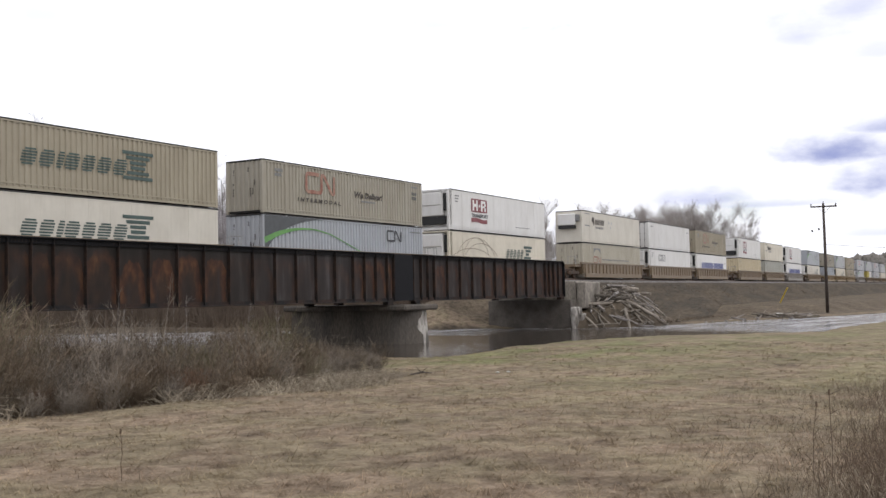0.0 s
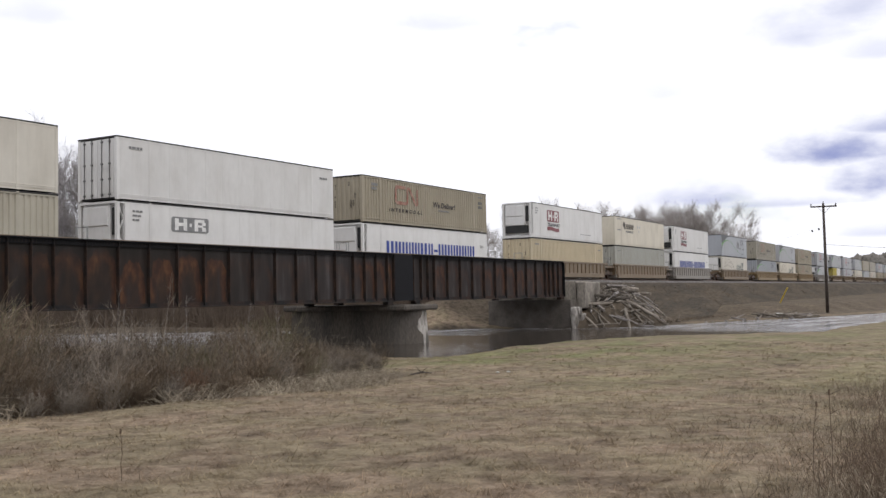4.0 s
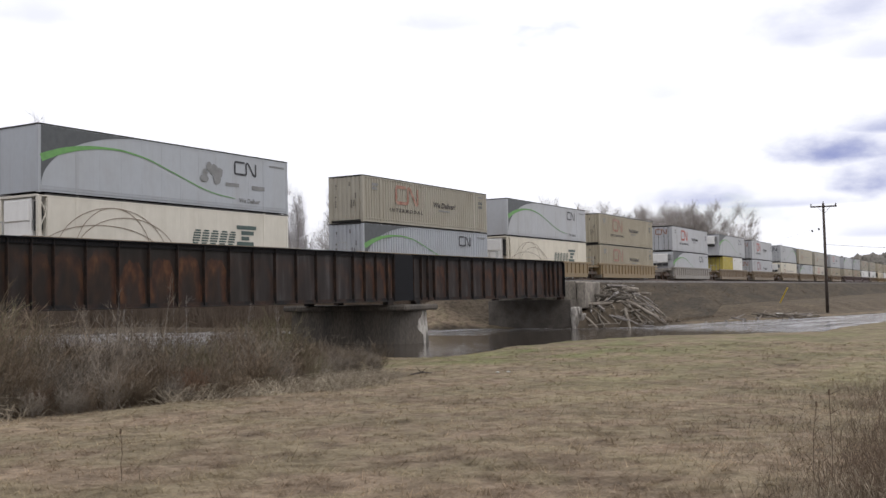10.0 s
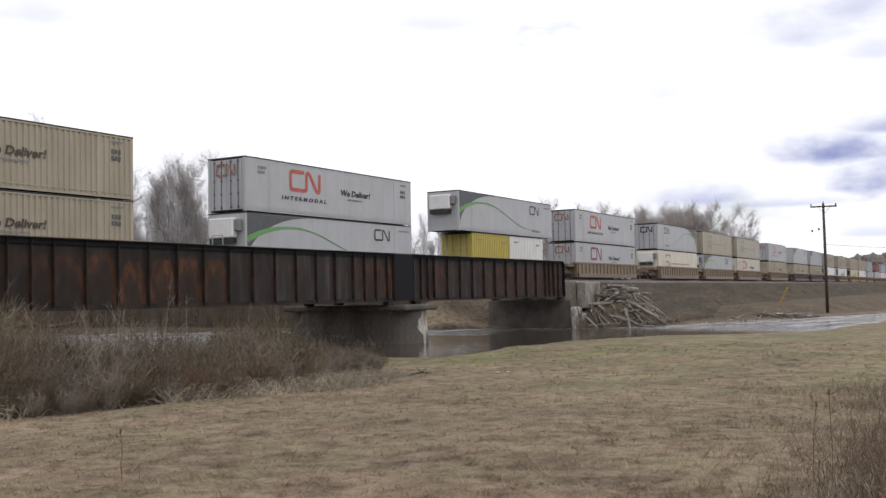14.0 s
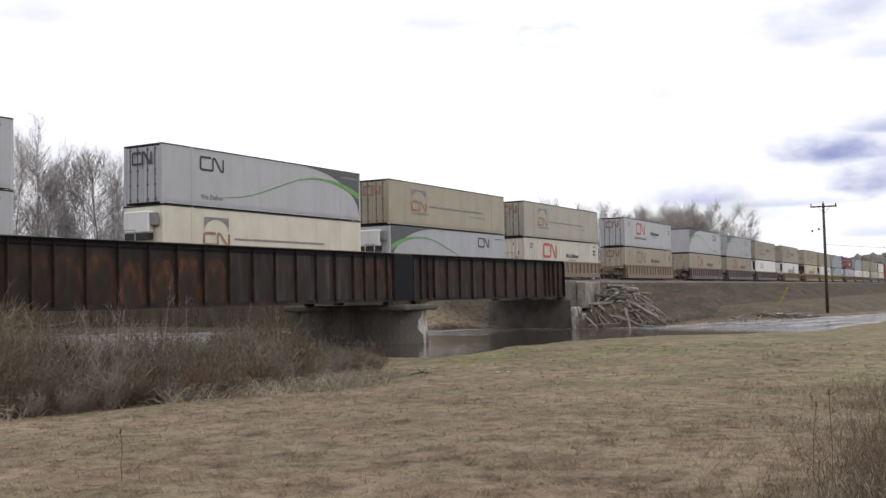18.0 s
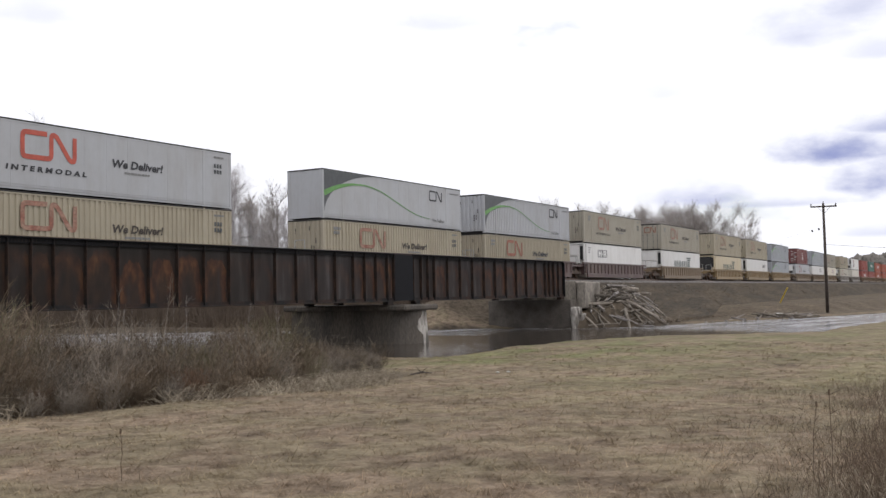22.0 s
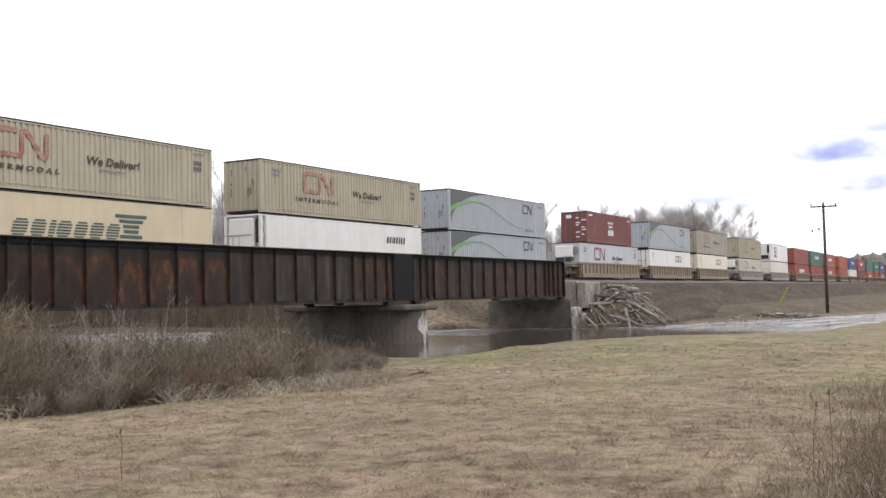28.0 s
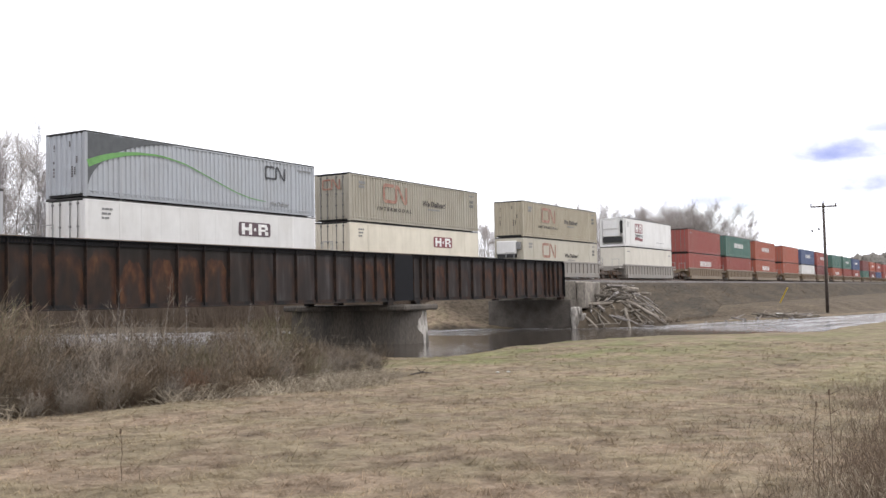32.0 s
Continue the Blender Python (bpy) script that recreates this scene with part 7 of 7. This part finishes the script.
    # standing weeds in the corner of the meadow, thick and dark towards the ditch
    for k in range(230):
        x = 8.2 + 20 * rr.random() ** 1.6
        u = 0.085 + 0.11 * rr.random() ** 1.4 if k % 4 else rr.uniform(0.10, 0.28)
        y = x * u
        thick = max(0.0, min(1.0, (0.175 - u) / 0.055))
        h = rr.uniform(0.10, 0.28) + 0.42 * thick * rr.random()
        st = Sticks()
        for _ in range(14 + int(20 * thick)):
            a, c = rr.uniform(0, 6.28), rr.uniform(0.15, 0.9)
            p = Vector((rr.gauss(0, 0.27), rr.gauss(0, 0.27), -0.03))
            q = p + Vector((math.cos(a) * c, math.sin(a) * c, 1)).normalized() * h * rr.uniform(0.4, 1)
            st.stick(p, q, 0.0028, 0.0015, 3)
            for _ in range(5):
                o = p.lerp(q, rr.uniform(0.25, 1))
                st.blade(o, o + Vector((rr.gauss(0, 0.09), rr.gauss(0, 0.09), rr.uniform(-0.04, 0.12))), 0.0028, Vector((rr.gauss(0, 1), rr.gauss(0, 1), 0)).normalized())
        o = tagged(new("weed_clump"), "dead brown weed stalks standing in the grass", "weeds", "meadow weeds")
        o.location = (x, y, gz(x, y))
        part("stalk_tuft", st.mesh("stalk_tuft", M["stalk"] if thick > 0.55 and k % 4 else M["reed_dull"] if k % 5 < 3 else M["reed"]), None, o)["kind"] = "stuff"
    for px, py, h in ((7.28, 8.11, 0.5), (9.7, 1.72, 0.85), (10.3, 2.0, 0.7)):
        st = Sticks()
        p = Vector((0, 0, -0.02))
        for i in range(5):
            q = p + Vector((rr.gauss(0, 0.012), rr.gauss(0, 0.012), h / 5))
            st.stick(p, q, 0.004, 0.0035, 4)
            if i > 1:
                st.stick(q, q + Vector((rr.gauss(0, 0.06), rr.gauss(0, 0.06), 0.07)), 0.004, 0.002, 3)
            p = q
        st.stick(p, p + Vector((0, 0, 0.05)), 0.011, 0.009, 5)
        o = tagged(new("weed_stalk"), "single tall dead weed stalk with seed head", "weed", "single stalks")
        o.location = (px, py, gz(px, py))
        part("stem", st.mesh("stem", M["stalk"]), None, o)


build_grass()

motions()
